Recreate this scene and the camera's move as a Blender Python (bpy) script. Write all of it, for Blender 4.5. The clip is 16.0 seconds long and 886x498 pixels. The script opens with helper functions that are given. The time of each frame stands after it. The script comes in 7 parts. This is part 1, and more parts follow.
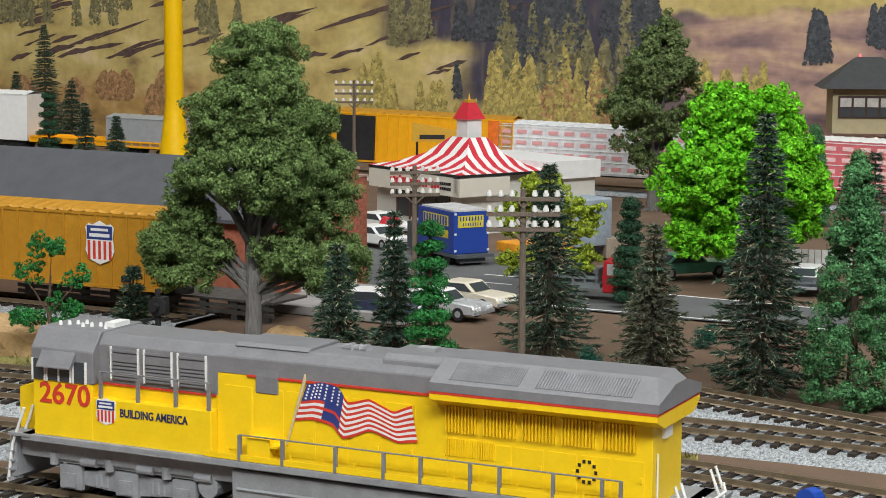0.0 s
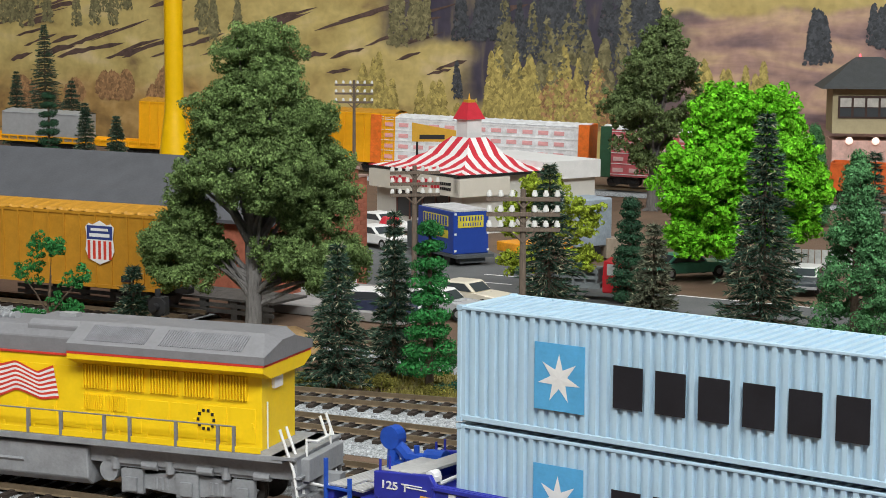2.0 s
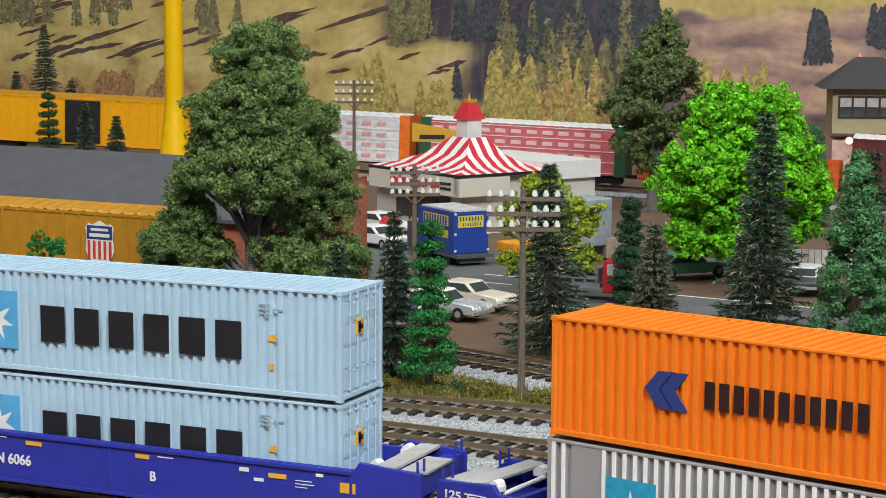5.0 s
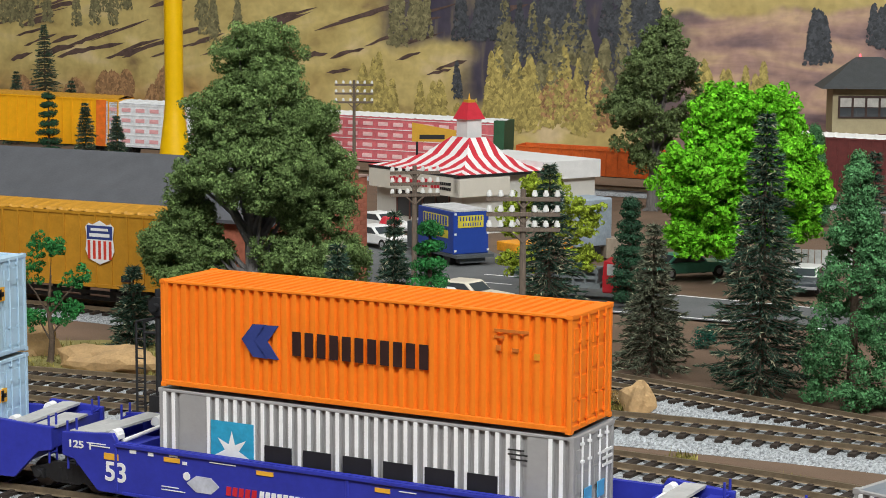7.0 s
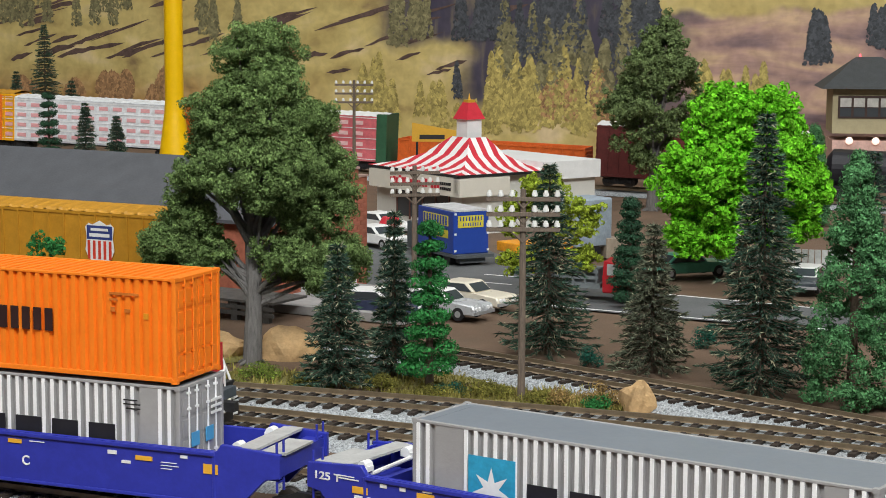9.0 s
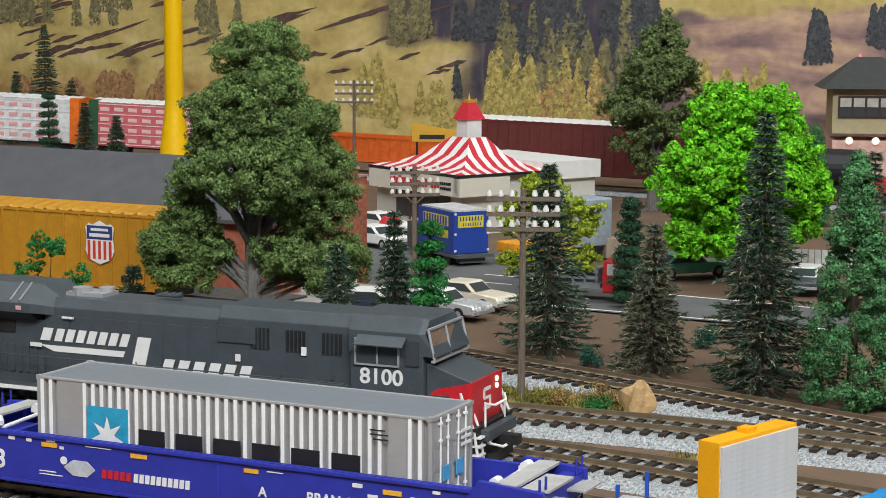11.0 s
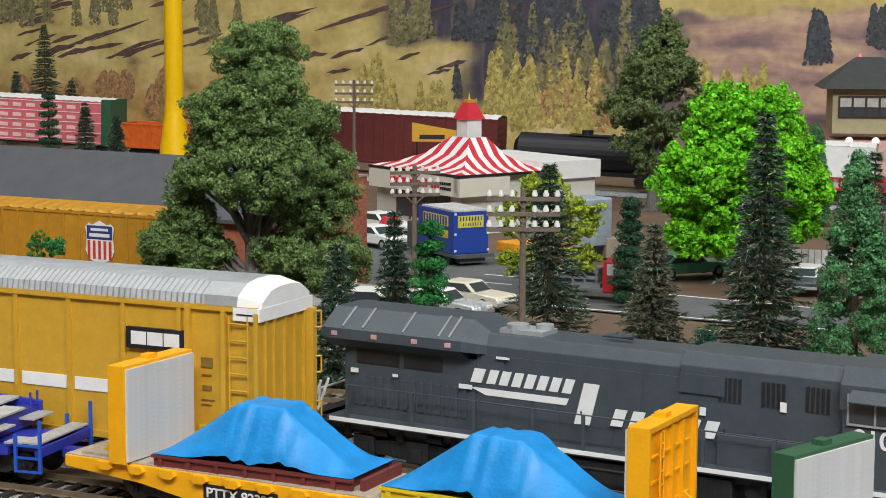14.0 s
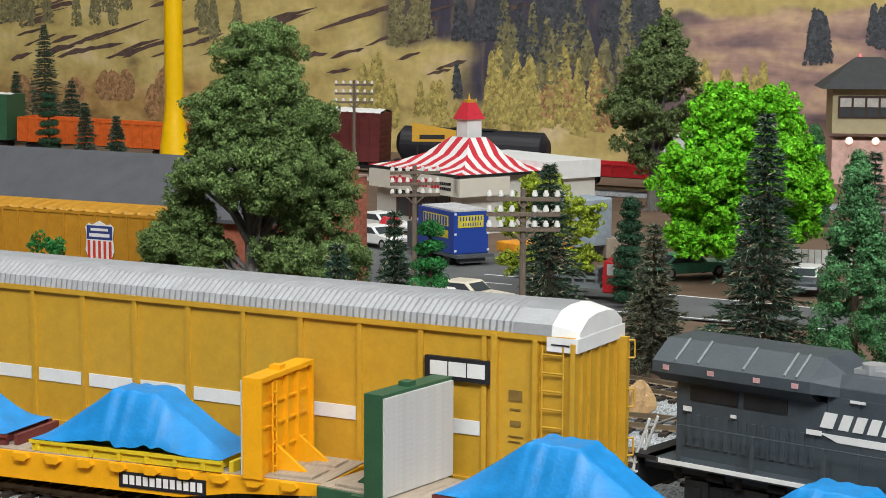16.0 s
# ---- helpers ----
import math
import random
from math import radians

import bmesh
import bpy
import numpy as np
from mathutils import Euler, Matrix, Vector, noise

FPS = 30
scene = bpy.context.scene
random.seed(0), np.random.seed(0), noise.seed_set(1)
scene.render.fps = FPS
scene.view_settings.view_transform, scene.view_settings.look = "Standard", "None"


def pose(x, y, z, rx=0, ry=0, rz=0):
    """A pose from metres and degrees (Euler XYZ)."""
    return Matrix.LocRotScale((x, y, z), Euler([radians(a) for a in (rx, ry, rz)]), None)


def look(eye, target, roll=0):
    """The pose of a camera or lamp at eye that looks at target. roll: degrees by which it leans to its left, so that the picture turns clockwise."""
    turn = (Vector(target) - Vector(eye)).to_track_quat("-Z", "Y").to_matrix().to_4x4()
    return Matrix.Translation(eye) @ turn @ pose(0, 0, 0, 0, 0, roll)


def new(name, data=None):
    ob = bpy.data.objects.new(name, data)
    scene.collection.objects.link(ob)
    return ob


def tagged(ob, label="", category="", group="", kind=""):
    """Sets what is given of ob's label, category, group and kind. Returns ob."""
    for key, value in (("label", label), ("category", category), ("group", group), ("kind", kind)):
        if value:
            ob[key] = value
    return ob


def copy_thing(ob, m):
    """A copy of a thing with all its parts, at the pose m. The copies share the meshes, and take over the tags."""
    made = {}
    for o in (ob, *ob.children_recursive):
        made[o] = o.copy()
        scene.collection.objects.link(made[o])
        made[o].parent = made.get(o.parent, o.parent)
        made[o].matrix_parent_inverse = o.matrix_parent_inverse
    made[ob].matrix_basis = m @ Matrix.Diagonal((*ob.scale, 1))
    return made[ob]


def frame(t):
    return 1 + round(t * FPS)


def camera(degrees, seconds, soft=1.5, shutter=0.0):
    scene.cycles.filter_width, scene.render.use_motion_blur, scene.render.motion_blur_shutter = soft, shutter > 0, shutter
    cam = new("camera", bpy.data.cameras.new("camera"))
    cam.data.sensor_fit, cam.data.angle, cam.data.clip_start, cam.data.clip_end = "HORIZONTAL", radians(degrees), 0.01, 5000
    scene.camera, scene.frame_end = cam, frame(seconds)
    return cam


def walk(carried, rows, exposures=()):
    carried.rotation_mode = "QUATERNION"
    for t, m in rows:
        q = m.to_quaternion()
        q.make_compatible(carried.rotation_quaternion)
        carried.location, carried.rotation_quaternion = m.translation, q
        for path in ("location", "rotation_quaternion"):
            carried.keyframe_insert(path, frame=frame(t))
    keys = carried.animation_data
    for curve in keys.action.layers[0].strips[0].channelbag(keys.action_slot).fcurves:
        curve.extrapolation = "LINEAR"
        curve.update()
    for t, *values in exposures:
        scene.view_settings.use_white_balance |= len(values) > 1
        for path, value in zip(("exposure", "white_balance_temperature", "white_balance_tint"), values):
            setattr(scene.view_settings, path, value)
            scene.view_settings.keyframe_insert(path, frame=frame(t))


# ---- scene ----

U = 0.01            # all lengths below are written in centimetres of the model railway
cam = camera(26.29, 16.0, soft=0.9)
EYE_Z, PITCH, ROLL = 15.57, 7.3445, 0.2911
CAM_POSE = pose(0, 0, EYE_Z * U, 90 - PITCH, 0, 0) @ pose(0, 0, 0, 0, 0, ROLL)
walk(cam, [(0, CAM_POSE), (16, CAM_POSE)])
scene.view_settings.exposure = 0.03

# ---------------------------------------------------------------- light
# Faint even fill light, added from all around.
world = bpy.data.worlds.new("room_fill")
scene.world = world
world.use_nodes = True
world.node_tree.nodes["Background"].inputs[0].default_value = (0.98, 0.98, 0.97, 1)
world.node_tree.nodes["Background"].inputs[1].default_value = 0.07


# Unseen lamps assumed overhead; the forward pair brightens faces towards the camera.
def unseen_ceiling_lamp(x, y, z, sx, sy, watts, target, colour=(0.95, 0.97, 0.94)):
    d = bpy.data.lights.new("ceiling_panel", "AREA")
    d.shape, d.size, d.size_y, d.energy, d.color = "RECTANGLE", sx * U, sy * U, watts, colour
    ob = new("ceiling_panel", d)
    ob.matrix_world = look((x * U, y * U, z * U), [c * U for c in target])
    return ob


unseen_ceiling_lamp(-55, -60, 150, 130, 40, 18, (-5, 85, 0))
unseen_ceiling_lamp(50, -80, 150, 130, 40, 50, (5, 80, 0))
unseen_ceiling_lamp(-10, 120, 150, 200, 30, 15, (0, 180, 0))


# ---------------------------------------------------------------- materials
MATS = {}


def mat(name, rgb, rough=0.55, metal=0.0, vary=0.12, scale=180.0, bump=0.15, dirt=None, fine=900.0, emit=0.0, spec=0.4, per=0.0, axis=None):
    """Painted or natural surface with a coarse and a fine variation and slight relief."""
    if name in MATS:
        return MATS[name]
    m = bpy.data.materials.new(name)
    m.use_nodes = True
    nt = m.node_tree
    N, L = nt.nodes, nt.links
    b = N["Principled BSDF"]
    b.inputs["Metallic"].default_value = metal
    b.inputs["Specular IOR Level"].default_value = spec
    tc = N.new("ShaderNodeTexCoord")
    vec = tc.outputs["Object"]
    if axis:
        mp = N.new("ShaderNodeMapping")
        mp.inputs["Scale"].default_value = axis
        L.new(vec, mp.inputs[0])
        vec = mp.outputs[0]
    n1, n2 = N.new("ShaderNodeTexNoise"), N.new("ShaderNodeTexNoise")
    n1.inputs["Scale"].default_value, n2.inputs["Scale"].default_value = scale, fine
    n1.inputs["Detail"].default_value, n2.inputs["Detail"].default_value = 4, 3
    L.new(vec, n1.inputs["Vector"]), L.new(vec, n2.inputs["Vector"])
    add = N.new("ShaderNodeMath")
    add.operation = "MULTIPLY_ADD"
    L.new(n1.outputs["Fac"], add.inputs[0])
    add.inputs[1].default_value = 0.65
    half = N.new("ShaderNodeMath")
    half.operation = "MULTIPLY"
    half.inputs[1].default_value = 0.35
    L.new(n2.outputs["Fac"], half.inputs[0])
    L.new(half.outputs[0], add.inputs[2])
    ramp = N.new("ShaderNodeValToRGB")
    lo = [max(0, c * (1 - vary * 2)) for c in rgb]
    hi = [min(1, c * (1 + vary * 2)) for c in rgb]
    if dirt:
        lo = [c * (1 - 0.55) + d * 0.55 for c, d in zip(rgb, dirt)]
    ramp.color_ramp.elements[0].position, ramp.color_ramp.elements[1].position = 0.3, 0.7
    ramp.color_ramp.elements[0].color, ramp.color_ramp.elements[1].color = (*lo, 1), (*hi, 1)
    L.new(add.outputs[0], ramp.inputs[0])
    colour = ramp.outputs[0]
    if per:
        geo = N.new("ShaderNodeNewGeometry")
        hsv = N.new("ShaderNodeHueSaturation")
        mr = N.new("ShaderNodeMapRange")
        mr.inputs[3].default_value, mr.inputs[4].default_value = 1 - per, 1 + per
        L.new(geo.outputs["Random Per Island"], mr.inputs[0])
        L.new(mr.outputs[0], hsv.inputs["Value"])
        L.new(colour, hsv.inputs["Color"])
        colour = hsv.outputs[0]
    L.new(colour, b.inputs["Base Color"])
    rr = N.new("ShaderNodeMapRange")
    rr.inputs[3].default_value, rr.inputs[4].default_value = max(0, rough - 0.1), min(1, rough + 0.12)
    L.new(n1.outputs["Fac"], rr.inputs[0])
    L.new(rr.outputs[0], b.inputs["Roughness"])
    if bump:
        bp = N.new("ShaderNodeBump")
        bp.inputs["Strength"].default_value, bp.inputs["Distance"].default_value = bump, 0.0006
        L.new(n2.outputs["Fac"], bp.inputs["Height"])
        L.new(bp.outputs[0], b.inputs["Normal"])
    if emit:
        b.inputs["Emission Color"].default_value = (*rgb, 1)
        b.inputs["Emission Strength"].default_value = emit
    MATS[name] = m
    return m


def glassy(name, rgb=(0.05, 0.06, 0.07), rough=0.08):
    return mat(name, rgb, rough, 0, 0.05, 60, 0, spec=0.7)


yellow = mat("loco_yellow", (0.92, 0.62, 0.012), 0.36, vary=0.03, bump=0.05)
loco_grey = mat("loco_roof_grey", (0.20, 0.20, 0.215), 0.5, vary=0.06)
truck_grey = mat("truck_side_grey", (0.27, 0.28, 0.30), 0.55, vary=0.1)
red_line = mat("red_stripe", (0.62, 0.05, 0.03), 0.45, vary=0.05)
dark = mat("dark_plastic", (0.02, 0.02, 0.022), 0.5, vary=0.2)
window_dark = glassy("window_dark")
white_paint = mat("white_paint", (0.80, 0.80, 0.80), 0.45, vary=0.03, bump=0.04)
black_paint = mat("black_lettering", (0.015, 0.015, 0.02), 0.5, vary=0.1, bump=0.03)
blue_car = mat("well_car_blue", (0.028, 0.038, 0.36), 0.40, vary=0.08, bump=0.06)
bright_blue = mat("brake_blue", (0.02, 0.09, 0.50), 0.4, vary=0.08)
deck_grey = mat("walkway_grey", (0.42, 0.42, 0.42), 0.6, vary=0.08)
pale_blue = mat("container_pale_blue", (0.45, 0.62, 0.76), 0.40, vary=0.02, bump=0.05)
sky_blue = mat("logo_sky_blue", (0.10, 0.40, 0.72), 0.45, vary=0.05)
orange = mat("container_orange", (0.90, 0.22, 0.015), 0.42, vary=0.025, bump=0.05)
navy = mat("logo_navy", (0.03, 0.05, 0.22), 0.5, vary=0.05)
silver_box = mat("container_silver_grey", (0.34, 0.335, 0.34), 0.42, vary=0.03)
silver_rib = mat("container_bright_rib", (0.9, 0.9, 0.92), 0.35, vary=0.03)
yel_label = mat("yellow_label", (0.80, 0.42, 0.04), 0.5, vary=0.05)
rack_yellow = mat("autorack_yellow", (0.58, 0.33, 0.03), 0.48, vary=0.05, bump=0.06)
galv = mat("galvanised_roof", (0.40, 0.41, 0.43), 0.45, 0.3, vary=0.06)
sp_grey = mat("loco_dark_grey", (0.06, 0.074, 0.088), 0.45, vary=0.08)
sp_red = mat("loco_nose_red", (0.55, 0.02, 0.03), 0.42, vary=0.06)
flat_yellow = mat("flatcar_yellow", (0.86, 0.40, 0.008), 0.42, vary=0.04)
wood_deck = mat("deck_wood", (0.40, 0.33, 0.26), 0.7, vary=0.12, axis=(8, 1, 1))
tarp_blue = mat("tarpaulin_blue", (0.012, 0.24, 0.62), 0.42, vary=0.08, bump=0.2)
maroon = mat("pallet_maroon", (0.15, 0.03, 0.03), 0.55, vary=0.1)
pallet_yellow = mat("pallet_yellow", (0.70, 0.52, 0.02), 0.5, vary=0.06)
green_bulk = mat("bulkhead_green", (0.03, 0.10, 0.05), 0.5, vary=0.08)
panel_grey = mat("bulkhead_panel_grey", (0.58, 0.57, 0.56), 0.55, vary=0.05)
rail_metal = mat("rail_brown_metal", (0.25, 0.19, 0.125), 0.38, 0.5, vary=0.12)
tie_brown = mat("tie_brown", (0.045, 0.032, 0.025), 0.75, vary=0.25, per=0.35)
steel = mat("wheel_steel", (0.10, 0.09, 0.085), 0.4, 0.6, vary=0.15)
ballast_mat = mat("ballast_grey", (0.34, 0.36, 0.38), 0.9, vary=0.42, scale=900, fine=2600, bump=0.8)
stone_mat = mat("ballast_stone", (0.36, 0.385, 0.41), 0.85, vary=0.15, per=0.55)
ground_mat = mat("ground_brown_earth", (0.135, 0.085, 0.058), 0.9, vary=0.22, scale=45, fine=1500, bump=0.5, dirt=(0.10, 0.075, 0.05))
grass_mat = mat("scatter_grass", (0.20, 0.17, 0.06), 0.9, vary=0.35, scale=90, fine=1600, bump=0.9, dirt=(0.10, 0.12, 0.03))
asphalt = mat("asphalt_grey", (0.125, 0.13, 0.135), 0.85, vary=0.1, scale=60, fine=2500, bump=0.3)
concrete = mat("concrete_grey", (0.34, 0.33, 0.33), 0.8, vary=0.08)
bark = mat("bark_grey", (0.17, 0.16, 0.155), 0.85, vary=0.2, axis=(6, 6, 1), bump=0.6)
bark_brown = mat("bark_brown", (0.10, 0.07, 0.05), 0.85, vary=0.25, bump=0.6)
pole_wood = mat("pole_wood", (0.15, 0.115, 0.09), 0.75, vary=0.2, axis=(8, 8, 1))
insulator = mat("insulator_white", (0.78, 0.78, 0.76), 0.3, vary=0.03, bump=0)
rock_tan = mat("rock_tan", (0.42, 0.27, 0.13), 0.85, vary=0.18, scale=120, bump=0.6, dirt=(0.25, 0.17, 0.09))
box_yellow = mat("boxcar_yellow", (0.50, 0.24, 0.02), 0.5, vary=0.07)
brick_mat = mat("brick_red", (0.36, 0.115, 0.07), 0.8, vary=0.14, scale=260)
roof_dark = mat("roof_dark_grey", (0.085, 0.088, 0.10), 0.75, vary=0.1, scale=80)
pole_yellow = mat("pole_yellow", (0.85, 0.50, 0.0), 0.4, vary=0.03)
cream_wall = mat("cream_wall", (0.66, 0.65, 0.61), 0.6, vary=0.02)
stripe_red = mat("awning_red", (0.58, 0.03, 0.05), 0.5, vary=0.05)
gold = mat("gold_finial", (0.7, 0.40, 0.05), 0.4, 0.3, vary=0.05)
tower_tan = mat("tower_tan", (0.42, 0.36, 0.22), 0.7, vary=0.06)


# ---------------------------------------------------------------- mesh helpers
def bx(bm, x0, x1, y0, y1, z0, z1):
    v = [bm.verts.new(p) for p in ((x0, y0, z0), (x1, y0, z0), (x1, y1, z0), (x0, y1, z0), (x0, y0, z1), (x1, y0, z1), (x1, y1, z1), (x0, y1, z1))]
    for f in ((0, 3, 2, 1), (4, 5, 6, 7), (0, 1, 5, 4), (1, 2, 6, 5), (2, 3, 7, 6), (3, 0, 4, 7)):
        bm.faces.new([v[i] for i in f])
    return v


def cyl(bm, a, b, ra, rb=None, n=8, caps=True):
    a, b = Vector(a), Vector(b)
    rb = ra if rb is None else rb
    d = (b - a).normalized()
    u = d.cross(Vector((0, 0, 1)) if abs(d.z) < 0.9 else Vector((1, 0, 0))).normalized()
    w = d.cross(u)
    A, B = [], []
    for i in range(n):
        t = 2 * math.pi * i / n
        o = u * math.cos(t) + w * math.sin(t)
        A.append(bm.verts.new(a + o * ra)), B.append(bm.verts.new(b + o * rb))
    for i in range(n):
        bm.faces.new((A[i], A[(i + 1) % n], B[(i + 1) % n], B[i]))
    if caps:
        bm.faces.new(A[::-1]), bm.faces.new(B)


def prism(bm, prof, x0, x1):
    """A profile of (y, z) points drawn out along x."""
    A = [bm.verts.new((x0, y, z)) for y, z in prof]
    B = [bm.verts.new((x1, y, z)) for y, z in prof]
    n = len(prof)
    for i in range(n):
        bm.faces.new((A[i], A[(i + 1) % n], B[(i + 1) % n], B[i]))
    bm.faces.new(A[::-1]), bm.faces.new(B)


def prism_y(bm, prof, y0, y1):
    """A profile of (x, z) points drawn out along y."""
    A = [bm.verts.new((x, y0, z)) for x, z in prof]
    B = [bm.verts.new((x, y1, z)) for x, z in prof]
    n = len(prof)
    for i in range(n):
        bm.faces.new((A[i], A[(i + 1) % n], B[(i + 1) % n], B[i]))
    bm.faces.new(A[::-1]), bm.faces.new(B)


def rod(bm, pts, r, n=6):
    for a, b in zip(pts, pts[1:]):
        cyl(bm, a, b, r, r, n)


def mesh_of(name, bm, material, smooth=False, bevel=0.0):
    if bevel:
        bmesh.ops.bevel(bm, geom=bm.edges[:], offset=bevel, segments=1, affect="EDGES", clamp_overlap=True)
    bmesh.ops.scale(bm, vec=(U, U, U), verts=bm.verts[:])
    bmesh.ops.recalc_face_normals(bm, faces=bm.faces[:])
    me = bpy.data.meshes.new(name)
    bm.to_mesh(me)
    bm.free()
    me.materials.append(material)
    if smooth:
        me.shade_smooth()
    return me


def part(name, bm, material, parent, label="", smooth=False, bevel=0.0, m=None):
    ob = new(name, mesh_of(name, bm, material, smooth, bevel))
    ob.parent = parent
    if m is not None:
        ob.matrix_basis = m
    if label:
        tagged(ob, label)
    return ob


def share(name, me, parent, m):
    ob = new(name, me)
    ob.parent = parent
    ob.matrix_basis = m
    return ob


def P(x, y, z, rx=0, ry=0, rz=0):
    return pose(x * U, y * U, z * U, rx, ry, rz)


def thing(name, label, category, m=None, group=""):
    ob = new(name)
    ob.empty_display_size = 0.01
    if m is not None:
        ob.matrix_basis = m
    return tagged(ob, label, category, group)


def solo(name, bm, material, label, category, m=None, kind="", smooth=False, bevel=0.0, group=""):
    ob = new(name, mesh_of(name, bm, material, smooth, bevel))
    if m is not None:
        ob.matrix_basis = m
    return tagged(ob, label, category, group, kind)


def B():
    return bmesh.new()


def lettering(name, text, size, material, parent, x, y, z, width=None, thick=0.012, shear=0.0, rz=0):
    """Raised letters on a face that looks towards -y."""
    c = bpy.data.curves.new(name, "FONT")
    c.body, c.size, c.extrude, c.shear = text, size * U, thick * U, shear
    c.offset = 0.018 * size * U
    c.align_x, c.align_y = "LEFT", "BOTTOM_BASELINE"
    ob = bpy.data.objects.new("tmp_text", c)
    scene.collection.objects.link(ob)
    me = bpy.data.meshes.new_from_object(ob.evaluated_get(bpy.context.evaluated_depsgraph_get()))
    bpy.data.objects.remove(ob)
    if width:
        xs = [v.co.x for v in me.vertices]
        k = width * U / max(1e-6, max(xs) - min(xs))
        for v in me.vertices:
            v.co.x *= k
    me.materials.clear()
    me.materials.append(material)
    o = new(name, me)
    o.parent = parent
    o.matrix_basis = P(x, y, z, 90, 0, rz)
    return o


def bars(name, boxes, material, parent, y, t=0.015):
    """Flat marks (x0, x1, z0, z1) on a face that looks towards -y."""
    bm = B()
    for x0, x1, z0, z1 in boxes:
        bx(bm, x0, x1, y - t, y + t, z0, z1)
    return part(name, bm, material, parent)


def block_letters(name, n, x0, x1, z0, z1, material, parent, y, slant=0.0, gap=0.3, first=1.0, rows=1):
    """A row of plain bars in a logo's colour, stacked in rows, one stack to a letter."""
    w = (x1 - x0) / (n - 1 + first)
    x = x0
    h = (z1 - z0) / (rows - 0.36)
    for i in range(n):
        k = first if i == 0 else 1.0
        bm = B()
        for r in range(rows):
            zb = z0 + r * h
            for q in bx(bm, x, x + w * k * (1 - gap), y - 0.015, y + 0.015, zb, zb + h * 0.64):
                q.co.x += (q.co.z - z0) * slant
        part("letter_block", bm, material, parent)
        x += w * k


def reshape(t, change):
    """Passes every point (x, y, z) of a thing's meshes, in its own centimetres, through change."""
    for ob in t.children_recursive:
        off = ob.matrix_basis.translation if ob.parent == t else ob.matrix_basis.translation + ob.parent.matrix_basis.translation
        flat = ob.matrix_basis.to_3x3().to_euler()
        if abs(flat.x) > 0.1 or ob.data.users > 1:
            continue
        for v in ob.data.vertices:
            v.co = (Vector(change(*((v.co + off) / U))) * U) - off


# ---------------------------------------------------------------- the curve of the main tracks
CURVE = []


def lay_curve():
    for sg in (-1, 1):
        x, y, a, s = -1.41, 53.43, 2.6104, 0.0
        side = []
        while abs(s) < 140:
            side.append((s, x, y, a))
            k = 0.010697 - 3.535e-4 * max(-14, min(14, s))
            a += k * 0.25 * sg / 2
            x, y = x + math.cos(a) * 0.25 * sg, y + math.sin(a) * 0.25 * sg
            a += k * 0.25 * sg / 2
            s += 0.25 * sg
        CURVE[:] = side[:0:-1] if sg < 0 else CURVE + side


lay_curve()


def on_curve(s, lat):
    """Point and heading (of local +x) at arc length s, lat centimetres to the far side."""
    i = min(len(CURVE) - 2, max(0, int((s - CURVE[0][0]) / 0.25)))
    f = (s - CURVE[i][0]) / 0.25
    x, y, a = [CURVE[i][j] + (CURVE[i + 1][j] - CURVE[i][j]) * f for j in (1, 2, 3)]
    r = a - math.pi
    return x - math.sin(r) * lat, y + math.cos(r) * lat, r


def ride(s, lat, z=0.0, turn=0.0):
    x, y, r = on_curve(s, lat)
    return P(x, y, z, 0, 0, math.degrees(r) + turn)


def glide(t, keys):
    for (a, p), (b, q) in zip(keys, keys[1:]):
        if t <= b:
            return p + (q - p) * (t - a) / (b - a)
    return keys[-1][1]


NEAR_S = [(0, -26.08), (0.5, -22.85), (1, -19.6), (1.5, -16.36), (2, -13.14), (2.5, -9.91), (3, -6.65), (3.5, -3.34), (4, 0), (6.5, 16.55), (9.2, 34.66), (12.6, 57.6), (16, 79.25)]
MID_S = [(0, 77.0), (9.0, 27.6), (11.3, 15.3), (12.5, 8.75), (14.5, -2.02), (16, -10.26)]
T1, T2 = 1.4, 7.4
NEAR_TRAIN, MID_TRAIN, FAR_TRAIN = [], [], []


# ---------------------------------------------------------------- room and layout base
bm = B()
bx(bm, -400, 400, -250, 400, -108, -105)
solo("floor", bm, mat("room_floor", (0.25, 0.22, 0.2), 0.7), "grey carpet floor of the train room", "floor", kind="structure")
bm = B()
bx(bm, -400, 400, -250, 400, 160, 165)
solo("ceiling", bm, mat("room_ceiling", (0.75, 0.75, 0.74), 0.9), "white room ceiling", "ceiling", kind="structure")


def ground_height(x, y):
    dip = max(0.0, min(1.0, (x - 4) / 26)) * max(0.0, min(1.0, (10 - abs(y - 169.3 + 0.3 * x)) / 5))
    return -0.62 + 0.05 * noise.noise(Vector((x * 0.13, y * 0.13, 0))) - 1.1 * dip


bm = B()
nx, ny = 156, 162
gv = [[bm.verts.new((-110 + 240 * i / nx, -75 + 325 * j / ny, ground_height(-110 + 240 * i / nx, -75 + 325 * j / ny))) for i in range(nx + 1)] for j in range(ny + 1)]
for j in range(ny):
    for i in range(nx):
        bm.faces.new((gv[j][i], gv[j][i + 1], gv[j + 1][i + 1], gv[j + 1][i]))
solo("ground", bm, ground_mat, "brown scenic earth of the model railway", "ground", kind="structure", smooth=True)


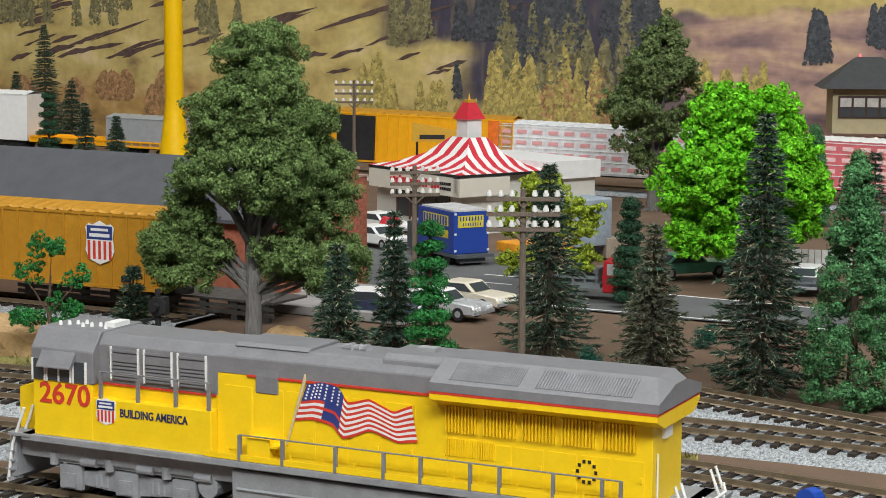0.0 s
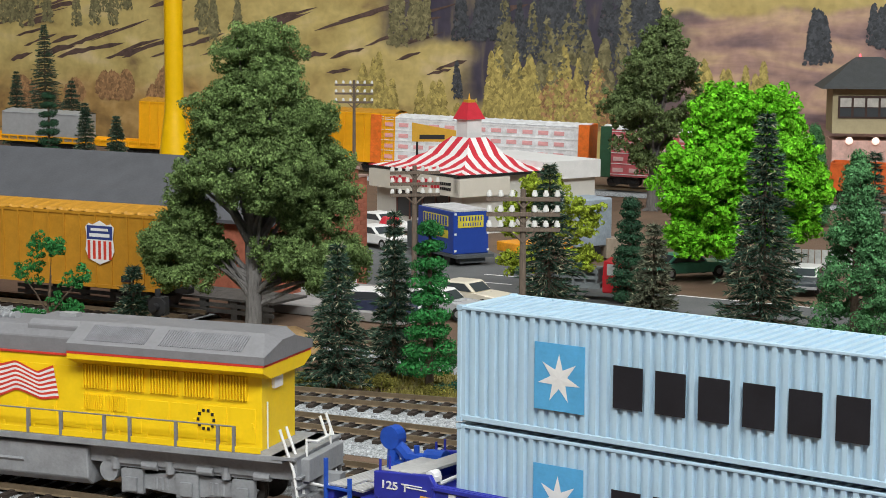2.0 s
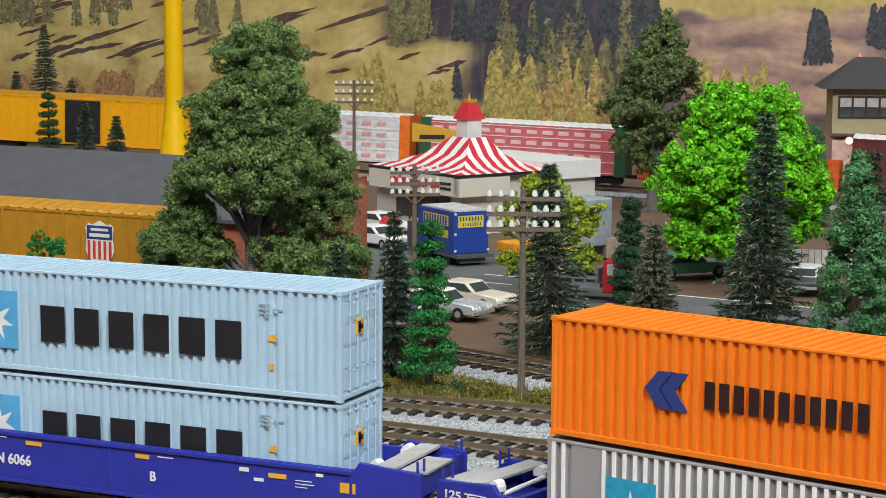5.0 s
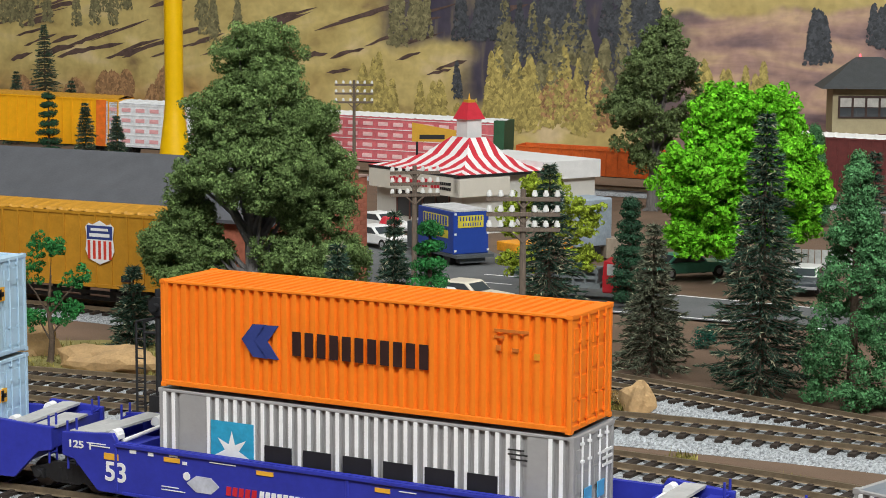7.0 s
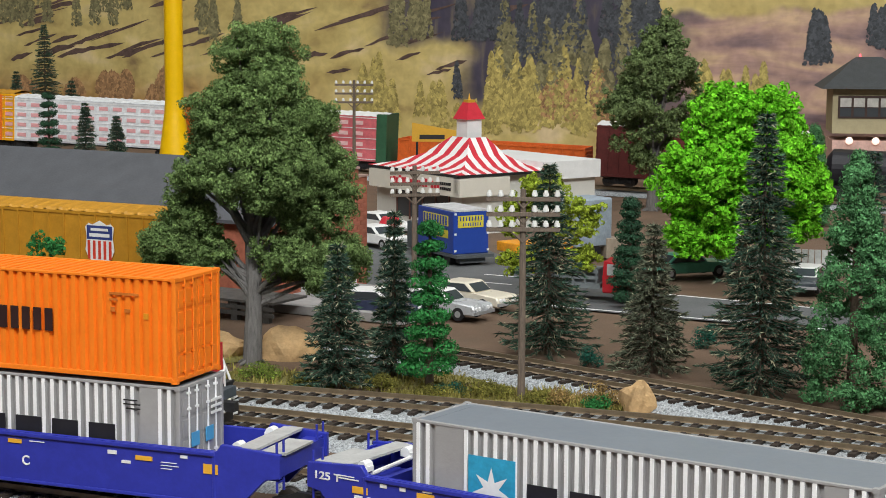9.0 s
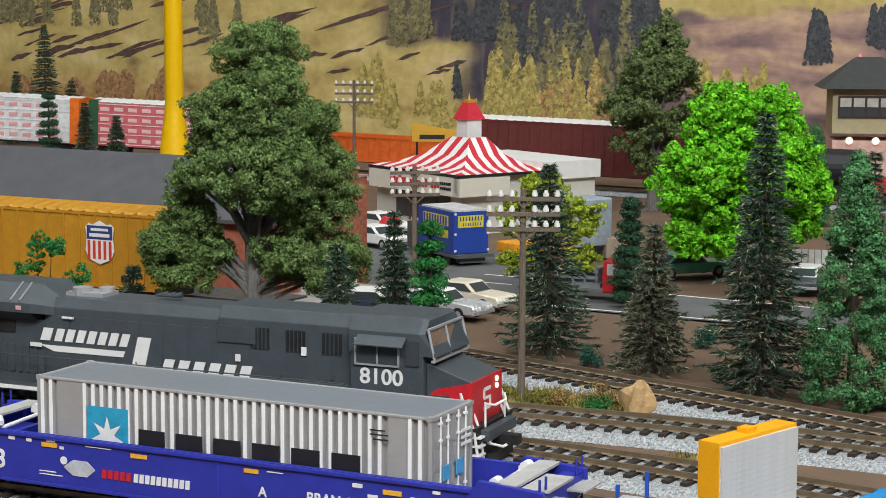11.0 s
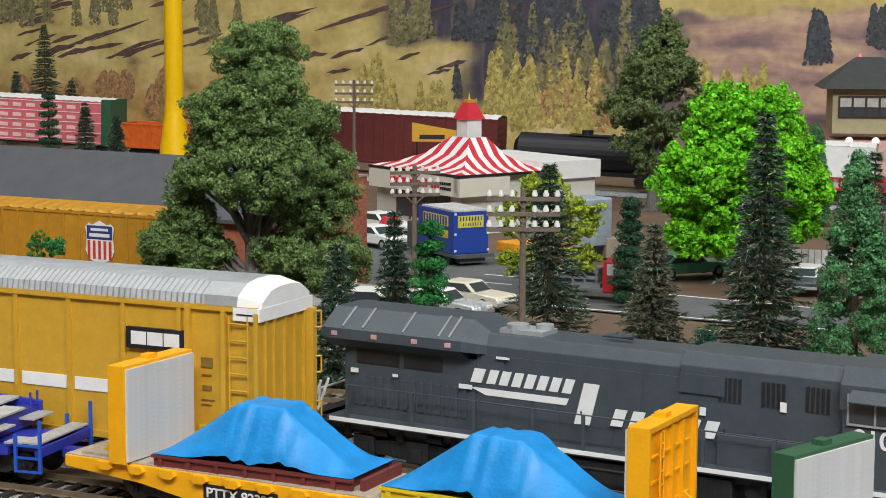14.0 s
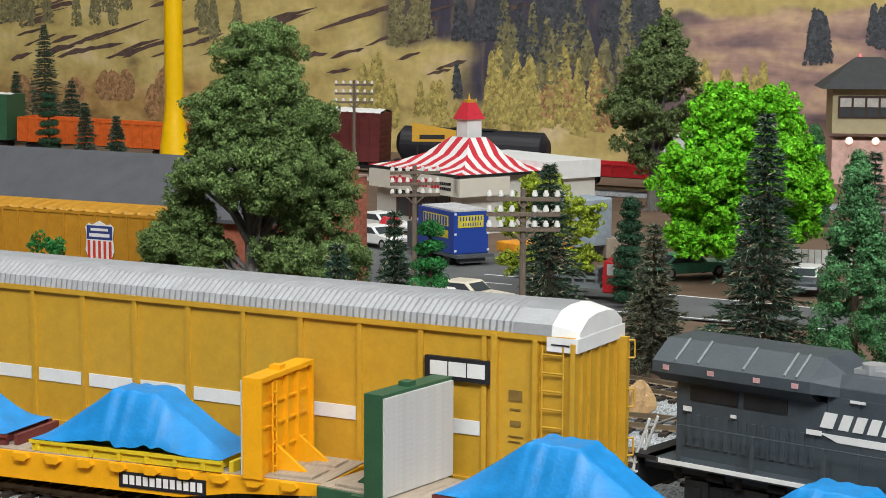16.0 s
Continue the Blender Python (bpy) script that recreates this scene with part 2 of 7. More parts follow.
# ---------------------------------------------------------------- tracks
def ribbon(path, half, z, drop=0.0):
    bm = B()
    rows = []
    for x, y, r in path:
        nxx, nyy = -math.sin(r), math.cos(r)
        rows.append([bm.verts.new((x + nxx * o, y + nyy * o, zz)) for o, zz in ((-half - drop * 2, z - drop), (-half, z), (half, z), (half + drop * 2, z - drop))])
    for a, b in zip(rows, rows[1:]):
        for k in range(3):
            bm.faces.new((a[k], b[k], b[k + 1], a[k + 1]))
    return bm


TIE = {}


def railway(name, path, label, near=None):
    """A track along (x, y, heading) points: two rails, ties, ballast."""
    t = thing(name, label, "railway track")
    tagged(t, kind="structure")
    part("ballast", ribbon(path, 1.75, -0.33, 0.28), ballast_mat, t, "pale grey crushed stone ballast")
    for o in (-0.84, 0.84):
        bm = B()
        rows = []
        for x, y, r in path:
            nxx, nyy = -math.sin(r), math.cos(r)
            rows.append([bm.verts.new((x + nxx * (o + q), y + nyy * (o + q), z)) for q, z in ((-0.11, -0.21), (-0.04, -0.16), (-0.05, -0.0), (0.05, -0.0), (0.04, -0.16), (0.11, -0.21))])
        for a, b in zip(rows, rows[1:]):
            for k in range(6):
                bm.faces.new((a[k], b[k], b[(k + 1) % 6], a[(k + 1) % 6]))
        part("rail", bm, rail_metal, t)
    if "tie" not in TIE:
        bm = B()
        bx(bm, -0.14, 0.14, -1.5, 1.5, -0.36, -0.21)
        for o in (-0.84, 0.84):
            bx(bm, -0.09, 0.09, o - 0.26, o - 0.1, -0.21, -0.165)
            bx(bm, -0.09, 0.09, o + 0.1, o + 0.26, -0.21, -0.165)
        TIE["tie"] = mesh_of("tie", bm, tie_brown)
    dist, nxt, n = 0.0, 0.0, 0
    rnd = random.Random(len(path))
    for (x0, y0, r0), (x1, y1, r1) in zip(path, path[1:]):
        seg = math.hypot(x1 - x0, y1 - y0)
        while nxt <= dist + seg:
            f = (nxt - dist) / seg
            x, y, r = x0 + (x1 - x0) * f, y0 + (y1 - y0) * f, r0 + (r1 - r0) * f
            if -34 < x < 26 and 25 < y < 120:
                share("tie", TIE["tie"], t, P(x, y, 0, 0, 0, math.degrees(r) + rnd.uniform(-1.5, 1.5)))
            nxt += 0.72
        dist += seg
    return t


def full_line(lat):
    return [on_curve(s, lat) for s in [-136 + 1.0 * i for i in range(250)]]


def along(lat):
    return [on_curve(s, lat) for s in [-40 + 1.0 * i for i in range(110)]]


def bend(pts, n=60):
    """A smooth line through a few plan points, with its heading."""
    xs, ys = np.array([p[0] for p in pts], float), np.array([p[1] for p in pts], float)
    c = np.polyfit(xs, ys, 3 if len(pts) > 4 else 2)
    out = []
    for x in np.linspace(xs.min(), xs.max(), n):
        out.append((float(x), float(np.polyval(c, x)), math.atan(float(np.polyval(np.polyder(c), x)))))
    return out


railway("track_main_near", full_line(T1), "brown-railed model track with dark ties on pale ballast")
railway("track_main_middle", full_line(T2), "brown-railed model track with dark ties on pale ballast")
railway("track_siding", along(13.5), "empty model track with dark ties in grey ballast")
third = bend([(-32, 86.5), (-20, 80.8), (-8.8, 76.2), (1.5, 73.0), (4.8, 72.3), (10.3, 69.7), (16, 66.7), (26, 60.5)])
railway("track_third", third, "empty model track with worn ties in grey ballast")
fourth = bend([(-6, 90.3), (0.2, 85.1), (5.3, 80.6), (9.5, 76.9), (13.4, 73.0), (16.7, 69.9), (24, 63.5)])
railway("track_spur", fourth, "curved model spur track beside the pines")
FAR_SLOPE, FAR_GRADE = -0.3, -0.03
FAR_DIR = math.degrees(math.atan(FAR_SLOPE))
FAR_TILT = math.degrees(math.atan(-FAR_GRADE * math.cos(math.radians(FAR_DIR))))


def far_pose(X, z=0.0):
    return P(X, 169.3 + FAR_SLOPE * X, 0.44 + FAR_GRADE * X + z, 0, FAR_TILT, FAR_DIR)


far_track = railway("track_far", [(x, 0.0, 0.0) for x in range(-84, 80, 2)], "dark far track in front of the painted hills")
far_track.matrix_basis = far_pose(0, -0.1)
bm = B()
prism(bm, [(-2.4, -0.66), (2.4, -0.66), (6.0, -4.0), (-6.0, -4.0)], -84, 80)
solo("embankment", bm, ground_mat, "brown earth embankment under the far track", "embankment", far_pose(0, -0.1), kind="structure")

# loose ballast stones on the visible shoulders
rnd = random.Random(3)
verts, faces = [], []
for path, half in ((along(13.5), 2.6), (third, 2.6), (fourth, 2.2), (along(T2), 2.4), (along(T1), 2.6)):
    for _ in range(11000):
        i = rnd.randrange(len(path) - 1)
        x, y, r = path[i]
        o, a = rnd.uniform(-half, half), rnd.uniform(0, 1)
        x += math.cos(r) * a - math.sin(r) * o
        y += math.sin(r) * a + math.cos(r) * o
        if not (-24 < x < 22 and y < 100):
            continue
        z = -0.33 - max(0, abs(o) - 1.75) * 0.5
        s = rnd.uniform(0.03, 0.07)
        k = len(verts)
        t = rnd.uniform(0, 6.28)
        for q in range(3):
            verts.append(((x + s * math.cos(t + q * 2.1)) * U, (y + s * math.sin(t + q * 2.1)) * U, (z - 0.02) * U))
        verts.append((x * U, y * U, (z + s * rnd.uniform(0.5, 1.0)) * U))
        faces += [(k, k + 1, k + 3), (k + 1, k + 2, k + 3), (k + 2, k, k + 3)]
me = bpy.data.meshes.new("ballast_stones")
me.from_pydata(verts, [], faces)
me.materials.append(stone_mat)
tagged(new("ballast_stones", me), "loose pale grey ballast stones along the tracks", "ballast", kind="stuff")


# ---------------------------------------------------------------- rolling stock parts
def bogie(parent, x, material, wheel_r=0.48, axles=2, base=2.0, half=0.95, label=""):
    """A truck under a car: side frames, bolster, wheels; a part of the car."""
    bm = B()
    ext = base / 2 * (axles - 1)
    for sg in (-1, 1):
        y0, y1 = sorted((sg * half, sg * (half + 0.18)))
        prism_y(bm, [(x - ext - 0.45, 0.62), (x - ext - 0.3, 0.38), (x - ext + 0.35, 0.36), (x - 0.5, 0.25), (x + 0.5, 0.25), (x + ext - 0.35, 0.36), (x + ext + 0.3, 0.38), (x + ext + 0.45, 0.62),
                     (x + ext - 0.2, 0.78), (x + 0.5, 0.92), (x - 0.5, 0.92), (x - ext + 0.2, 0.78)], y0, y1)
        for i in range(axles):
            xx = x - ext + i * base
            bx(bm, xx - 0.2, xx + 0.2, *sorted((sg * (half + 0.16), sg * (half + 0.28))), 0.32, 0.62)
            cyl(bm, (xx, sg * (half + 0.27), 0.47), (xx, sg * (half + 0.34), 0.47), 0.14, 0.12, 10)
            if i < axles - 1:
                for q in (-0.22, 0, 0.22):
                    cyl(bm, (xx + base / 2 + q, sg * (half + 0.14), 0.36), (xx + base / 2 + q, sg * (half + 0.14), 0.75), 0.09, 0.09, 7)
    if axles == 3:
        for sg in (-1, 1):
            y0, y1 = sorted((sg * half, sg * (half + 0.2)))
            prism_y(bm, [(x - ext - 0.75, 1.0), (x + ext + 0.75, 1.0), (x + ext + 0.55, 1.3), (x + 0.9, 1.36), (x - 0.9, 1.36), (x - ext - 0.55, 1.3)], y0, y1)
            for i in range(3):
                xx = x - ext + i * base
                bx(bm, xx - 0.42, xx + 0.42, *sorted((sg * (half + 0.15), sg * (half + 0.32))), 0.2, 0.95)
                bx(bm, xx - 0.22, xx + 0.22, *sorted((sg * (half + 0.3), sg * (half + 0.42))), 0.28, 0.72)
                cyl(bm, (xx - 0.7, sg * (half + 0.2), 0.92), (xx - 0.7, sg * (half + 0.2), 1.32), 0.17, 0.17, 10)
                cyl(bm, (xx + 0.4, sg * (half + 0.26), 1.12), (xx + 1.0, sg * (half + 0.26), 1.12), 0.14, 0.14, 10)
    bx(bm, x - 0.3, x + 0.3, -half, half, 0.5, 0.95)
    fr = part("truck_frame", bm, material, parent, label)
    for i in range(axles):
        bm = B()
        xx = x - ext + i * base
        for sg in (-1, 1):
            cyl(bm, (xx, sg * 0.74, wheel_r), (xx, sg * 0.9, wheel_r), wheel_r, wheel_r, 20)
            cyl(bm, (xx, sg * 0.68, wheel_r), (xx, sg * 0.74, wheel_r), wheel_r + 0.05, wheel_r + 0.05, 20)
        cyl(bm, (xx, -0.8, wheel_r), (xx, 0.8, wheel_r), 0.1, 0.1, 8)
        part("wheelset", bm, steel, fr)
    return fr


def container(name, label, length, paint, rib_paint=None, roof_paint=None, height=3.3, bold=0.0):
    """A corrugated ISO container; origin at the middle of its bottom."""
    t = thing(name, label, "shipping container")
    h, w = length / 2, 1.4
    # frame of posts, rails and corner castings
    bm = B()
    for x in (-h, h - 0.14):
        for y in (-w, w - 0.14):
            bx(bm, x, x + 0.14, y, y + 0.14, 0.0, height)
    for y in (-w, w - 0.1):
        bx(bm, -h + 0.14, h - 0.14, y, y + 0.1, 0.04, 0.2)
        bx(bm, -h + 0.14, h - 0.14, y, y + 0.1, height - 0.1, height - 0.01)
    for x in (-h, h - 0.12):
        bx(bm, x, x + 0.12, -w + 0.14, w - 0.14, 0.05, 0.2)
        bx(bm, x, x + 0.12, -w + 0.14, w - 0.14, height - 0.14, height - 0.01)
    part("frame", bm, paint, t, bevel=0.015)
    for x in (-h - 0.015, h - 0.17):
        for y in (-w - 0.015, w - 0.17):
            for z in (-0.0, height - 0.12):
                bm = B()
                bx(bm, x, x + 0.185, y, y + 0.185, z, z + 0.13)
                part("corner_casting", bm, paint, t)
    # corrugated sides
    n = int(length / 0.33)
    for sg in (-1, 1):
        bm = B()
        pts = []
        L = length - 0.26
        p = L / n
        for i in range(n):
            x = -h + 0.13 + i * p
            plain = bold and ((1 < i < 5) or (n - 5 < i < n - 2))
            d = 0.0 if plain else 0.12
            pts += [(x, 0.02), (x + p * 0.44, 0.02), (x + p * 0.54, 0.02 + d), (x + p * 0.9, 0.02 + d)]
        pts.append((h - 0.13, 0.02))
        A = [bm.verts.new((x, sg * (w - y), 0.18)) for x, y in pts]
        Z = [bm.verts.new((x, sg * (w - y), height - 0.08)) for x, y in pts]
        for i in range(len(pts) - 1):
            bm.faces.new((A[i], A[i + 1], Z[i + 1], Z[i]))
        part("side_panel", bm, paint, t, "corrugated side panel")
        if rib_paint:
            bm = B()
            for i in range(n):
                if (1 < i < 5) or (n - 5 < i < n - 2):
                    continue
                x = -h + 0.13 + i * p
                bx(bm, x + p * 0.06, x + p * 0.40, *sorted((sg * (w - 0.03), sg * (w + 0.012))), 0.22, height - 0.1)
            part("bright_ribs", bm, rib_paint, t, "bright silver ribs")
    # roof with cross ribs
    bm = B()
    nr = int(length / 0.36)
    rp = []
    p = (length - 0.3) / nr
    amp = 0.0 if rib_paint else 0.12
    for i in range(nr):
        x = -h + 0.15 + i * p
        rp += [(x, height - 0.03), (x + p * 0.5, height - 0.03), (x + p * 0.6, height - 0.03 - amp), (x + p * 0.9, height - 0.03 - amp)]
    rp.append((h - 0.15, height - 0.03))
    A = [bm.verts.new((x, -w + 0.08, z)) for x, z in rp]
    Z = [bm.verts.new((x, w - 0.08, z)) for x, z in rp]
    for i in range(len(rp) - 1):
        bm.faces.new((A[i], A[i + 1], Z[i + 1], Z[i]))
    bx(bm, -h + 0.1, -h + 0.45, -w + 0.08, w - 0.08, height - 0.1, height - 0.025)
    bx(bm, h - 0.45, h - 0.1, -w + 0.08, w - 0.08, height - 0.1, height - 0.025)
    part("roof", bm, roof_paint or paint, t, "ribbed roof")
    # ends: doors at +x with locking bars, plain at -x
    for sg in (-1, 1):
        bm = B()
        bx(bm, h - 0.08, h - 0.045, *sorted((sg * 0.015, sg * (w - 0.15))), 0.2, height - 0.14)
        for k in range(4):
            z = 0.32 + k * (height - 0.6) / 4
            bx(bm, h - 0.05, h - 0.015, *sorted((sg * 0.1, sg * (w - 0.25))), z, z + (height - 0.6) / 5)
        part("end_door", bm, paint, t)
    bm = B()
    bx(bm, -h + 0.03, -h + 0.08, -w + 0.14, w - 0.14, 0.2, height - 0.14)
    part("end_wall", bm, paint, t)
    for y in (-0.85, -0.35, 0.35, 0.85):
        bm = B()
        cyl(bm, (h + 0.02, y, 0.12), (h + 0.02, y, height - 0.08), 0.03, 0.03, 6)
        for z in (0.3, 0.9, height - 0.8, height - 0.3):
            bx(bm, h - 0.03, h + 0.06, y - 0.07, y + 0.07, z, z + 0.07)
        part("locking_bar", bm, rib_paint or paint, t)
    return t


def star_mark(parent, x, z, size, y, square):
    """A seven-pointed white star on a sky-blue square."""
    bm = B()
    bx(bm, x, x + size, y - 0.012, y + 0.012, z, z + size * 1.16)
    part("logo_square", bm, square, parent, "sky-blue logo square")
    bm = B()
    cx, cz = x + size * 0.5, z + size * 0.56
    ring = []
    for i in range(14):
        r = size * (0.43 if i % 2 == 0 else 0.17)
        a = math.pi / 2 + i * math.pi / 7
        ring.append((cx + r * math.cos(a), cz + r * math.sin(a)))
    c = bm.verts.new((cx, y - 0.03, cz))
    v = [bm.verts.new((q[0], y - 0.022, q[1])) for q in ring]
    for i in range(14):
        bm.faces.new((c, v[i], v[(i + 1) % 14]))
    part("logo_star", bm, white_paint, parent, "white seven-pointed star")


def pale_container():
    t = container("container", "pale blue corrugated shipping container with a star logo", 15.75, pale_blue)
    star_mark(t, -5.25, 0.72, 1.6, -1.42, sky_blue)
    block_letters("lettering_blocks", 6, -2.75, 4.9, 1.05, 2.2, black_paint, t, -1.42, gap=0.3)
    bars("small_marks", [(5.15, 5.5, 2.74, 2.79), (5.15, 5.5, 2.6, 2.65), (5.15, 5.5, 2.46, 2.51), (5.62, 5.95, 2.6, 2.66)], mat("mark_grey", (0.30, 0.36, 0.42), 0.6), t, -1.415)
    bars("warning_mark", [(5.45, 5.72, 1.68, 1.78), (5.5, 5.67, 1.78, 1.88), (5.5, 5.62, 0.8, 1.0)], yel_label, t, -1.415)
    bm = B()
    bx(bm, 7.86, 7.92, -0.42, 0.0, 1.9, 2.35)
    part("end_label", bm, yel_label, t, "yellow end label")
    bm = B()
    bx(bm, 7.90, 7.935, -0.36, -0.06, 2.05, 2.2)
    bx(bm, 7.90, 7.935, -0.36, -0.2, 1.95, 2.3)
    part("end_label_mark", bm, black_paint, t)
    return t


def orange_container():
    t = container("container", "orange corrugated shipping container with a dark blue mark", 13.8, orange)
    bm = B()
    for dx in (0.5, 0.92):
        prism_y(bm, [(-4.4 + dx, 1.72), (-4.0 + dx, 1.22), (-3.5 + dx, 1.2), (-3.9 + dx, 1.72), (-3.5 + dx, 2.22), (-4.0 + dx, 2.2)], -1.432, -1.40)
    part("logo", bm, navy, t, "dark blue double chevron")
    block_letters("lettering_blocks", 11, -2.1, 2.6, 1.38, 2.1, mat("letter_maroon_black", (0.03, 0.012, 0.012), 0.5), t, -1.42, gap=0.34)
    bars("small_marks", [(4.55, 5.6, 2.68, 2.76), (4.55, 4.85, 2.5, 2.57), (4.6, 4.75, 2.15, 2.3), (5.1, 5.3, 2.15, 2.25)], mat("mark_brown", (0.55, 0.15, 0.02), 0.6), t, -1.415)
    bars("yellow_plate", [(5.78, 5.95, 1.98, 2.16)], mat("plate_amber", (0.75, 0.3, 0.02), 0.5), t, -1.415)
    return t


def silver_container():
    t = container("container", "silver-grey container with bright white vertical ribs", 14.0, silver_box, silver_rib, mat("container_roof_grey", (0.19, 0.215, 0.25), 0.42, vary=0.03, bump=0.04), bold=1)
    star_mark(t, -5.05, 0.72, 1.55, -1.425, mat("logo_teal_blue", (0.03, 0.33, 0.55), 0.45))
    block_letters("lettering_blocks", 6, -3.1, 5.1, 0.75, 1.95, black_paint, t, -1.43, gap=0.3)
    bars("small_marks", [(5.0, 5.5, 2.75, 2.79), (5.0, 5.6, 2.62, 2.66), (5.1, 5.6, 2.48, 2.52)], dark, t, -1.415)
    bm = B()
    bx(bm, 7.03, 7.07, -0.75, -0.3, 1.3, 1.75)
    bx(bm, 7.03, 7.07, 0.15, 0.6, 1.3, 1.75)
    part("end_logo", bm, sky_blue, t, "sky-blue end logos")
    bm = B()
    for z in (2.5, 2.3, 2.1):
        bx(bm, 7.03, 7.07, 0.5, 1.15, z, z + 0.08)
    for z in (0.9, 0.75, 0.6):
        bx(bm, 7.03, 7.07, -1.0, 0.0, z, z + 0.06)
    part("end_marks", bm, white_paint, t)
    return t


def well_unit(label, mark, number, extra):
    """One platform of an articulated well car, with its truck at the left end."""
    t = thing("well_car", label, "well car")
    bm = B()
    for sg in (-1, 1):
        y0, y1 = sorted((sg * 1.55, sg * 1.72))
        prism_y(bm, [(-9.2, 0.35), (9.2, 0.35), (10.1, 1.3), (10.6, 1.35), (10.6, 2.1), (8.6, 2.25), (8.45, 1.98), (-8.45, 1.98), (-8.6, 2.25), (-10.6, 2.1), (-10.6, 1.35), (-10.1, 1.3)], y0, y1)
        bx(bm, -8.4, 8.4, *sorted((sg * 1.72, sg * 1.80)), 1.86, 1.99)
        bx(bm, -8.2, 8.2, *sorted((sg * 1.72, sg * 1.78)), 0.35, 0.46)
        for k in (-8.5, -0.1, 8.3):
            bx(bm, k, k + 0.12, *sorted((sg * 1.72, sg * 1.76)), 0.4, 1.95)
    part("side_sill", bm, blue_car, t, "deep blue steel well side", bevel=0.02)
    bm = B()
    bx(bm, -8.3, 8.3, -1.55, 1.55, 0.35, 0.5)
    for sg in (-1, 1):
        x0, x1 = sorted((sg * 8.3, sg * 8.5))
        bx(bm, x0, x1, -1.55, 1.55, 0.35, 1.75)
        x0, x1 = sorted((sg * 8.5, sg * 10.3))
        bx(bm, x0, x1, -1.1, 1.1, 1.25, 1.55)
        bx(bm, *sorted((sg * 9.9, sg * 10.5)), -1.55, 1.55, 1.35, 1.95)
    part("well_floor", bm, blue_car, t)
    for sg in (-1, 1):
        bm = B()
        bx(bm, *sorted((sg * 9.1, sg * 9.75)), -1.62, 1.62, 2.12, 2.2)
        bx(bm, *sorted((sg * 9.75, sg * 10.6)), -1.3, 0.6, 2.0, 2.07)
        part("end_walkway", bm, deck_grey, t, "light grey end walkway")
    bm = B()
    for sg in (-1, 1):
        for y in (-1.1, 1.1):
            cyl(bm, (sg * 8.9, y - 0.18, 2.1), (sg * 8.9, y + 0.18, 2.1), 0.16, 0.16, 10)
            bx(bm, *sorted((sg * 8.7, sg * 9.1)), y - 0.15, y + 0.15, 1.95, 2.1)
        cyl(bm, (sg * 8.75, -1.0, 1.85), (sg * 8.75, 1.2, 1.95), 0.07, 0.07, 8)
    part("end_pipes", bm, white_paint, t, "white pipe ends")
    for x in (-10.45, 10.45):
        for y0, y1 in ((-1.6, -1.15), (1.15, 1.6)):
            bm = B()
            for y in (y0, y1):
                rod(bm, [(x, y, 0.9), (x, y, 2.45)], 0.04)
            for z in (1.2, 1.6, 2.0):
                rod(bm, [(x, y0, z), (x, y1, z)], 0.035)
            part("end_ladder", bm, blue_car, t)
    bogie(t, -10.93, dark, 0.45, 2, 2.1, label="black truck with steel wheels")
    # stencils on the near side
    y = -1.735
    lettering("car_number", "53", 0.85, white_paint, t, -8.9, y, 0.76, 0.8)
    if number:
        lettering("side_number", number, 0.46, white_paint, t, -5.2 if mark == "B" else 3.05, y, 0.95, 2.15)
    lettering("load_limit", "125 T", 0.32, white_paint, t, -10.35, y, 1.66, 0.95)
    lettering("unit_letter", mark, 0.42, white_paint, t, 1.4, y, 0.95)
    for spot in [(-8.9, -8.35, 1.42, 1.62), (-6.6, -6.0, 1.62, 1.76), (-3.2, -2.6, 1.62, 1.75), (0.9, 1.4, 1.62, 1.75), (8.0, 8.5, 1.3, 1.6), (5.6, 6.2, 1.5, 1.64)]:
        bars("yellow_label", [spot], yel_label, t, y)
    rnd = random.Random(mark)
    marks = [(-9.4, -8.5, 1.78, 1.83), (-9.4, -8.7, 1.86, 1.9), (-7.9, -7.6, 1.72, 1.9), (-7.2, -6.95, 1.72, 1.9), (-6.4, -6.0, 1.8, 1.9), (-5.9, -5.7, 1.6, 1.75), (-6.7, -5.9, 0.82, 0.86), (-6.7, -5.6, 0.72, 0.76),
             (-4.9, -3.7, 1.78, 1.82), (1.7, 2.4, 1.72, 1.76), (4.6, 5.0, 1.6, 1.8), (6.5, 7.2, 1.5, 1.53), (6.5, 7.3, 1.4, 1.43), (6.5, 7.0, 1.3, 1.33), (5.1, 5.5, 1.35, 1.5), (7.2, 7.5, 1.7, 1.85)]
    bars("stencil_marks", [(a, a + (b - a) * 0.8, c, c + (d - c) * 0.6) for a, b, c, d in marks], white_paint, t, y)
    bm = B()
    cyl(bm, (-5.75, y - 0.01, 1.25), (-5.75, y + 0.01, 1.25), 0.13, 0.13, 16)
    part("round_mark", bm, white_paint, t)
    if extra:
        bm = B()
        prism_y(bm, [(-5.75, 1.05), (-5.4, 0.8), (-4.85, 0.8), (-4.55, 1.05), (-4.85, 1.3), (-5.4, 1.3)], y - 0.015, y + 0.015)
        part("logo_box", bm, mat("logo_pale_grey", (0.5, 0.52, 0.6), 0.5), t, "pale box-shaped logo")
        block_letters("logo_red_blocks", 5, -4.3, -3.15, 0.85, 1.12, sp_red, t, y, slant=0.1)
        block_letters("logo_white_blocks", 10, -3.1, -1.0, 0.85, 1.12, white_paint, t, y, slant=0.1)
    return t


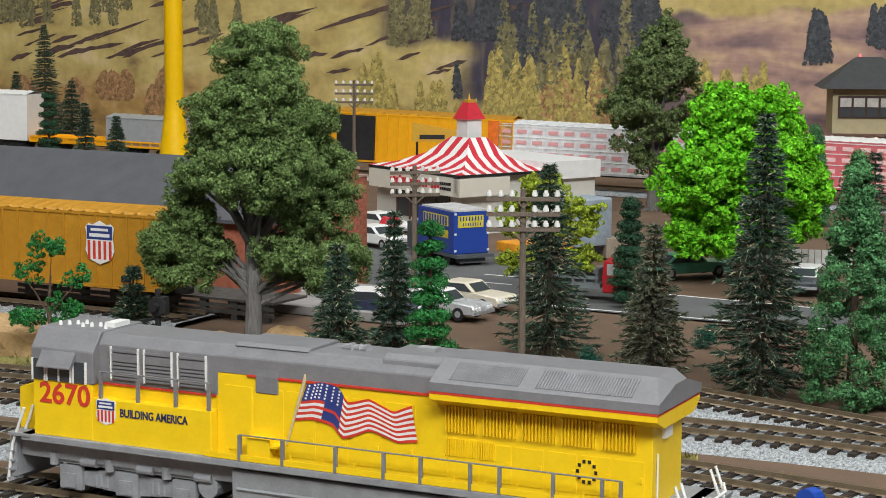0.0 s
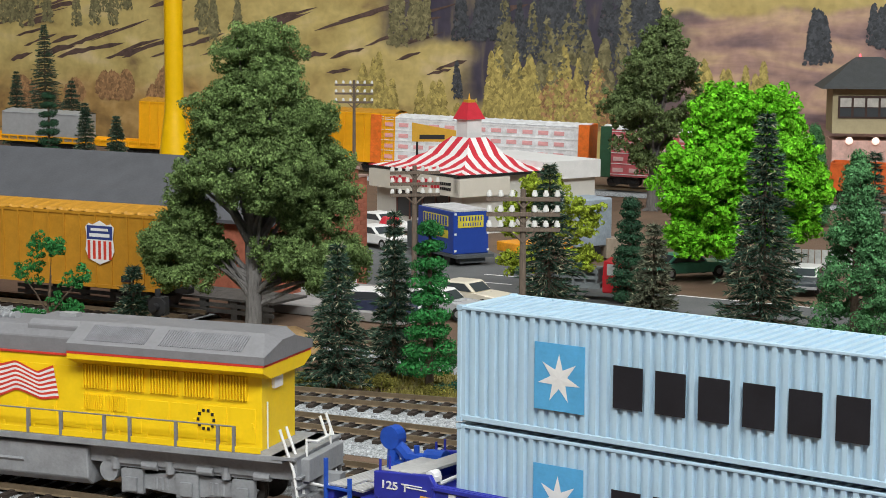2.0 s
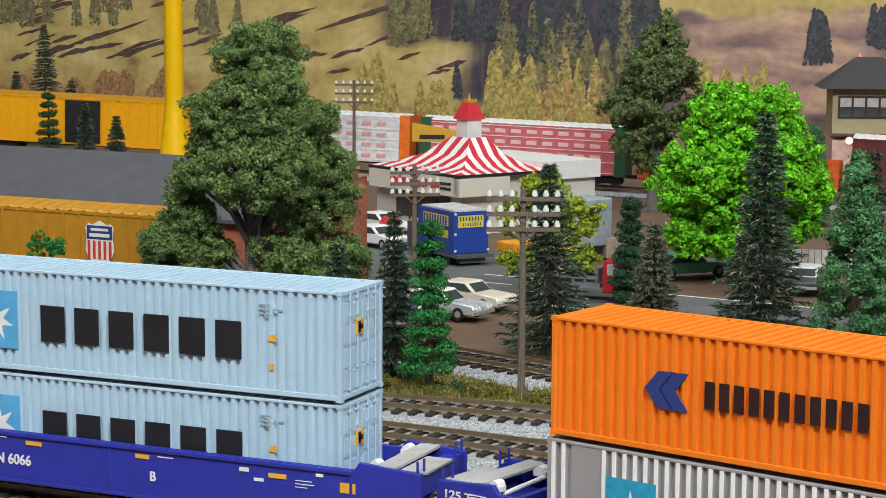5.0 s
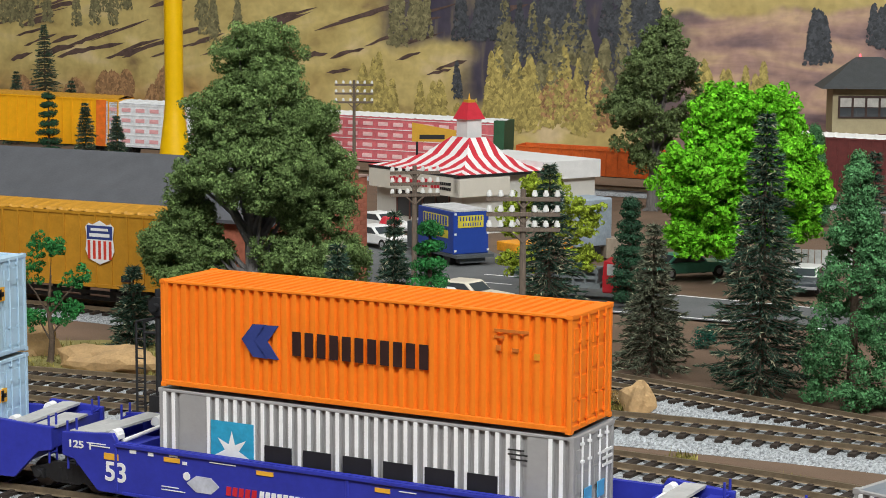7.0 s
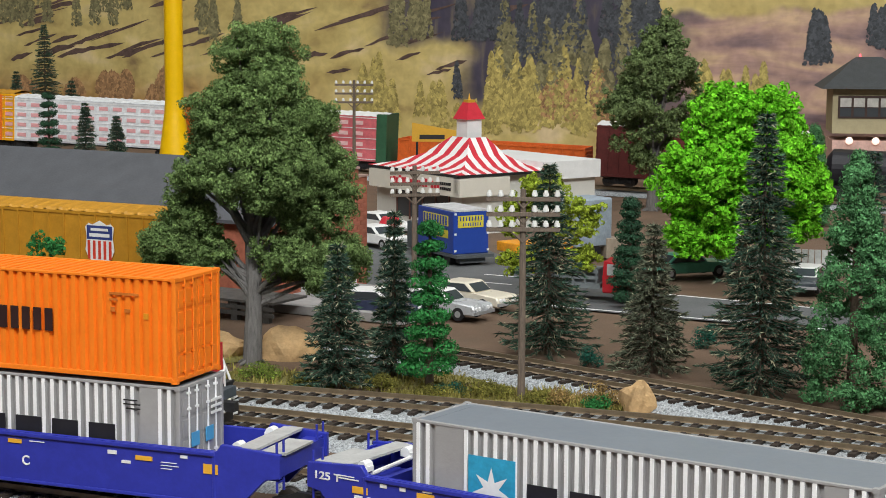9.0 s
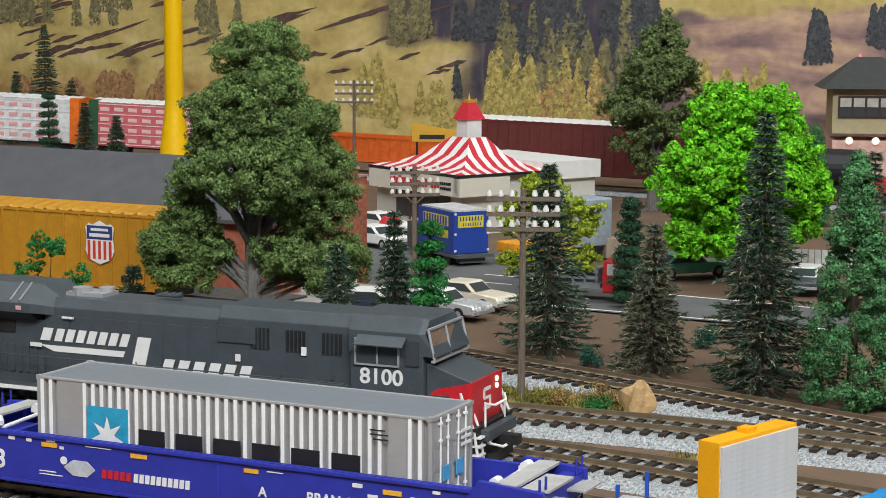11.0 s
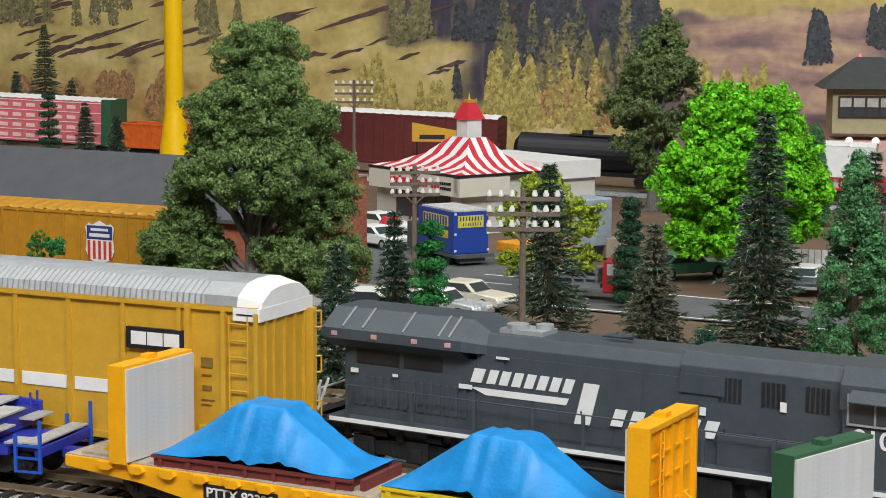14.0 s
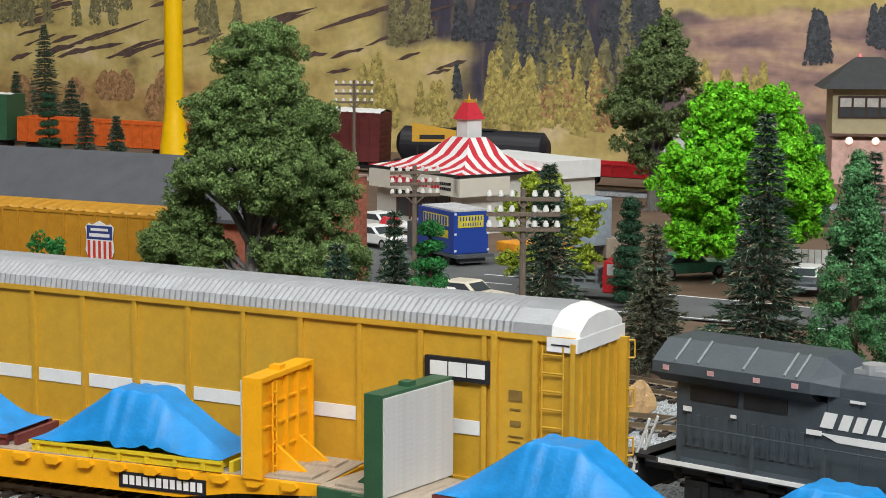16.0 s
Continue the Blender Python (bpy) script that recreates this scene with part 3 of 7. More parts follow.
def bulkhead_flat(label, paint, pallets, number, name_bars, ends):
    """A flatcar with high end bulkheads; its tarped loads are things of their own."""
    t = thing("bulkhead_flatcar", label, "flatcar")
    h = 11.0
    bm = B()
    prism_y(bm, [(-h, 0.95), (-8, 0.75), (-6, 0.42), (6, 0.42), (8, 0.75), (h, 0.95), (h, 1.32), (-h, 1.32)], -1.55, -1.42)
    prism_y(bm, [(-h, 0.95), (-8, 0.75), (-6, 0.42), (6, 0.42), (8, 0.75), (h, 0.95), (h, 1.32), (-h, 1.32)], 1.42, 1.55)
    bx(bm, -h, h, -1.42, 1.42, 0.9, 1.3)
    part("side_sill", bm, paint, t, bevel=0.02)
    for i in range(17):
        x = -9.6 + i * 1.2
        for sg in (-1, 1):
            bm = B()
            y0, y1 = sorted((sg * 1.55, sg * 1.72))
            prism_y(bm, [(x, 1.3), (x + 0.5, 1.3), (x + 0.6, 1.15), (x + 0.45, 1.05), (x + 0.1, 1.05)], y0, y1)
            part("stake_pocket", bm, paint, t)
    bm = B()
    for i in range(42):
        x = -h + 0.02 + i * (2 * h - 0.04) / 42
        bx(bm, x, x + (2 * h - 0.04) / 42 - 0.02, -1.5, 1.5, 1.3, 1.36)
    part("deck", bm, wood_deck, t, "weathered wooden deck")
    for sg in (-1, 1):
        if not ends[(sg + 1) // 2]:
            continue
        x0, x1 = sorted((sg * 8.4, sg * 9.05))
        xo = sg * 9.05
        bm = B()
        for y in (-1.78, 1.66):
            bx(bm, x0, x1, y, y + 0.12, 1.32, 4.42)
        bx(bm, x0, x1, -1.66, 1.66, 4.27, 4.42)
        bx(bm, *sorted((sg * 8.8, sg * 8.9)), -1.66, 1.66, 1.36, 4.27)
        for y in (-0.75, 0.0, 0.75):
            bx(bm, *sorted((sg * 8.9, xo)), y - 0.06, y + 0.06, 1.36, 4.2)
        for z in (2.0, 2.8, 3.5):
            bx(bm, *sorted((sg * 8.9, sg * 8.98)), -1.43, 1.43, z, z + 0.07)
        bx(bm, *sorted((sg * 8.55, sg * 8.9)), -0.3, 0.1, 4.42, 4.56)
        for y in (-0.75, 0.75):
            prism_y(bm, [(xo, 1.36), (xo + sg * 1.1, 1.36), (xo, 2.2)], y - 0.07, y + 0.07)
        bh = part("bulkhead", bm, paint, t)
        bm = B()
        bx(bm, *sorted((sg * 8.32, sg * 8.44)), -1.74, 1.74, 0, 0.1515)
        board = mesh_of("lining_board", bm, panel_grey)
        for i in range(19):
            share("lining_board", board, bh, P(0, 0, 1.4 + i * 0.154))
        bm = B()
        for y in (-1.15, -0.9):
            rod(bm, [(xo + sg * 0.05, y, 1.4), (xo + sg * 0.05, y, 4.2)], 0.03)
        for i in range(7):
            rod(bm, [(xo + sg * 0.05, -1.15, 1.6 + i * 0.38), (xo + sg * 0.05, -0.9, 1.6 + i * 0.38)], 0.03)
        part("ladder", bm, paint, bh)
        bm = B()
        bx(bm, *sorted((sg * 9.15, sg * 10.5)), -1.3, -0.2, 1.36, 1.44)
        bx(bm, *sorted((sg * 9.6, sg * 10.5)), 0.3, 1.3, 1.36, 1.44)
        part("brake_step", bm, wood_deck, t)
    for x0, x1 in ((-5.6, -2.9), (3.9, 7.0)):
        bm = B()
        bx(bm, x0, x1, -1.58, -1.555, 0.55, 1.05)
        part("name_panel", bm, black_paint, t, "black name panel")
    lettering("car_number", number, 0.42, white_paint, t, -5.5, -1.585, 0.66, 2.45)
    block_letters("name_blocks", 12, 4.05, 6.95, 0.66, 0.95, white_paint, t, -1.585)
    bogie(t, -7.6, dark, 0.45, 2, 2.0)
    bogie(t, 7.6, dark, 0.45, 2, 2.0)
    bm = B()
    for sg in (-1, 1):
        bx(bm, *sorted((sg * 10.6, sg * 11.3)), -0.2, 0.2, 0.65, 1.0)
    part("coupler", bm, dark, t)
    return t


def tarp_load(pallet_paint, words, seed):
    """A tarped hump on a low pallet; origin at the pallet's middle bottom."""
    t = thing("tarped_load", words, "tarped load")
    bm = B()
    for y in (-1.35, 1.2):
        bx(bm, -3.5, 3.5, y, y + 0.15, 0, 0.34)
    for x in (-3.5, 3.7):
        bx(bm, x, x + 0.15, -1.2, 1.2, 0, 0.34)
    bx(bm, -3.35, 3.35, -1.2, 1.2, 0.05, 0.3)
    for i in range(7):
        bx(bm, -3.3 + i * 1.02, -3.15 + i * 1.02, -1.42, -1.35, 0.02, 0.3)
    bx(bm, -3.55, 3.55, -1.43, -1.3, 0.26, 0.36)
    part("pallet", bm, pallet_paint, t)
    bm = B()
    n, m = 90, 44
    grid = []
    for i in range(n + 1):
        u = -1 + 2 * i / n
        row = []
        for j in range(m + 1):
            v = -1 + 2 * j / m
            a = abs(u)
            k = max(0.0, (abs(u + 0.02) - 0.23) / 0.77)
            top = 1.72 * (1 - min(1.0, k)) ** 1.12
            b = abs(v)
            cross = 1.0 if b < 0.42 else max(0.0, 1 - ((b - 0.42) / 0.58) ** 1.25)
            z = 0.36 + max(top, 0.0) * (0.14 + 0.86 * cross) * (1.0 if b < 0.97 else 0.7)
            f = math.exp(-((u + 0.12) / 0.14) ** 2) + 0.8 * math.exp(-((u - 0.3) / 0.13) ** 2)
            z += f * 0.05 * math.sin(u * 34 + v * 3.0 + seed) * (0.25 + b) + 0.05 * noise.noise(Vector((u * 4, v * 3, seed))) * (1 - a)
            z -= 0.10 * math.cos(u * 9) * (1 - cross) * (1 - a)
            z = max(z, 0.385)
            y = v * (1.40 + f * 0.05 * math.sin(u * 34 + seed))
            row.append(bm.verts.new((u * 3.5, y, z)))
        grid.append(row)
    for i in range(n):
        for j in range(m):
            bm.faces.new((grid[i][j], grid[i + 1][j], grid[i + 1][j + 1], grid[i][j + 1]))
    part("tarpaulin", bm, tarp_blue, t, "creased blue tarpaulin", smooth=True)
    return t


def loco_underframe(t, length, paint, tank_paint, white_edge=None, deck=1.6):
    h = length / 2
    low = deck - 0.22
    bm = B()
    bx(bm, -h + 1.4, h - 1.4, -1.72, 1.72, low, deck)
    bx(bm, -h + 0.6, h - 0.6, -1.3, 1.3, 1.1, low + 0.1)
    part("frame", bm, paint, t, bevel=0.02)
    bm = B()
    prism(bm, [(-1.5, 0.55), (-1.2, 0.3), (1.2, 0.3), (1.5, 0.55), (1.55, low - 0.12), (-1.55, low - 0.12)], -3.6, 3.8)
    part("fuel_tank", bm, tank_paint, t, bevel=0.04)
    bm = B()
    for x in (-4.6, 4.5):
        cyl(bm, (x, -1.3, 0.85), (x, 1.3, 0.85), 0.36, 0.36, 12)
    cyl(bm, (-3.4, -1.52, 1.0), (1.4, -1.52, 1.0), 0.06, 0.06, 6)
    part("air_reservoir", bm, tank_paint, t)
    for x in (-7.6, 7.6):
        bogie(t, x, tank_paint, 0.58, 3, 2.15, 1.02, "three-axle truck")
    for sg in (-1, 1):
        bm = B()
        x0 = sg * (h - 0.9)
        bx(bm, *sorted((x0, x0 - sg * 0.2)), -1.6, 1.6, 0.45, deck - 0.05)
        bx(bm, *sorted((x0 + sg * 0.25, x0)), -1.1, 1.1, 0.25, 0.6)
        bx(bm, *sorted((x0 + sg * 0.9, x0)), -0.2, 0.2, 0.8, 1.15)
        bx(bm, *sorted((x0 - sg * 0.9, x0)), -1.75, 1.75, deck - 0.1, deck)
        part("pilot", bm, tank_paint, t)
        bm = B()
        for y in (-1.66, -1.2):
            rod(bm, [(x0 + sg * 0.1, y, 0.3), (x0 - sg * 0.1, y, 1.5), (x0 - sg * 0.55, y, 2.6), (x0 - sg * 0.6, y, 2.75)], 0.05)
        for y in (1.2, 1.66):
            rod(bm, [(x0 + sg * 0.1, y, 0.3), (x0 - sg * 0.1, y, 1.5), (x0 - sg * 0.55, y, 2.6)], 0.05)
        rod(bm, [(x0, -0.9, 2.3), (x0 + sg * 0.2, -0.5, 2.2), (x0 + sg * 0.2, 0.5, 2.2), (x0, 0.9, 2.3)], 0.045)
        for y in (-0.9, 0.9):
            rod(bm, [(x0, y, 1.5), (x0, y, 2.35)], 0.045)
        rod(bm, [(x0 + sg * 0.15, -1.0, 1.0), (x0 + sg * 0.5, -0.5, 0.8), (x0 + sg * 0.5, 0.5, 0.8), (x0 + sg * 0.15, 1.0, 1.0)], 0.05)
        part("end_handrail", bm, white_paint, t, "white end handrail")
        bm = B()
        for i in range(4):
            bx(bm, *sorted((x0 + sg * 0.15, x0 - sg * 0.15)), -1.7, -1.2, 0.35 + i * 0.3, 0.41 + i * 0.3)
            bx(bm, *sorted((x0 + sg * 0.15, x0 - sg * 0.15)), 1.2, 1.7, 0.35 + i * 0.3, 0.41 + i * 0.3)
        part("steps", bm, white_edge or tank_paint, t)


def side_rails(t, xs, paint, z0=1.52, z1=2.72, y=-1.68):
    for sg in (1, -1):
        bm = B()
        for x in xs:
            bx(bm, x - 0.05, x + 0.05, sg * y - 0.05, sg * y + 0.05, z0, z1)
        rod(bm, [(xs[0], sg * y, z1), (xs[-1], sg * y, z1)], 0.025)
        part("handrail", bm, paint, t)


def shield(t, x, z, w, h, y):
    """A red, white and blue shield."""
    prof = [(0.0, 0.85), (0.12, 0.93), (0.25, 0.9), (0.5, 1.0), (0.75, 0.9), (0.88, 0.93), (1.0, 0.85), (0.95, 0.6), (1.0, 0.3), (0.88, 0.1), (0.5, -0.02), (0.12, 0.1), (0.0, 0.3), (0.05, 0.6)]
    bm = B()
    prism_y(bm, [(x + a * w, z + b * h) for a, b in prof], y - 0.012, y + 0.012)
    s = part("shield", bm, white_paint, t, "red, white and blue shield emblem")
    bm = B()
    bx(bm, x + 0.06 * w, x + 0.94 * w, y - 0.024, y, z + 0.56 * h, z + 0.88 * h)
    part("shield_top", bm, navy, s)
    bm = B()
    for i in range(5):
        bx(bm, x + (0.08 + i * 0.185) * w, x + (0.17 + i * 0.185) * w, y - 0.024, y, z + 0.1 * h, z + 0.53 * h)
    part("shield_stripes", bm, red_line, s)
    bars("shield_blocks", [(x + 0.2 * w, x + 0.8 * w, z + 0.76 * h, z + 0.82 * h), (x + 0.15 * w, x + 0.85 * w, z + 0.62 * h, z + 0.7 * h)], white_paint, s, y - 0.02)


def yellow_locomotive():
    t = thing("diesel_locomotive", "yellow diesel locomotive with grey roof and painted flag", "locomotive")
    loco_underframe(t, 25.6, truck_grey, truck_grey, deck=1.92)
    # cab and short nose
    bm = B()
    prism(bm, [(-1.55, 1.9), (1.55, 1.9), (1.55, 3.75), (-1.55, 3.75)], -11.0, -8.7)
    prism_y(bm, [(-12.0, 1.9), (-11.0, 1.9), (-11.0, 3.6), (-12.0, 3.25)], -1.0, 1.0)
    cabp = part("cab", bm, yellow, t, bevel=0.03)
    bm = B()
    prism(bm, [(-1.57, 3.7), (1.57, 3.7), (1.57, 4.55), (1.1, 5.15), (-1.1, 5.15), (-1.57, 4.55)], -11.05, -8.65)
    part("cab_roof", bm, loco_grey, t, "grey cab top", bevel=0.03)
    bm = B()
    for x0, x1 in ((-10.95, -10.55), (-10.4, -9.55), (-9.4, -8.95)):
        bx(bm, x0, x1, -1.60, -1.56, 3.72, 4.38)
    part("cab_window", bm, window_dark, cabp)
    bm = B()
    for x in (-11.0, -10.52, -10.44, -9.98, -9.52, -9.42, -8.94):
        bx(bm, x, x + 0.06, -1.625, -1.57, 3.7, 4.4)
    part("window_post", bm, white_paint, cabp)
    bm = B()
    prism(bm, [(-1.57, 4.42), (-1.9, 4.18), (-1.9, 4.22), (-1.57, 4.5)], -10.6, -9.3)
    part("sunshade", bm, loco_grey, cabp)
    bm = B()
    for i in range(9):
        cyl(bm, (-10.6 + 0.22 * i, -0.6 + 0.17 * (i % 4), 5.15), (-10.6 + 0.22 * i, -0.6 + 0.17 * (i % 4), 5.28), 0.07, 0.05, 7)
    bx(bm, -9.1, -8.7, -0.3, 0.5, 5.1, 5.3)
    part("roof_antennas", bm, white_paint, t)
    lettering("cab_numerals", "2670", 0.92, red_line, t, -10.75, -1.56, 3.0, 1.95)
    # equipment cabinet with louvred upper part
    bm = B()
    bx(bm, -8.7, -4.3, -1.55, 1.55, 1.9, 3.3)
    part("equipment_cabinet", bm, yellow, t, bevel=0.02)
    bm = B()
    prism(bm, [(-1.2, 3.3), (1.2, 3.3), (1.2, 4.6), (0.9, 4.9), (-0.9, 4.9), (-1.2, 4.6)], -8.7, -4.3)
    part("cabinet_top", bm, yellow, t)
    bm = B()
    prism(bm, [(-1.22, 3.75), (1.22, 3.75), (1.22, 4.78), (0.92, 5.1), (-0.92, 5.1), (-1.22, 4.78)], -8.7, -4.25)
    up = part("cabinet_roof", bm, loco_grey, t, bevel=0.02)
    for x0 in (-8.2, -6.95, -5.7):
        bm = B()
        for i in range(7):
            bx(bm, x0 + 0.06, x0 + 1.0, -1.27, -1.21, 3.9 + i * 0.115, 3.97 + i * 0.115)
        part("louvre_slats", bm, loco_grey, up)
        bm = B()
        for x in (x0, x0 + 1.02):
            bx(bm, x, x + 0.05, -1.285, -1.2, 3.85, 4.75)
        part("louvre_frame", bm, white_paint, up)
    bars("red_band", [(-8.7, -4.3, 3.70, 3.76), (-3.2, 3.1, 4.42, 4.49)], red_line, t, -1.235)
    shield(t, -8.55, 2.5, 0.75, 0.85, -1.56)
    lettering("slogan", "BUILDING AMERICA", 0.36, mat("letter_blue", (0.02, 0.03, 0.10), 0.5), t, -7.65, -1.56, 2.8, 2.5)
    # main hood
    bm = B()
    prism(bm, [(-1.2, 1.9), (1.2, 1.9), (1.2, 4.5), (-1.2, 4.5)], -4.3, 10.4)
    hood = part("hood", bm, yellow, t, bevel=0.02)
    bm = B()
    prism(bm, [(-1.22, 4.45), (1.22, 4.45), (1.22, 4.8), (0.9, 5.12), (-0.9, 5.12), (-1.22, 4.8)], -4.3, 3.2)
    prism(bm, [(-1.0, 5.1), (1.0, 5.1), (0.8, 5.22), (-0.8, 5.22)], -3.8, -1.2)
    prism(bm, [(-1.05, 4.6), (1.05, 4.6), (1.0, 5.15), (0.75, 5.3), (-0.75, 5.3), (-1.0, 5.15)], 1.3, 3.2)
    bx(bm, -2.9, -2.1, -1.26, -1.2, 3.95, 4.5)
    part("hood_roof", bm, loco_grey, t, "grey hood roof", bevel=0.03)
    bm = B()
    for dx, r in ((0, 0.16), (0.25, 0.13), (0.5, 0.15)):
        cyl(bm, (-0.8 + dx, 0.1, 5.12), (-0.2 + dx, 0.0, 5.2), 0.05, r, 10)
    bx(bm, -0.7, 0.2, -0.1, 0.3, 4.95, 5.1)
    bx(bm, 2.0, 2.6, -0.2, 0.2, 5.3, 5.42)
    part("air_horn", bm, galv, t)
    # door panels and latches along the hood
    for i in range(13):
        x = -4.0 + i * 1.1
        bm = B()
        bx(bm, x, x + 0.96, -1.225, -1.19, 2.12, 3.2 if x > 3.1 else 4.1)
        bx(bm, x + 0.8, x + 0.9, -1.25, -1.2, 2.6, 2.75)
        bx(bm, x + 0.05, x + 0.12, -1.25, -1.2, 2.0, 2.15)
        part("hood_door", bm, yellow, hood)
    # louvre groups below the radiator
    bm = B()
    for g in range(5):
        x0 = 3.5 + g * 1.32
        for i in range(10):
            bx(bm, x0 + i * 0.115, x0 + 0.05 + i * 0.115, -1.30, -1.19, 3.45, 4.2)
    for g in range(2):
        for i in range(10):
            bx(bm, 3.5 + g * 0.9 + i * 0.085, 3.54 + g * 0.9 + i * 0.085, -1.26, -1.19, 2.75, 3.25)
    part("louvres", bm, yellow, hood)
    bm = B()
    cyl(bm, (8.3, -1.24, 2.75), (8.3, -1.2, 2.75), 0.36, 0.36, 20)
    part("round_emblem", bm, yellow, hood)
    bm = B()
    for i in range(10):
        a = i * 0.628
        bx(bm, 8.3 + 0.3 * math.cos(a) - 0.05, 8.3 + 0.3 * math.cos(a) + 0.05, -1.255, -1.23, 2.75 + 0.3 * math.sin(a) - 0.05, 2.75 + 0.3 * math.sin(a) + 0.05)
    part("emblem_ring", bm, dark, hood)
    # flared radiator with sloping roof
    bm = B()
    prism(bm, [(-1.2, 4.2), (1.2, 4.2), (1.75, 4.45), (1.75, 4.62), (-1.75, 4.62), (-1.75, 4.45)], 3.2, 10.75)
    part("radiator_flare", bm, yellow, t)
    bm = B()
    prism(bm, [(-1.76, 4.62), (1.76, 4.62), (1.76, 4.7), (-1.76, 4.7)], 3.2, 10.76)
    part("radiator_red_line", bm, red_line, t)
    bm = B()
    prism(bm, [(-1.77, 4.7), (1.77, 4.7), (1.77, 4.95), (0.75, 5.5), (-0.75, 5.5), (-1.77, 4.95)], 3.2, 10.3)
    A = [(-1.77, 4.7), (1.77, 4.7), (1.77, 4.95), (0.75, 5.5), (-0.75, 5.5), (-1.77, 4.95)]
    a = [bm.verts.new((10.3, y, z)) for y, z in A]
    b = [bm.verts.new((10.8, y * (1 if z < 5.2 else 0.6), z if z < 5.2 else 5.3)) for y, z in A]
    for i in range(6):
        bm.faces.new((a[i], a[(i + 1) % 6], b[(i + 1) % 6], b[i]))
    bm.faces.new(b)
    rad = part("radiator_roof", bm, loco_grey, t)
    bm = B()
    for sg in (-1, 1):
        for x0, x1 in ((3.8, 6.2), (6.7, 9.9)):
            n = 34
            for i in range(n):
                x = x0 + (x1 - x0) * i / n
                for q in range(1):
                    v = bx(bm, x, x + (x1 - x0) / n * 0.55, -0.4, 0.4, -0.02, 0.03)
                    ang = math.atan2(0.55, 1.02)
                    for w in v:
                        yy, zz = w.co.y, w.co.z
                        w.co.y = sg * (-1.26 + yy * math.cos(ang) - zz * math.sin(ang)) if sg > 0 else (1.26 - yy * math.cos(ang) + zz * math.sin(ang))
                        w.co.z = 5.225 + yy * math.sin(ang) + zz * math.cos(ang)
    part("radiator_grille", bm, mat("grille_grey", (0.22, 0.22, 0.24), 0.55), rad)
    bm = B()
    bx(bm, 10.4, 10.52, -0.5, 0.1, 3.75, 4.15)
    part("rear_headlight", bm, silver_rib, hood)
    bm = B()
    rod(bm, [(10.45, -0.9, 1.7), (10.45, -0.9, 3.4)], 0.03)
    part("rear_grab_iron", bm, white_paint, hood)
    # painted flag
    fl = B()
    bm_r, bm_w, bm_b = fl, B(), B()
    n = 24
    n = 36

    def cloth(u, f):
        lift = 0.17 * math.sin(u * 14.0 - 0.6) * (0.5 + u)
        high = 4.42 if u < 0.3 else 4.42 - 0.36 * min(1.0, (u - 0.3) / 0.12) - 0.16 * max(0.0, u - 0.42)
        x = -1.1 + u * 3.45 - 0.42 * f * (1 - u) + 0.2 * f * u + 0.05 * math.sin(u * 26)
        return x, high + lift * 0.6 - f * (1.14 - 0.1 * u) - 0.22 * f * math.sin(u * 6.0 + 0.4) * u

    for k in range(13):
        for i in range(n):
            u0, u1 = i / n, (i + 1) / n
            blue = (u0 < 0.36 and k < 6) or (0.2 < u0 < 0.34 and k in (6, 7, 9, 10, 11))
            tgt = bm_b if blue else bm_r if k % 2 == 0 else bm_w
            q = [cloth(u0, k / 13), cloth(u1, k / 13), cloth(u1, (k + 1) / 13), cloth(u0, (k + 1) / 13)]
            tgt.faces.new([tgt.verts.new((a, -1.262, b)) for a, b in q])
    part("flag_red_stripes", bm_r, red_line, hood, "painted red flag stripes")
    part("flag_white_stripes", bm_w, white_paint, hood, "painted white flag stripes")
    part("flag_blue_field", bm_b, navy, hood, "painted blue star field")
    bm = B()
    for r in range(5):
        for c in range(7):
            x, z = cloth(0.025 + c * 0.048, 0.05 + r * 0.085)
            cyl(bm, (x, -1.275, z), (x, -1.264, z), 0.036, 0.036, 5)
    part("flag_stars", bm, white_paint, hood)
    bm = B()
    rod(bm, [(-1.8, -1.262, 2.5), (-1.15, -1.262, 4.5)], 0.03)
    part("flag_pole", bm, mat("flag_pole_tan", (0.6, 0.5, 0.3), 0.5), hood)
    side_rails(t, [-3.2, -1.7, 0.1, 1.7, 2.9, 4.6, 5.6, 7.4, 9.0, 9.6], loco_grey, 1.92)
    side_rails(t, [-8.4, -7.0, -5.6, -4.4], loco_grey, 3.3, 4.15, -1.5)
    bars("walkway_edge", [(-4.4, 10.6, 1.94, 2.12)], yellow, t, -1.70)
    bm = B()
    bx(bm, -3.0, -2.2, -1.6, -1.2, 1.93, 2.65)
    bx(bm, -2.2, -1.9, -1.62, -1.2, 2.4, 2.47)
    part("sand_box", bm, yellow, t)
    reshape(t, lambda x, y, z: (x if x < 3.2 else 3.2 + (x - 3.2) * 0.908, y, z if z < 4.5 or x > 3.19 else z + 0.18))
    return t


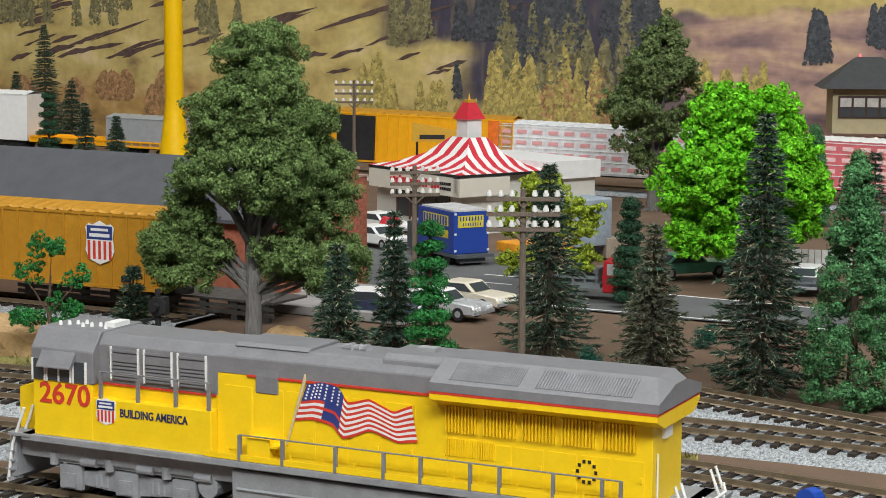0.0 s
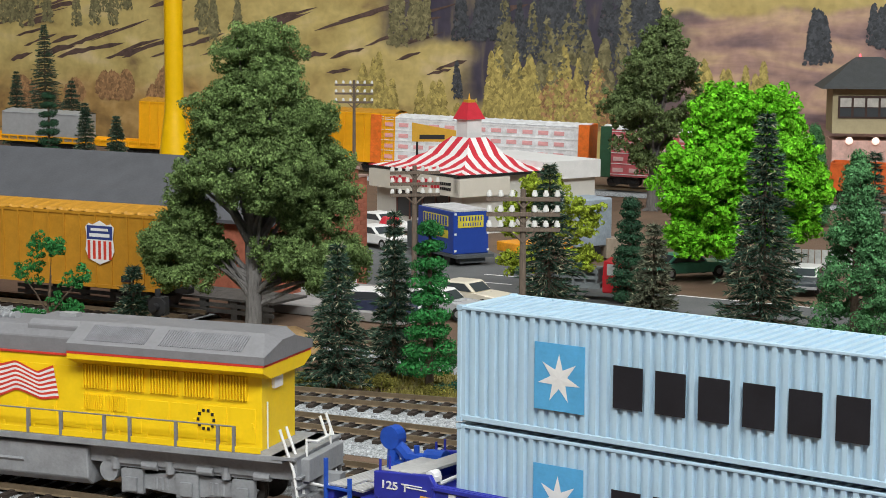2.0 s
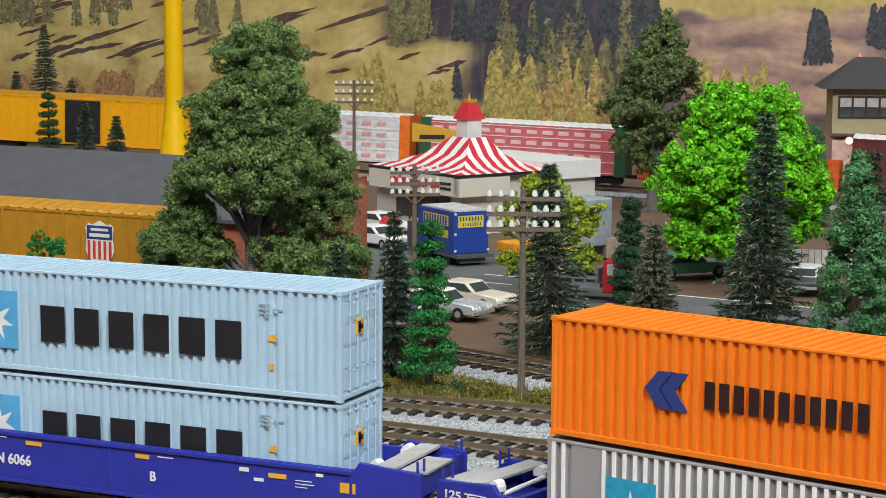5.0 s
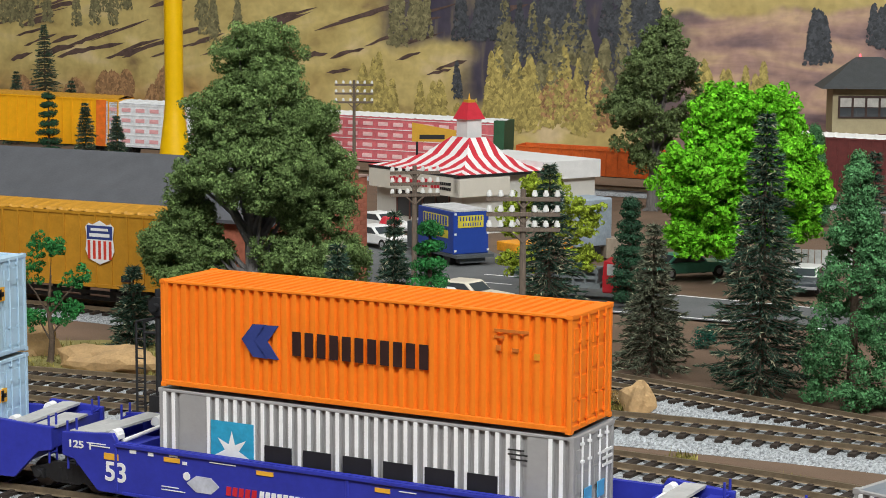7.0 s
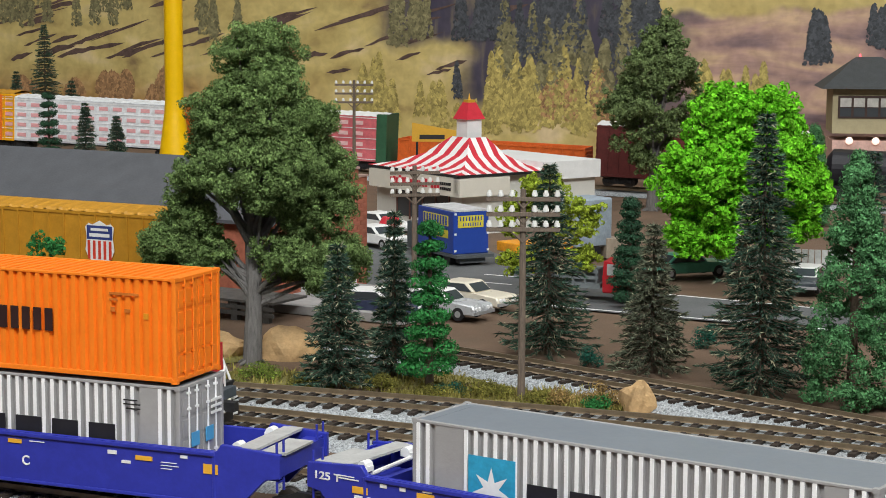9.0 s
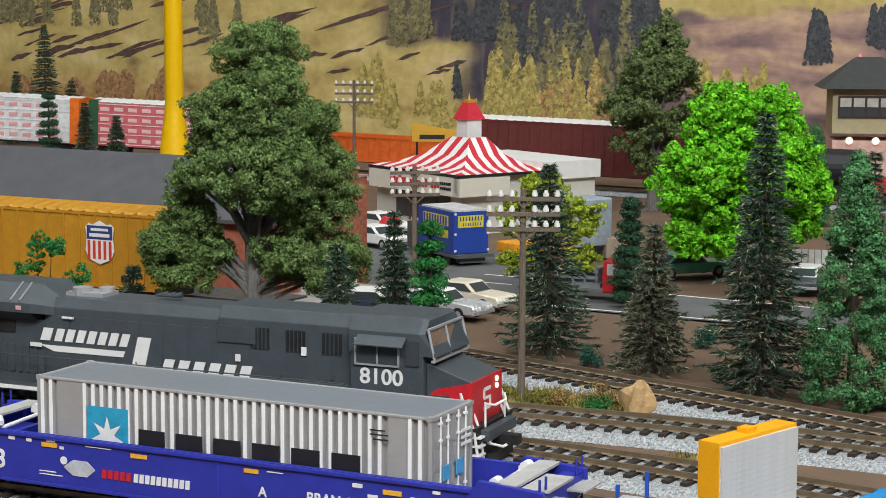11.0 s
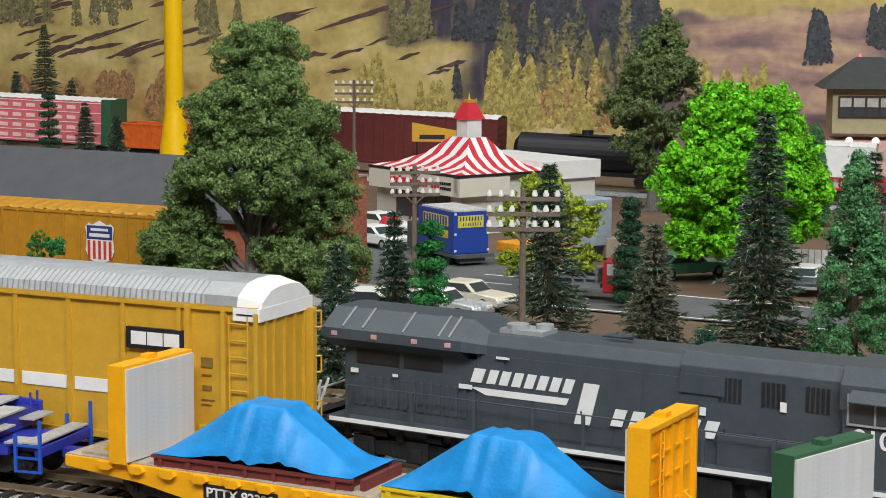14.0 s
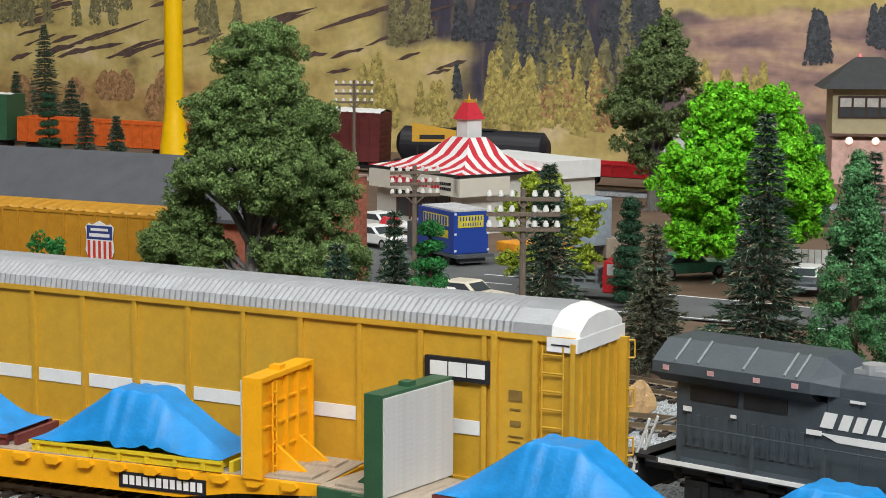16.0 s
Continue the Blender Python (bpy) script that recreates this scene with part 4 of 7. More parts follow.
def grey_locomotive():
    t = thing("diesel_locomotive", "dark grey diesel locomotive with a red nose", "locomotive")
    loco_underframe(t, 25.6, sp_grey, dark, white_paint)
    bars("white_sill", [(-10.9, 10.9, 1.44, 1.58)], white_paint, t, -1.735)
    bm = B()
    bx(bm, 7.2, 9.9, -1.55, 1.55, 1.52, 3.9)
    prism_y(bm, [(9.9, 1.52), (11.6, 1.52), (11.6, 3.05), (9.9, 3.62)], -1.3, 1.3)
    cabp = part("cab", bm, sp_grey, t, bevel=0.03)
    bm = B()
    a = [(-1.57, 3.85), (1.57, 3.85), (1.57, 4.6), (1.15, 5.1), (-1.15, 5.1), (-1.57, 4.6)]
    prism(bm, a, 7.15, 9.75)
    va, vb = [bm.verts.new((9.75, y, z)) for y, z in a], [bm.verts.new((10.35 if z < 4 else 9.95, y * 0.96, z * (1 if z < 4.8 else 0.985))) for y, z in a]
    for i in range(6):
        bm.faces.new((va[i], va[(i + 1) % 6], vb[(i + 1) % 6], vb[i]))
    bm.faces.new(vb)
    part("cab_roof", bm, sp_grey, t)
    bm = B()
    bx(bm, 7.45, 9.0, -1.6, -1.56, 3.5, 4.3)
    bx(bm, 9.25, 9.75, -1.6, -1.56, 3.5, 4.35)
    part("cab_window", bm, window_dark, cabp)
    bm = B()
    for x in (7.38, 8.2, 8.98):
        bx(bm, x, x + 0.06, -1.63, -1.57, 3.45, 4.35)
    bx(bm, 7.38, 9.04, -1.63, -1.57, 3.42, 3.48)
    part("window_post", bm, galv, cabp)
    bm = B()
    prism(bm, [(-1.58, 4.4), (-1.95, 4.15), (-1.95, 4.19), (-1.58, 4.48)], 7.5, 9.3)
    part("sunshade", bm, sp_grey, cabp)
    bm = B()
    v = [bm.verts.new(p) for p in ((10.28, -1.5, 3.75), (10.28, -0.1, 3.75), (10.03, -0.1, 4.75), (10.03, -1.42, 4.75))]
    bm.faces.new(v)
    v = [bm.verts.new(p) for p in ((10.28, 0.1, 3.75), (10.28, 1.5, 3.75), (10.03, 1.42, 4.75), (10.03, 0.1, 4.75))]
    bm.faces.new(v)
    # The sheen on the panes is put into their light brown base colour.
    part("windshield", bm, mat("windshield_sheen", (0.25, 0.17, 0.13), 0.15, spec=0.7), cabp)
    bm = B()
    bx(bm, 10.2, 10.32, -1.55, 1.55, 3.66, 3.74)
    bx(bm, 10.02, 10.1, -1.5, 1.5, 4.72, 4.8)
    for y in (-1.52, -0.08, 1.45):
        cyl(bm, (10.30, y + 0.04, 3.7), (10.05, y + 0.04, 4.78), 0.05, 0.05, 6)
    part("windshield_frame", bm, galv, cabp)
    # red nose: face and side patch
    bm = B()
    bx(bm, 11.58, 11.64, -1.3, 1.3, 1.55, 3.08)
    prism_y(bm, [(10.0, 1.55), (11.6, 1.55), (11.6, 3.05), (10.3, 2.75), (10.0, 2.5)], -1.33, -1.29)
    part("nose_red", bm, sp_red, cabp, "red painted nose")
    bm = B()
    for z in (1.85, 2.15, 2.45):
        bx(bm, 10.0, 10.8, -1.345, -1.32, z, z + 0.09)
    part("nose_bars", bm, sp_grey, cabp)
    bm = B()
    for a0, a1, b0, b1 in ((-0.4, 0.2, 2.6, 2.72), (-0.45, -0.3, 2.35, 2.65), (-0.4, 0.2, 2.3, 2.4), (0.1, 0.25, 2.0, 2.35), (-0.4, 0.2, 1.95, 2.06)):
        bx(bm, 11.63, 11.66, a0, a1, b0, b1)
    part("nose_letter_shape", bm, white_paint, cabp)
    bm = B()
    for z in (2.62, 2.86):
        cyl(bm, (11.6, 0.75, z), (11.7, 0.75, z), 0.1, 0.1, 10)
    for y in (-0.9, 0.9):
        cyl(bm, (11.95, y, 1.15), (12.1, y, 1.15), 0.14, 0.14, 12)
    part("headlight", bm, mat("headlight_lens", (0.95, 0.85, 0.65), 0.2, emit=0.8), t)
    lettering("cab_numerals", "8100", 0.75, white_paint, t, 7.55, -1.56, 2.8, 1.6)
    # hood with inverter cabinet
    bm = B()
    bx(bm, 3.2, 7.2, -1.35, 1.35, 1.52, 2.6)
    prism(bm, [(-1.2, 1.52), (1.2, 1.52), (1.2, 4.5), (0.9, 4.85), (-0.9, 4.85), (-1.2, 4.5)], -5.4, 3.2)
    prism(bm, [(-1.25, 1.52), (1.25, 1.52), (1.25, 4.6), (0.95, 5.0), (-0.95, 5.0), (-1.25, 4.6)], 1.9, 7.2)
    hood = part("hood", bm, sp_grey, t, bevel=0.02)
    bm = B()
    bx(bm, -10.6, -5.4, -1.2, 1.2, 1.52, 4.0)
    part("radiator_body", bm, sp_grey, t)
    bm = B()
    prism(bm, [(-1.2, 3.95), (1.2, 3.95), (1.72, 4.3), (1.72, 4.65), (0.8, 5.25), (-0.8, 5.25), (-1.72, 4.65), (-1.72, 4.3)], -11.2, -5.7)
    va = [bm.verts.new((-5.7, y, z)) for y, z in ((-1.72, 4.3), (-1.72, 4.65), (-0.8, 5.25), (0.8, 5.25), (1.72, 4.65), (1.72, 4.3))]
    vb = [bm.verts.new((-5.0, y, z)) for y, z in ((-1.2, 4.2), (-1.2, 4.5), (-0.8, 4.85), (0.8, 4.85), (1.2, 4.5), (1.2, 4.2))]
    for i in range(5):
        bm.faces.new((va[i], va[i + 1], vb[i + 1], vb[i]))
    rad = part("radiator_roof", bm, sp_grey, t)
    bm = B()
    for x in (-10.4, -9.6, -8.0, -6.6, -6.2):
        rod(bm, [(x, -1.65, 4.72), (x, -0.8, 5.28)], 0.04)
    part("roof_seams", bm, mat("seam_light_grey", (0.25, 0.27, 0.28), 0.5), rad)
    bars("red_tags", [(x, x + 0.22, 4.4, 4.55) for x in (-10.8, -9.2, -7.6, -6.3)], mat("tag_pink", (0.6, 0.35, 0.35), 0.5), rad, -1.735)
    bm = B()
    for x0, x1 in ((-10.1, -8.4), (-8.2, -6.7)):
        bx(bm, x0, x1, -1.24, -1.19, 3.45, 3.9)
    part("radiator_screen", bm, dark, t)
    for i in range(13):
        x = -5.2 + i * 0.98
        bm = B()
        bx(bm, x, x + 0.86, -1.225, -1.19, 1.7, 4.2)
        bx(bm, x + 0.72, x + 0.8, -1.25, -1.2, 2.6, 2.75)
        part("hood_door", bm, sp_grey, hood)
    bm = B()
    for i in range(14):
        bx(bm, -10.2 + i * 0.33, -10.05 + i * 0.33, -1.26, -1.19, 2.0, 3.0)
    part("body_louvres", bm, sp_grey, hood)
    bm = B()
    for x0 in (3.2, 4.6, 6.0):
        for i in range(5):
            bx(bm, x0 + i * 0.16, x0 + 0.09 + i * 0.16, -1.29, -1.24, 3.6, 4.35)
    part("louvres", bm, dark, hood)
    bm = B()
    bx(bm, 1.9, 3.4, -1.3, -1.24, 3.75, 4.35)
    part("hood_panel", bm, sp_grey, hood)
    bm = B()
    cyl(bm, (-4.4, -0.2, 4.85), (-4.4, -0.2, 5.15), 0.38, 0.38, 14)
    cyl(bm, (-3.6, 0.2, 4.85), (-3.6, 0.2, 5.15), 0.3, 0.3, 14)
    bx(bm, -4.9, -3.3, -0.55, 0.5, 4.8, 5.0)
    part("exhaust_stack", bm, galv, t, "shiny exhaust stack")
    bm = B()
    for dx in (0, 0.3, 0.55):
        cyl(bm, (-1.4 + dx, 0.0, 5.0), (-0.9 + dx, 0.1, 5.06), 0.04, 0.12, 8)
    part("air_horn", bm, sp_grey, t)
    block_letters("lettering", 8, -5.6, -1.75, 3.25, 3.72, white_paint, hood, -1.235, slant=0.35, gap=0.3, first=1.3)
    block_letters("large_lettering_blocks", 1, -1.75, -0.75, 2.3, 3.65, white_paint, hood, -1.235, slant=0.25, gap=0.45)
    block_letters("lettering_blocks", 6, -0.45, 3.3, 2.4, 2.95, white_paint, hood, -1.29, slant=0.35, gap=0.34)
    bm = B()
    prism_y(bm, [(-5.6, 3.08), (-1.95, 3.08), (-2.05, 2.86), (-5.0, 2.86)], -1.25, -1.22)
    part("underline_shape", bm, white_paint, hood)
    bars("data_plate", [(-4.6, -4.1, 4.12, 4.2), (2.6, 2.8, 3.1, 3.35), (5.2, 5.4, 3.5, 3.8), (-10.3, -10.0, 3.1, 3.25), (-8.6, -8.4, 3.1, 3.2), (-6.0, -5.5, 3.0, 3.15)], white_paint, hood, -1.3)
    side_rails(t, [-10.2, -7.6, -5.2, -3.0, -1.2, 0.9, 2.9, 5.2, 7.0], sp_grey)
    return t


def autorack():
    t = thing("autorack_wagon", "yellow covered car carrier with corrugated silver roof", "autorack wagon")
    h = 16.0
    bm = B()
    bx(bm, -h, h, -1.6, 1.6, 0.95, 5.35)
    body = part("body", bm, rack_yellow, t, bevel=0.03)
    n = 13
    for sg in (-1, 1):
        bm = B()
        bx(bm, 0, 0.16, *sorted((sg * 1.6, sg * 1.7)), 1.15, 5.68)
        post = mesh_of("side_post", bm, rack_yellow)
        for i in range(n + 1):
            share("side_post", post, body, P(-h + 0.1 + i * (2 * h - 3.2) / n, 0, 0))
        bm = B()
        bx(bm, -h, h, *sorted((sg * 1.6, sg * 1.72)), 5.2, 5.36)
        bx(bm, -h, h, *sorted((sg * 1.6, sg * 1.72)), 0.95, 1.15)
        part("side_rail", bm, rack_yellow, body)
    for i in range(n):
        x = -h + 0.1 + i * (2 * h - 3.2) / n
        bm = B()
        bx(bm, x + 0.26, x + (2 * h - 3.2) / n - 0.08, -1.64, -1.6, 2.36, 2.76)
        part("white_stripe", bm, white_paint, body, "white reflective stripe")
    bm = B()
    bx(bm, h - 5.05, h - 2.75, -1.76, -1.6, 3.85, 4.5)
    lg = part("logo_panel", bm, black_paint, body, "black logo panel")
    block_letters("logo_blocks", 3, h - 4.85, h - 2.9, 3.98, 4.38, white_paint, lg, -1.765, gap=0.08)
    # corrugated arched roof
    bm = B()
    nn = 130
    prof = [(-1.72, 5.37), (-1.66, 5.8), (-1.05, 6.28), (-0.4, 6.4), (0.4, 6.4), (1.05, 6.28), (1.66, 5.8), (1.72, 5.37)]
    rows = []
    for i in range(nn * 2 + 1):
        x = -h + 0.02 + (2 * h - 2.0) * i / (nn * 2)
        k = 1.0 if i % 2 else 0.955
        rows.append([bm.verts.new((x, y * k, 5.35 + (z - 5.35) * k)) for y, z in prof])
    for a, b in zip(rows, rows[1:]):
        for k in range(len(prof) - 1):
            bm.faces.new((a[k], b[k], b[k + 1], a[k + 1]))
    part("roof", bm, galv, t, "corrugated silver roof")
    bm = B()
    prism(bm, [(y * 1.005, z) for y, z in prof], h - 2.0, h - 0.75)
    part("roof_cap", bm, galv, t)
    bm = B()
    va = [bm.verts.new((h - 0.75, y, z)) for y, z in prof]
    vb = [bm.verts.new((h + 0.1, y * 0.93, 5.15 + (z - 5.35) * 0.93)) for y, z in prof]
    for i in range(len(prof)):
        bm.faces.new((va[i], va[(i + 1) % len(prof)], vb[(i + 1) % len(prof)], vb[i]))
    bm.faces.new(vb)
    bx(bm, h - 0.9, h + 0.12, -1.74, 1.74, 4.95, 5.34)
    part("roof_end", bm, white_paint, t, "white roof end cap")
    bars("cap_slots", [(h - 0.75, h - 0.15, 5.12, 5.16)], dark, t, -1.745)
    # end section: recessed ladder bay, end doors
    bm = B()
    bx(bm, h - 2.75, h - 2.55, -1.78, -1.6, 0.95, 5.3)
    bx(bm, h - 1.35, h - 1.2, -1.78, -1.6, 0.95, 5.2)
    bx(bm, h - 0.1, h + 0.05, -1.78, -1.6, 0.95, 5.2)
    for y in (-1.3, -0.75, -0.05, 0.6, 1.2):
        bx(bm, h, h + 0.1, y, y + 0.1, 0.95, 5.1)
    bx(bm, h, h + 0.35, 1.35, 1.62, 0.95, 5.0)
    part("end_frame", bm, rack_yellow, body)
    bm = B()
    for x in (h - 1.05, h - 0.35):
        rod(bm, [(x, -1.74, 1.1), (x, -1.74, 5.1)], 0.03)
    for i in range(8):
        rod(bm, [(h - 1.05, -1.74, 1.35 + i * 0.5), (h - 0.35, -1.74, 1.35 + i * 0.5)], 0.03)
    for z in (1.6, 3.0, 4.4):
        rod(bm, [(h + 0.35, 1.5, z), (h + 0.5, 1.65, z), (h + 0.5, 1.65, z + 0.5), (h + 0.35, 1.5, z + 0.5)], 0.03)
    part("ladder", bm, rack_yellow, body)
    bars("stencil_marks", [(h - 2.2, h - 1.75, 3.45, 3.75), (h - 2.15, h - 1.8, 3.2, 3.24), (h - 2.15, h - 1.8, 2.75, 2.9), (h - 2.2, h - 1.7, 2.45, 2.48), (h - 2.2, h - 1.8, 2.3, 2.33)], mat("stencil_brown", (0.22, 0.13, 0.03), 0.6), body, -1.625)
    bars("yellow_plate", [(h - 2.3, h - 1.55, 1.45, 1.7)], pallet_yellow, body, -1.625)
    for x in (-12, 12):
        bogie(t, x, dark, 0.45, 2, 2.0)
    bm = B()
    bx(bm, h, h + 1.0, -0.2, 0.2, 0.6, 0.95)
    part("coupler", bm, dark, t)
    reshape(t, lambda x, y, z: (x, y, z if z < 0.95 else 0.95 + (z - 0.95) * 1.1033 if z < 5.36 else 5.804 + (z - 5.35) * 0.76))
    return t


def boxcar(label, paint, length, top=5.0, roof=None, ends=None, door=None, low=None, wrap=None, ribs=True, name="boxcar", category="boxcar"):
    """A boxcar, or with low= a gondola; origin at rail height, middle."""
    t = thing(name, label, category)
    h = length / 2
    hi = low or top
    bm = B()
    if low:
        for y in (-1.6, 1.5):
            bx(bm, -h, h, y, y + 0.1, 0.95, hi)
        bx(bm, -h, h, -1.5, 1.5, 0.95, 1.15)
        for x in (-h, h - 0.1):
            bx(bm, x, x + 0.1, -1.5, 1.5, 1.15, hi)
    else:
        bx(bm, -h, h, -1.6, 1.6, 0.95, hi)
    body = part("body", bm, paint, t, bevel=0.02)
    if ribs:
        bm = B()
        n = int(length / 0.95)
        for i in range(n + 1):
            x = -h + i * (length - 0.1) / n
            for sg in (-1, 1):
                bx(bm, x, x + 0.1, *sorted((sg * 1.6, sg * 1.68)), 0.95, hi - 0.1)
        for sg in (-1, 1):
            bx(bm, -h, h, *sorted((sg * 1.6, sg * 1.66)), hi - 0.14, hi)
            bx(bm, -h, h, *sorted((sg * 1.6, sg * 1.66)), 0.9, 1.08)
        for k in range(7):
            z = 1.3 + k * (hi - 1.5) / 7
            for sg in (-1, 1):
                bx(bm, *sorted((sg * h, sg * (h + 0.07))), -1.5, 1.5, z, z + (hi - 1.5) / 14)
        part("side_ribs", bm, paint, body)
    if not low:
        bm = B()
        n = int(length / 0.8)
        rows = []
        for i in range(n * 4 + 1):
            x = -h + length * i / (n * 4)
            b = 0.05 if i % 4 == 1 else 0.0
            rows.append([bm.verts.new((x, y, z + b)) for y, z in ((-1.66, hi), (-1.5, hi + 0.1), (0, hi + 0.3), (1.5, hi + 0.1), (1.66, hi))])
        for a, b in zip(rows, rows[1:]):
            for k in range(4):
                bm.faces.new((a[k], b[k], b[k + 1], a[k + 1]))
        part("roof", bm, roof or paint, t, "ribbed roof")
    if ends:
        for sg in (-1, 1):
            bm = B()
            bx(bm, *sorted((sg * (h - 0.9), sg * (h + 0.06))), -1.72, 1.72, 0.9, hi + 0.2)
            part("bulkhead", bm, ends, t)
    if door:
        bm = B()
        bx(bm, door[0], door[1], -1.74, -1.55, 1.1, hi - 0.25)
        part("door", bm, door[2], body)
    if wrap:
        bm = B()
        bx(bm, 0, 0.9, -1.63, -1.6, 0, 0.35)
        wm = mesh_of("wrap_mark", bm, wrap)
        for r in range(4):
            for i in range(int(length / 1.5)):
                x = -h + 1.1 + i * 1.42
                if x < h - 1.9:
                    share("wrap_mark", wm, body, P(x, 0, 1.35 + r * 0.95))
        bm = B()
        for r in range(5):
            bx(bm, -h + 0.9, h - 0.9, -1.64, -1.6, 1.12 + r * 0.92, 1.18 + r * 0.92)
        part("wrap_seams", bm, white_paint, body)
    for x in (-h + 1.9, h - 1.9):
        bogie(t, x, dark, 0.45, 2, 1.9)
    bm = B()
    bx(bm, -h - 0.7, h + 0.7, -0.25, 0.25, 0.7, 1.0)
    part("centre_sill", bm, dark, t)
    return t


# ---------------------------------------------------------------- trees
def leaf_mat(name, rgb, per=0.45):
    return mat(name, rgb, 0.7, vary=0.25, scale=160, bump=0.0, per=per, spec=0.12)


leaf_olive = leaf_mat("foliage_olive_green", (0.155, 0.235, 0.08))
leaf_dull = leaf_mat("foliage_dull_olive", (0.15, 0.205, 0.08))
leaf_bright = leaf_mat("foliage_bright_green", (0.17, 0.52, 0.025))
leaf_lime = leaf_mat("foliage_lime", (0.30, 0.38, 0.04))
leaf_green = leaf_mat("foliage_green", (0.035, 0.19, 0.05))
needle_dark = leaf_mat("needles_dark", (0.05, 0.095, 0.065), 0.6)
needle_grey = leaf_mat("needles_grey_green", (0.11, 0.125, 0.085), 0.7)
twig_tan = leaf_mat("needle_tips_pale", (0.32, 0.31, 0.21), 0.5)
cypress_green = leaf_mat("foliage_cypress", (0.085, 0.225, 0.09), 0.5)
shrub_teal = leaf_mat("foliage_teal", (0.02, 0.10, 0.07), 0.5)
moss_yellow = leaf_mat("foliage_moss_yellow", (0.17, 0.16, 0.035), 0.5)
shrub_tan = leaf_mat("foliage_tan", (0.30, 0.20, 0.075), 0.5)


def leaves(name, clumps, size, count, material, parent, seed, flat=0.0, tufts=0):
    """Many small bent leaf quads gathered in clumps (x, y, z, r); with tufts, each clump breaks up into that many small tufts."""
    rs = np.random.RandomState(seed)
    if tufts:
        fine = []
        for cx, cy, cz, r in clumps:
            for _ in range(tufts):
                d = rs.normal(size=3)
                d /= np.linalg.norm(d)
                q = r * rs.uniform(0.45, 1.0)
                fine.append((cx + d[0] * q, cy + d[1] * q, cz + d[2] * q * 0.85, r * rs.uniform(0.2, 0.42)))
        clumps = fine
    vs = []
    for cx, cy, cz, r in clumps:
        k = max(5, int(count * r * r))
        d = rs.normal(size=(k, 3))
        d /= np.linalg.norm(d, axis=1)[:, None]
        rad = r * (0.55 + 0.5 * rs.rand(k) ** 0.6)
        p = np.array((cx, cy, cz)) + d * rad[:, None] * np.array((1, 1, 0.85 - flat))
        a = rs.normal(size=(k, 3))
        a -= (a * d).sum(1)[:, None] * d * 0.5
        a /= np.linalg.norm(a, axis=1)[:, None]
        b = np.cross(a, d)
        s = size * (0.6 + 0.8 * rs.rand(k))[:, None]
        vs.append(np.stack([p - a * s, p - b * s * 0.6 + d * s * 0.3, p + a * s, p + b * s * 0.6 + d * s * 0.3], 1).reshape(-1, 3))
    V = np.concatenate(vs) * U
    n = len(V) // 4
    F = np.arange(n * 4).reshape(n, 4)
    me = bpy.data.meshes.new(name)
    me.from_pydata(V.tolist(), [], F.tolist())
    me.materials.append(material)
    ob = new(name, me)
    ob.parent = parent
    return ob


def broadleaf(label, x, y, height, lobes, trunk_r, material, seed, leaf=0.16, count=230, limb=None, wood=None, bare=0.2, size=0.95, base=-0.6, tufts=13):
    """Tapered trunk, limbs and a crown of clumps within lobes (dx, dy, dz, rx, rz)."""
    t = thing("tree", label, "tree", P(x, y, base))
    rnd = random.Random(seed)
    clumps = []
    for dx, dy, dz, rx, rz, n in lobes:
        for _ in range(n):
            d = Vector((rnd.gauss(0, 1), rnd.gauss(0, 1), rnd.gauss(0, 1))).normalized() * (rnd.uniform(0.35, 1.0) ** 0.5)
            clumps.append((dx + d.x * rx, dy + d.y * rx * 0.8, dz + d.z * rz, rnd.uniform(0.6, 1.15) * size))
    bm = B()
    top = height * 0.72
    pts = [(0, 0, 0), (0.1, 0, height * 0.2), (-0.05, 0.05, height * 0.45), (0.1, 0, top)]
    rr = [trunk_r * 1.25, trunk_r, trunk_r * 0.75, trunk_r * 0.3]
    for a, b, ra, rb in zip(pts, pts[1:], rr, rr[1:]):
        cyl(bm, a, b, ra, rb, 12)
    for _ in range(5):
        a = rnd.uniform(0, 6.28)
        cyl(bm, (0, 0, 0.35), (math.cos(a) * trunk_r * 2, math.sin(a) * trunk_r * 2, 0.0), trunk_r * 0.5, trunk_r * 0.15, 6)
    for i, c in enumerate(clumps):
        if i % 6 == 0:
            z0 = max(height * bare, min(top * 0.9, c[2] * rnd.uniform(0.45, 0.75)))
            mid = (c[0] * 0.5, c[1] * 0.5, (z0 + c[2]) / 2 + 0.1)
            cyl(bm, (0, 0, z0), mid, trunk_r * 0.4, trunk_r * 0.25, 6)
            cyl(bm, mid, c[:3], trunk_r * 0.25, trunk_r * 0.08, 5)
    part("trunk", bm, wood or bark, t, "bare trunk and limbs")
    leaves("crown", clumps, leaf, count, material, t, seed, 0.0, tufts)
    return t


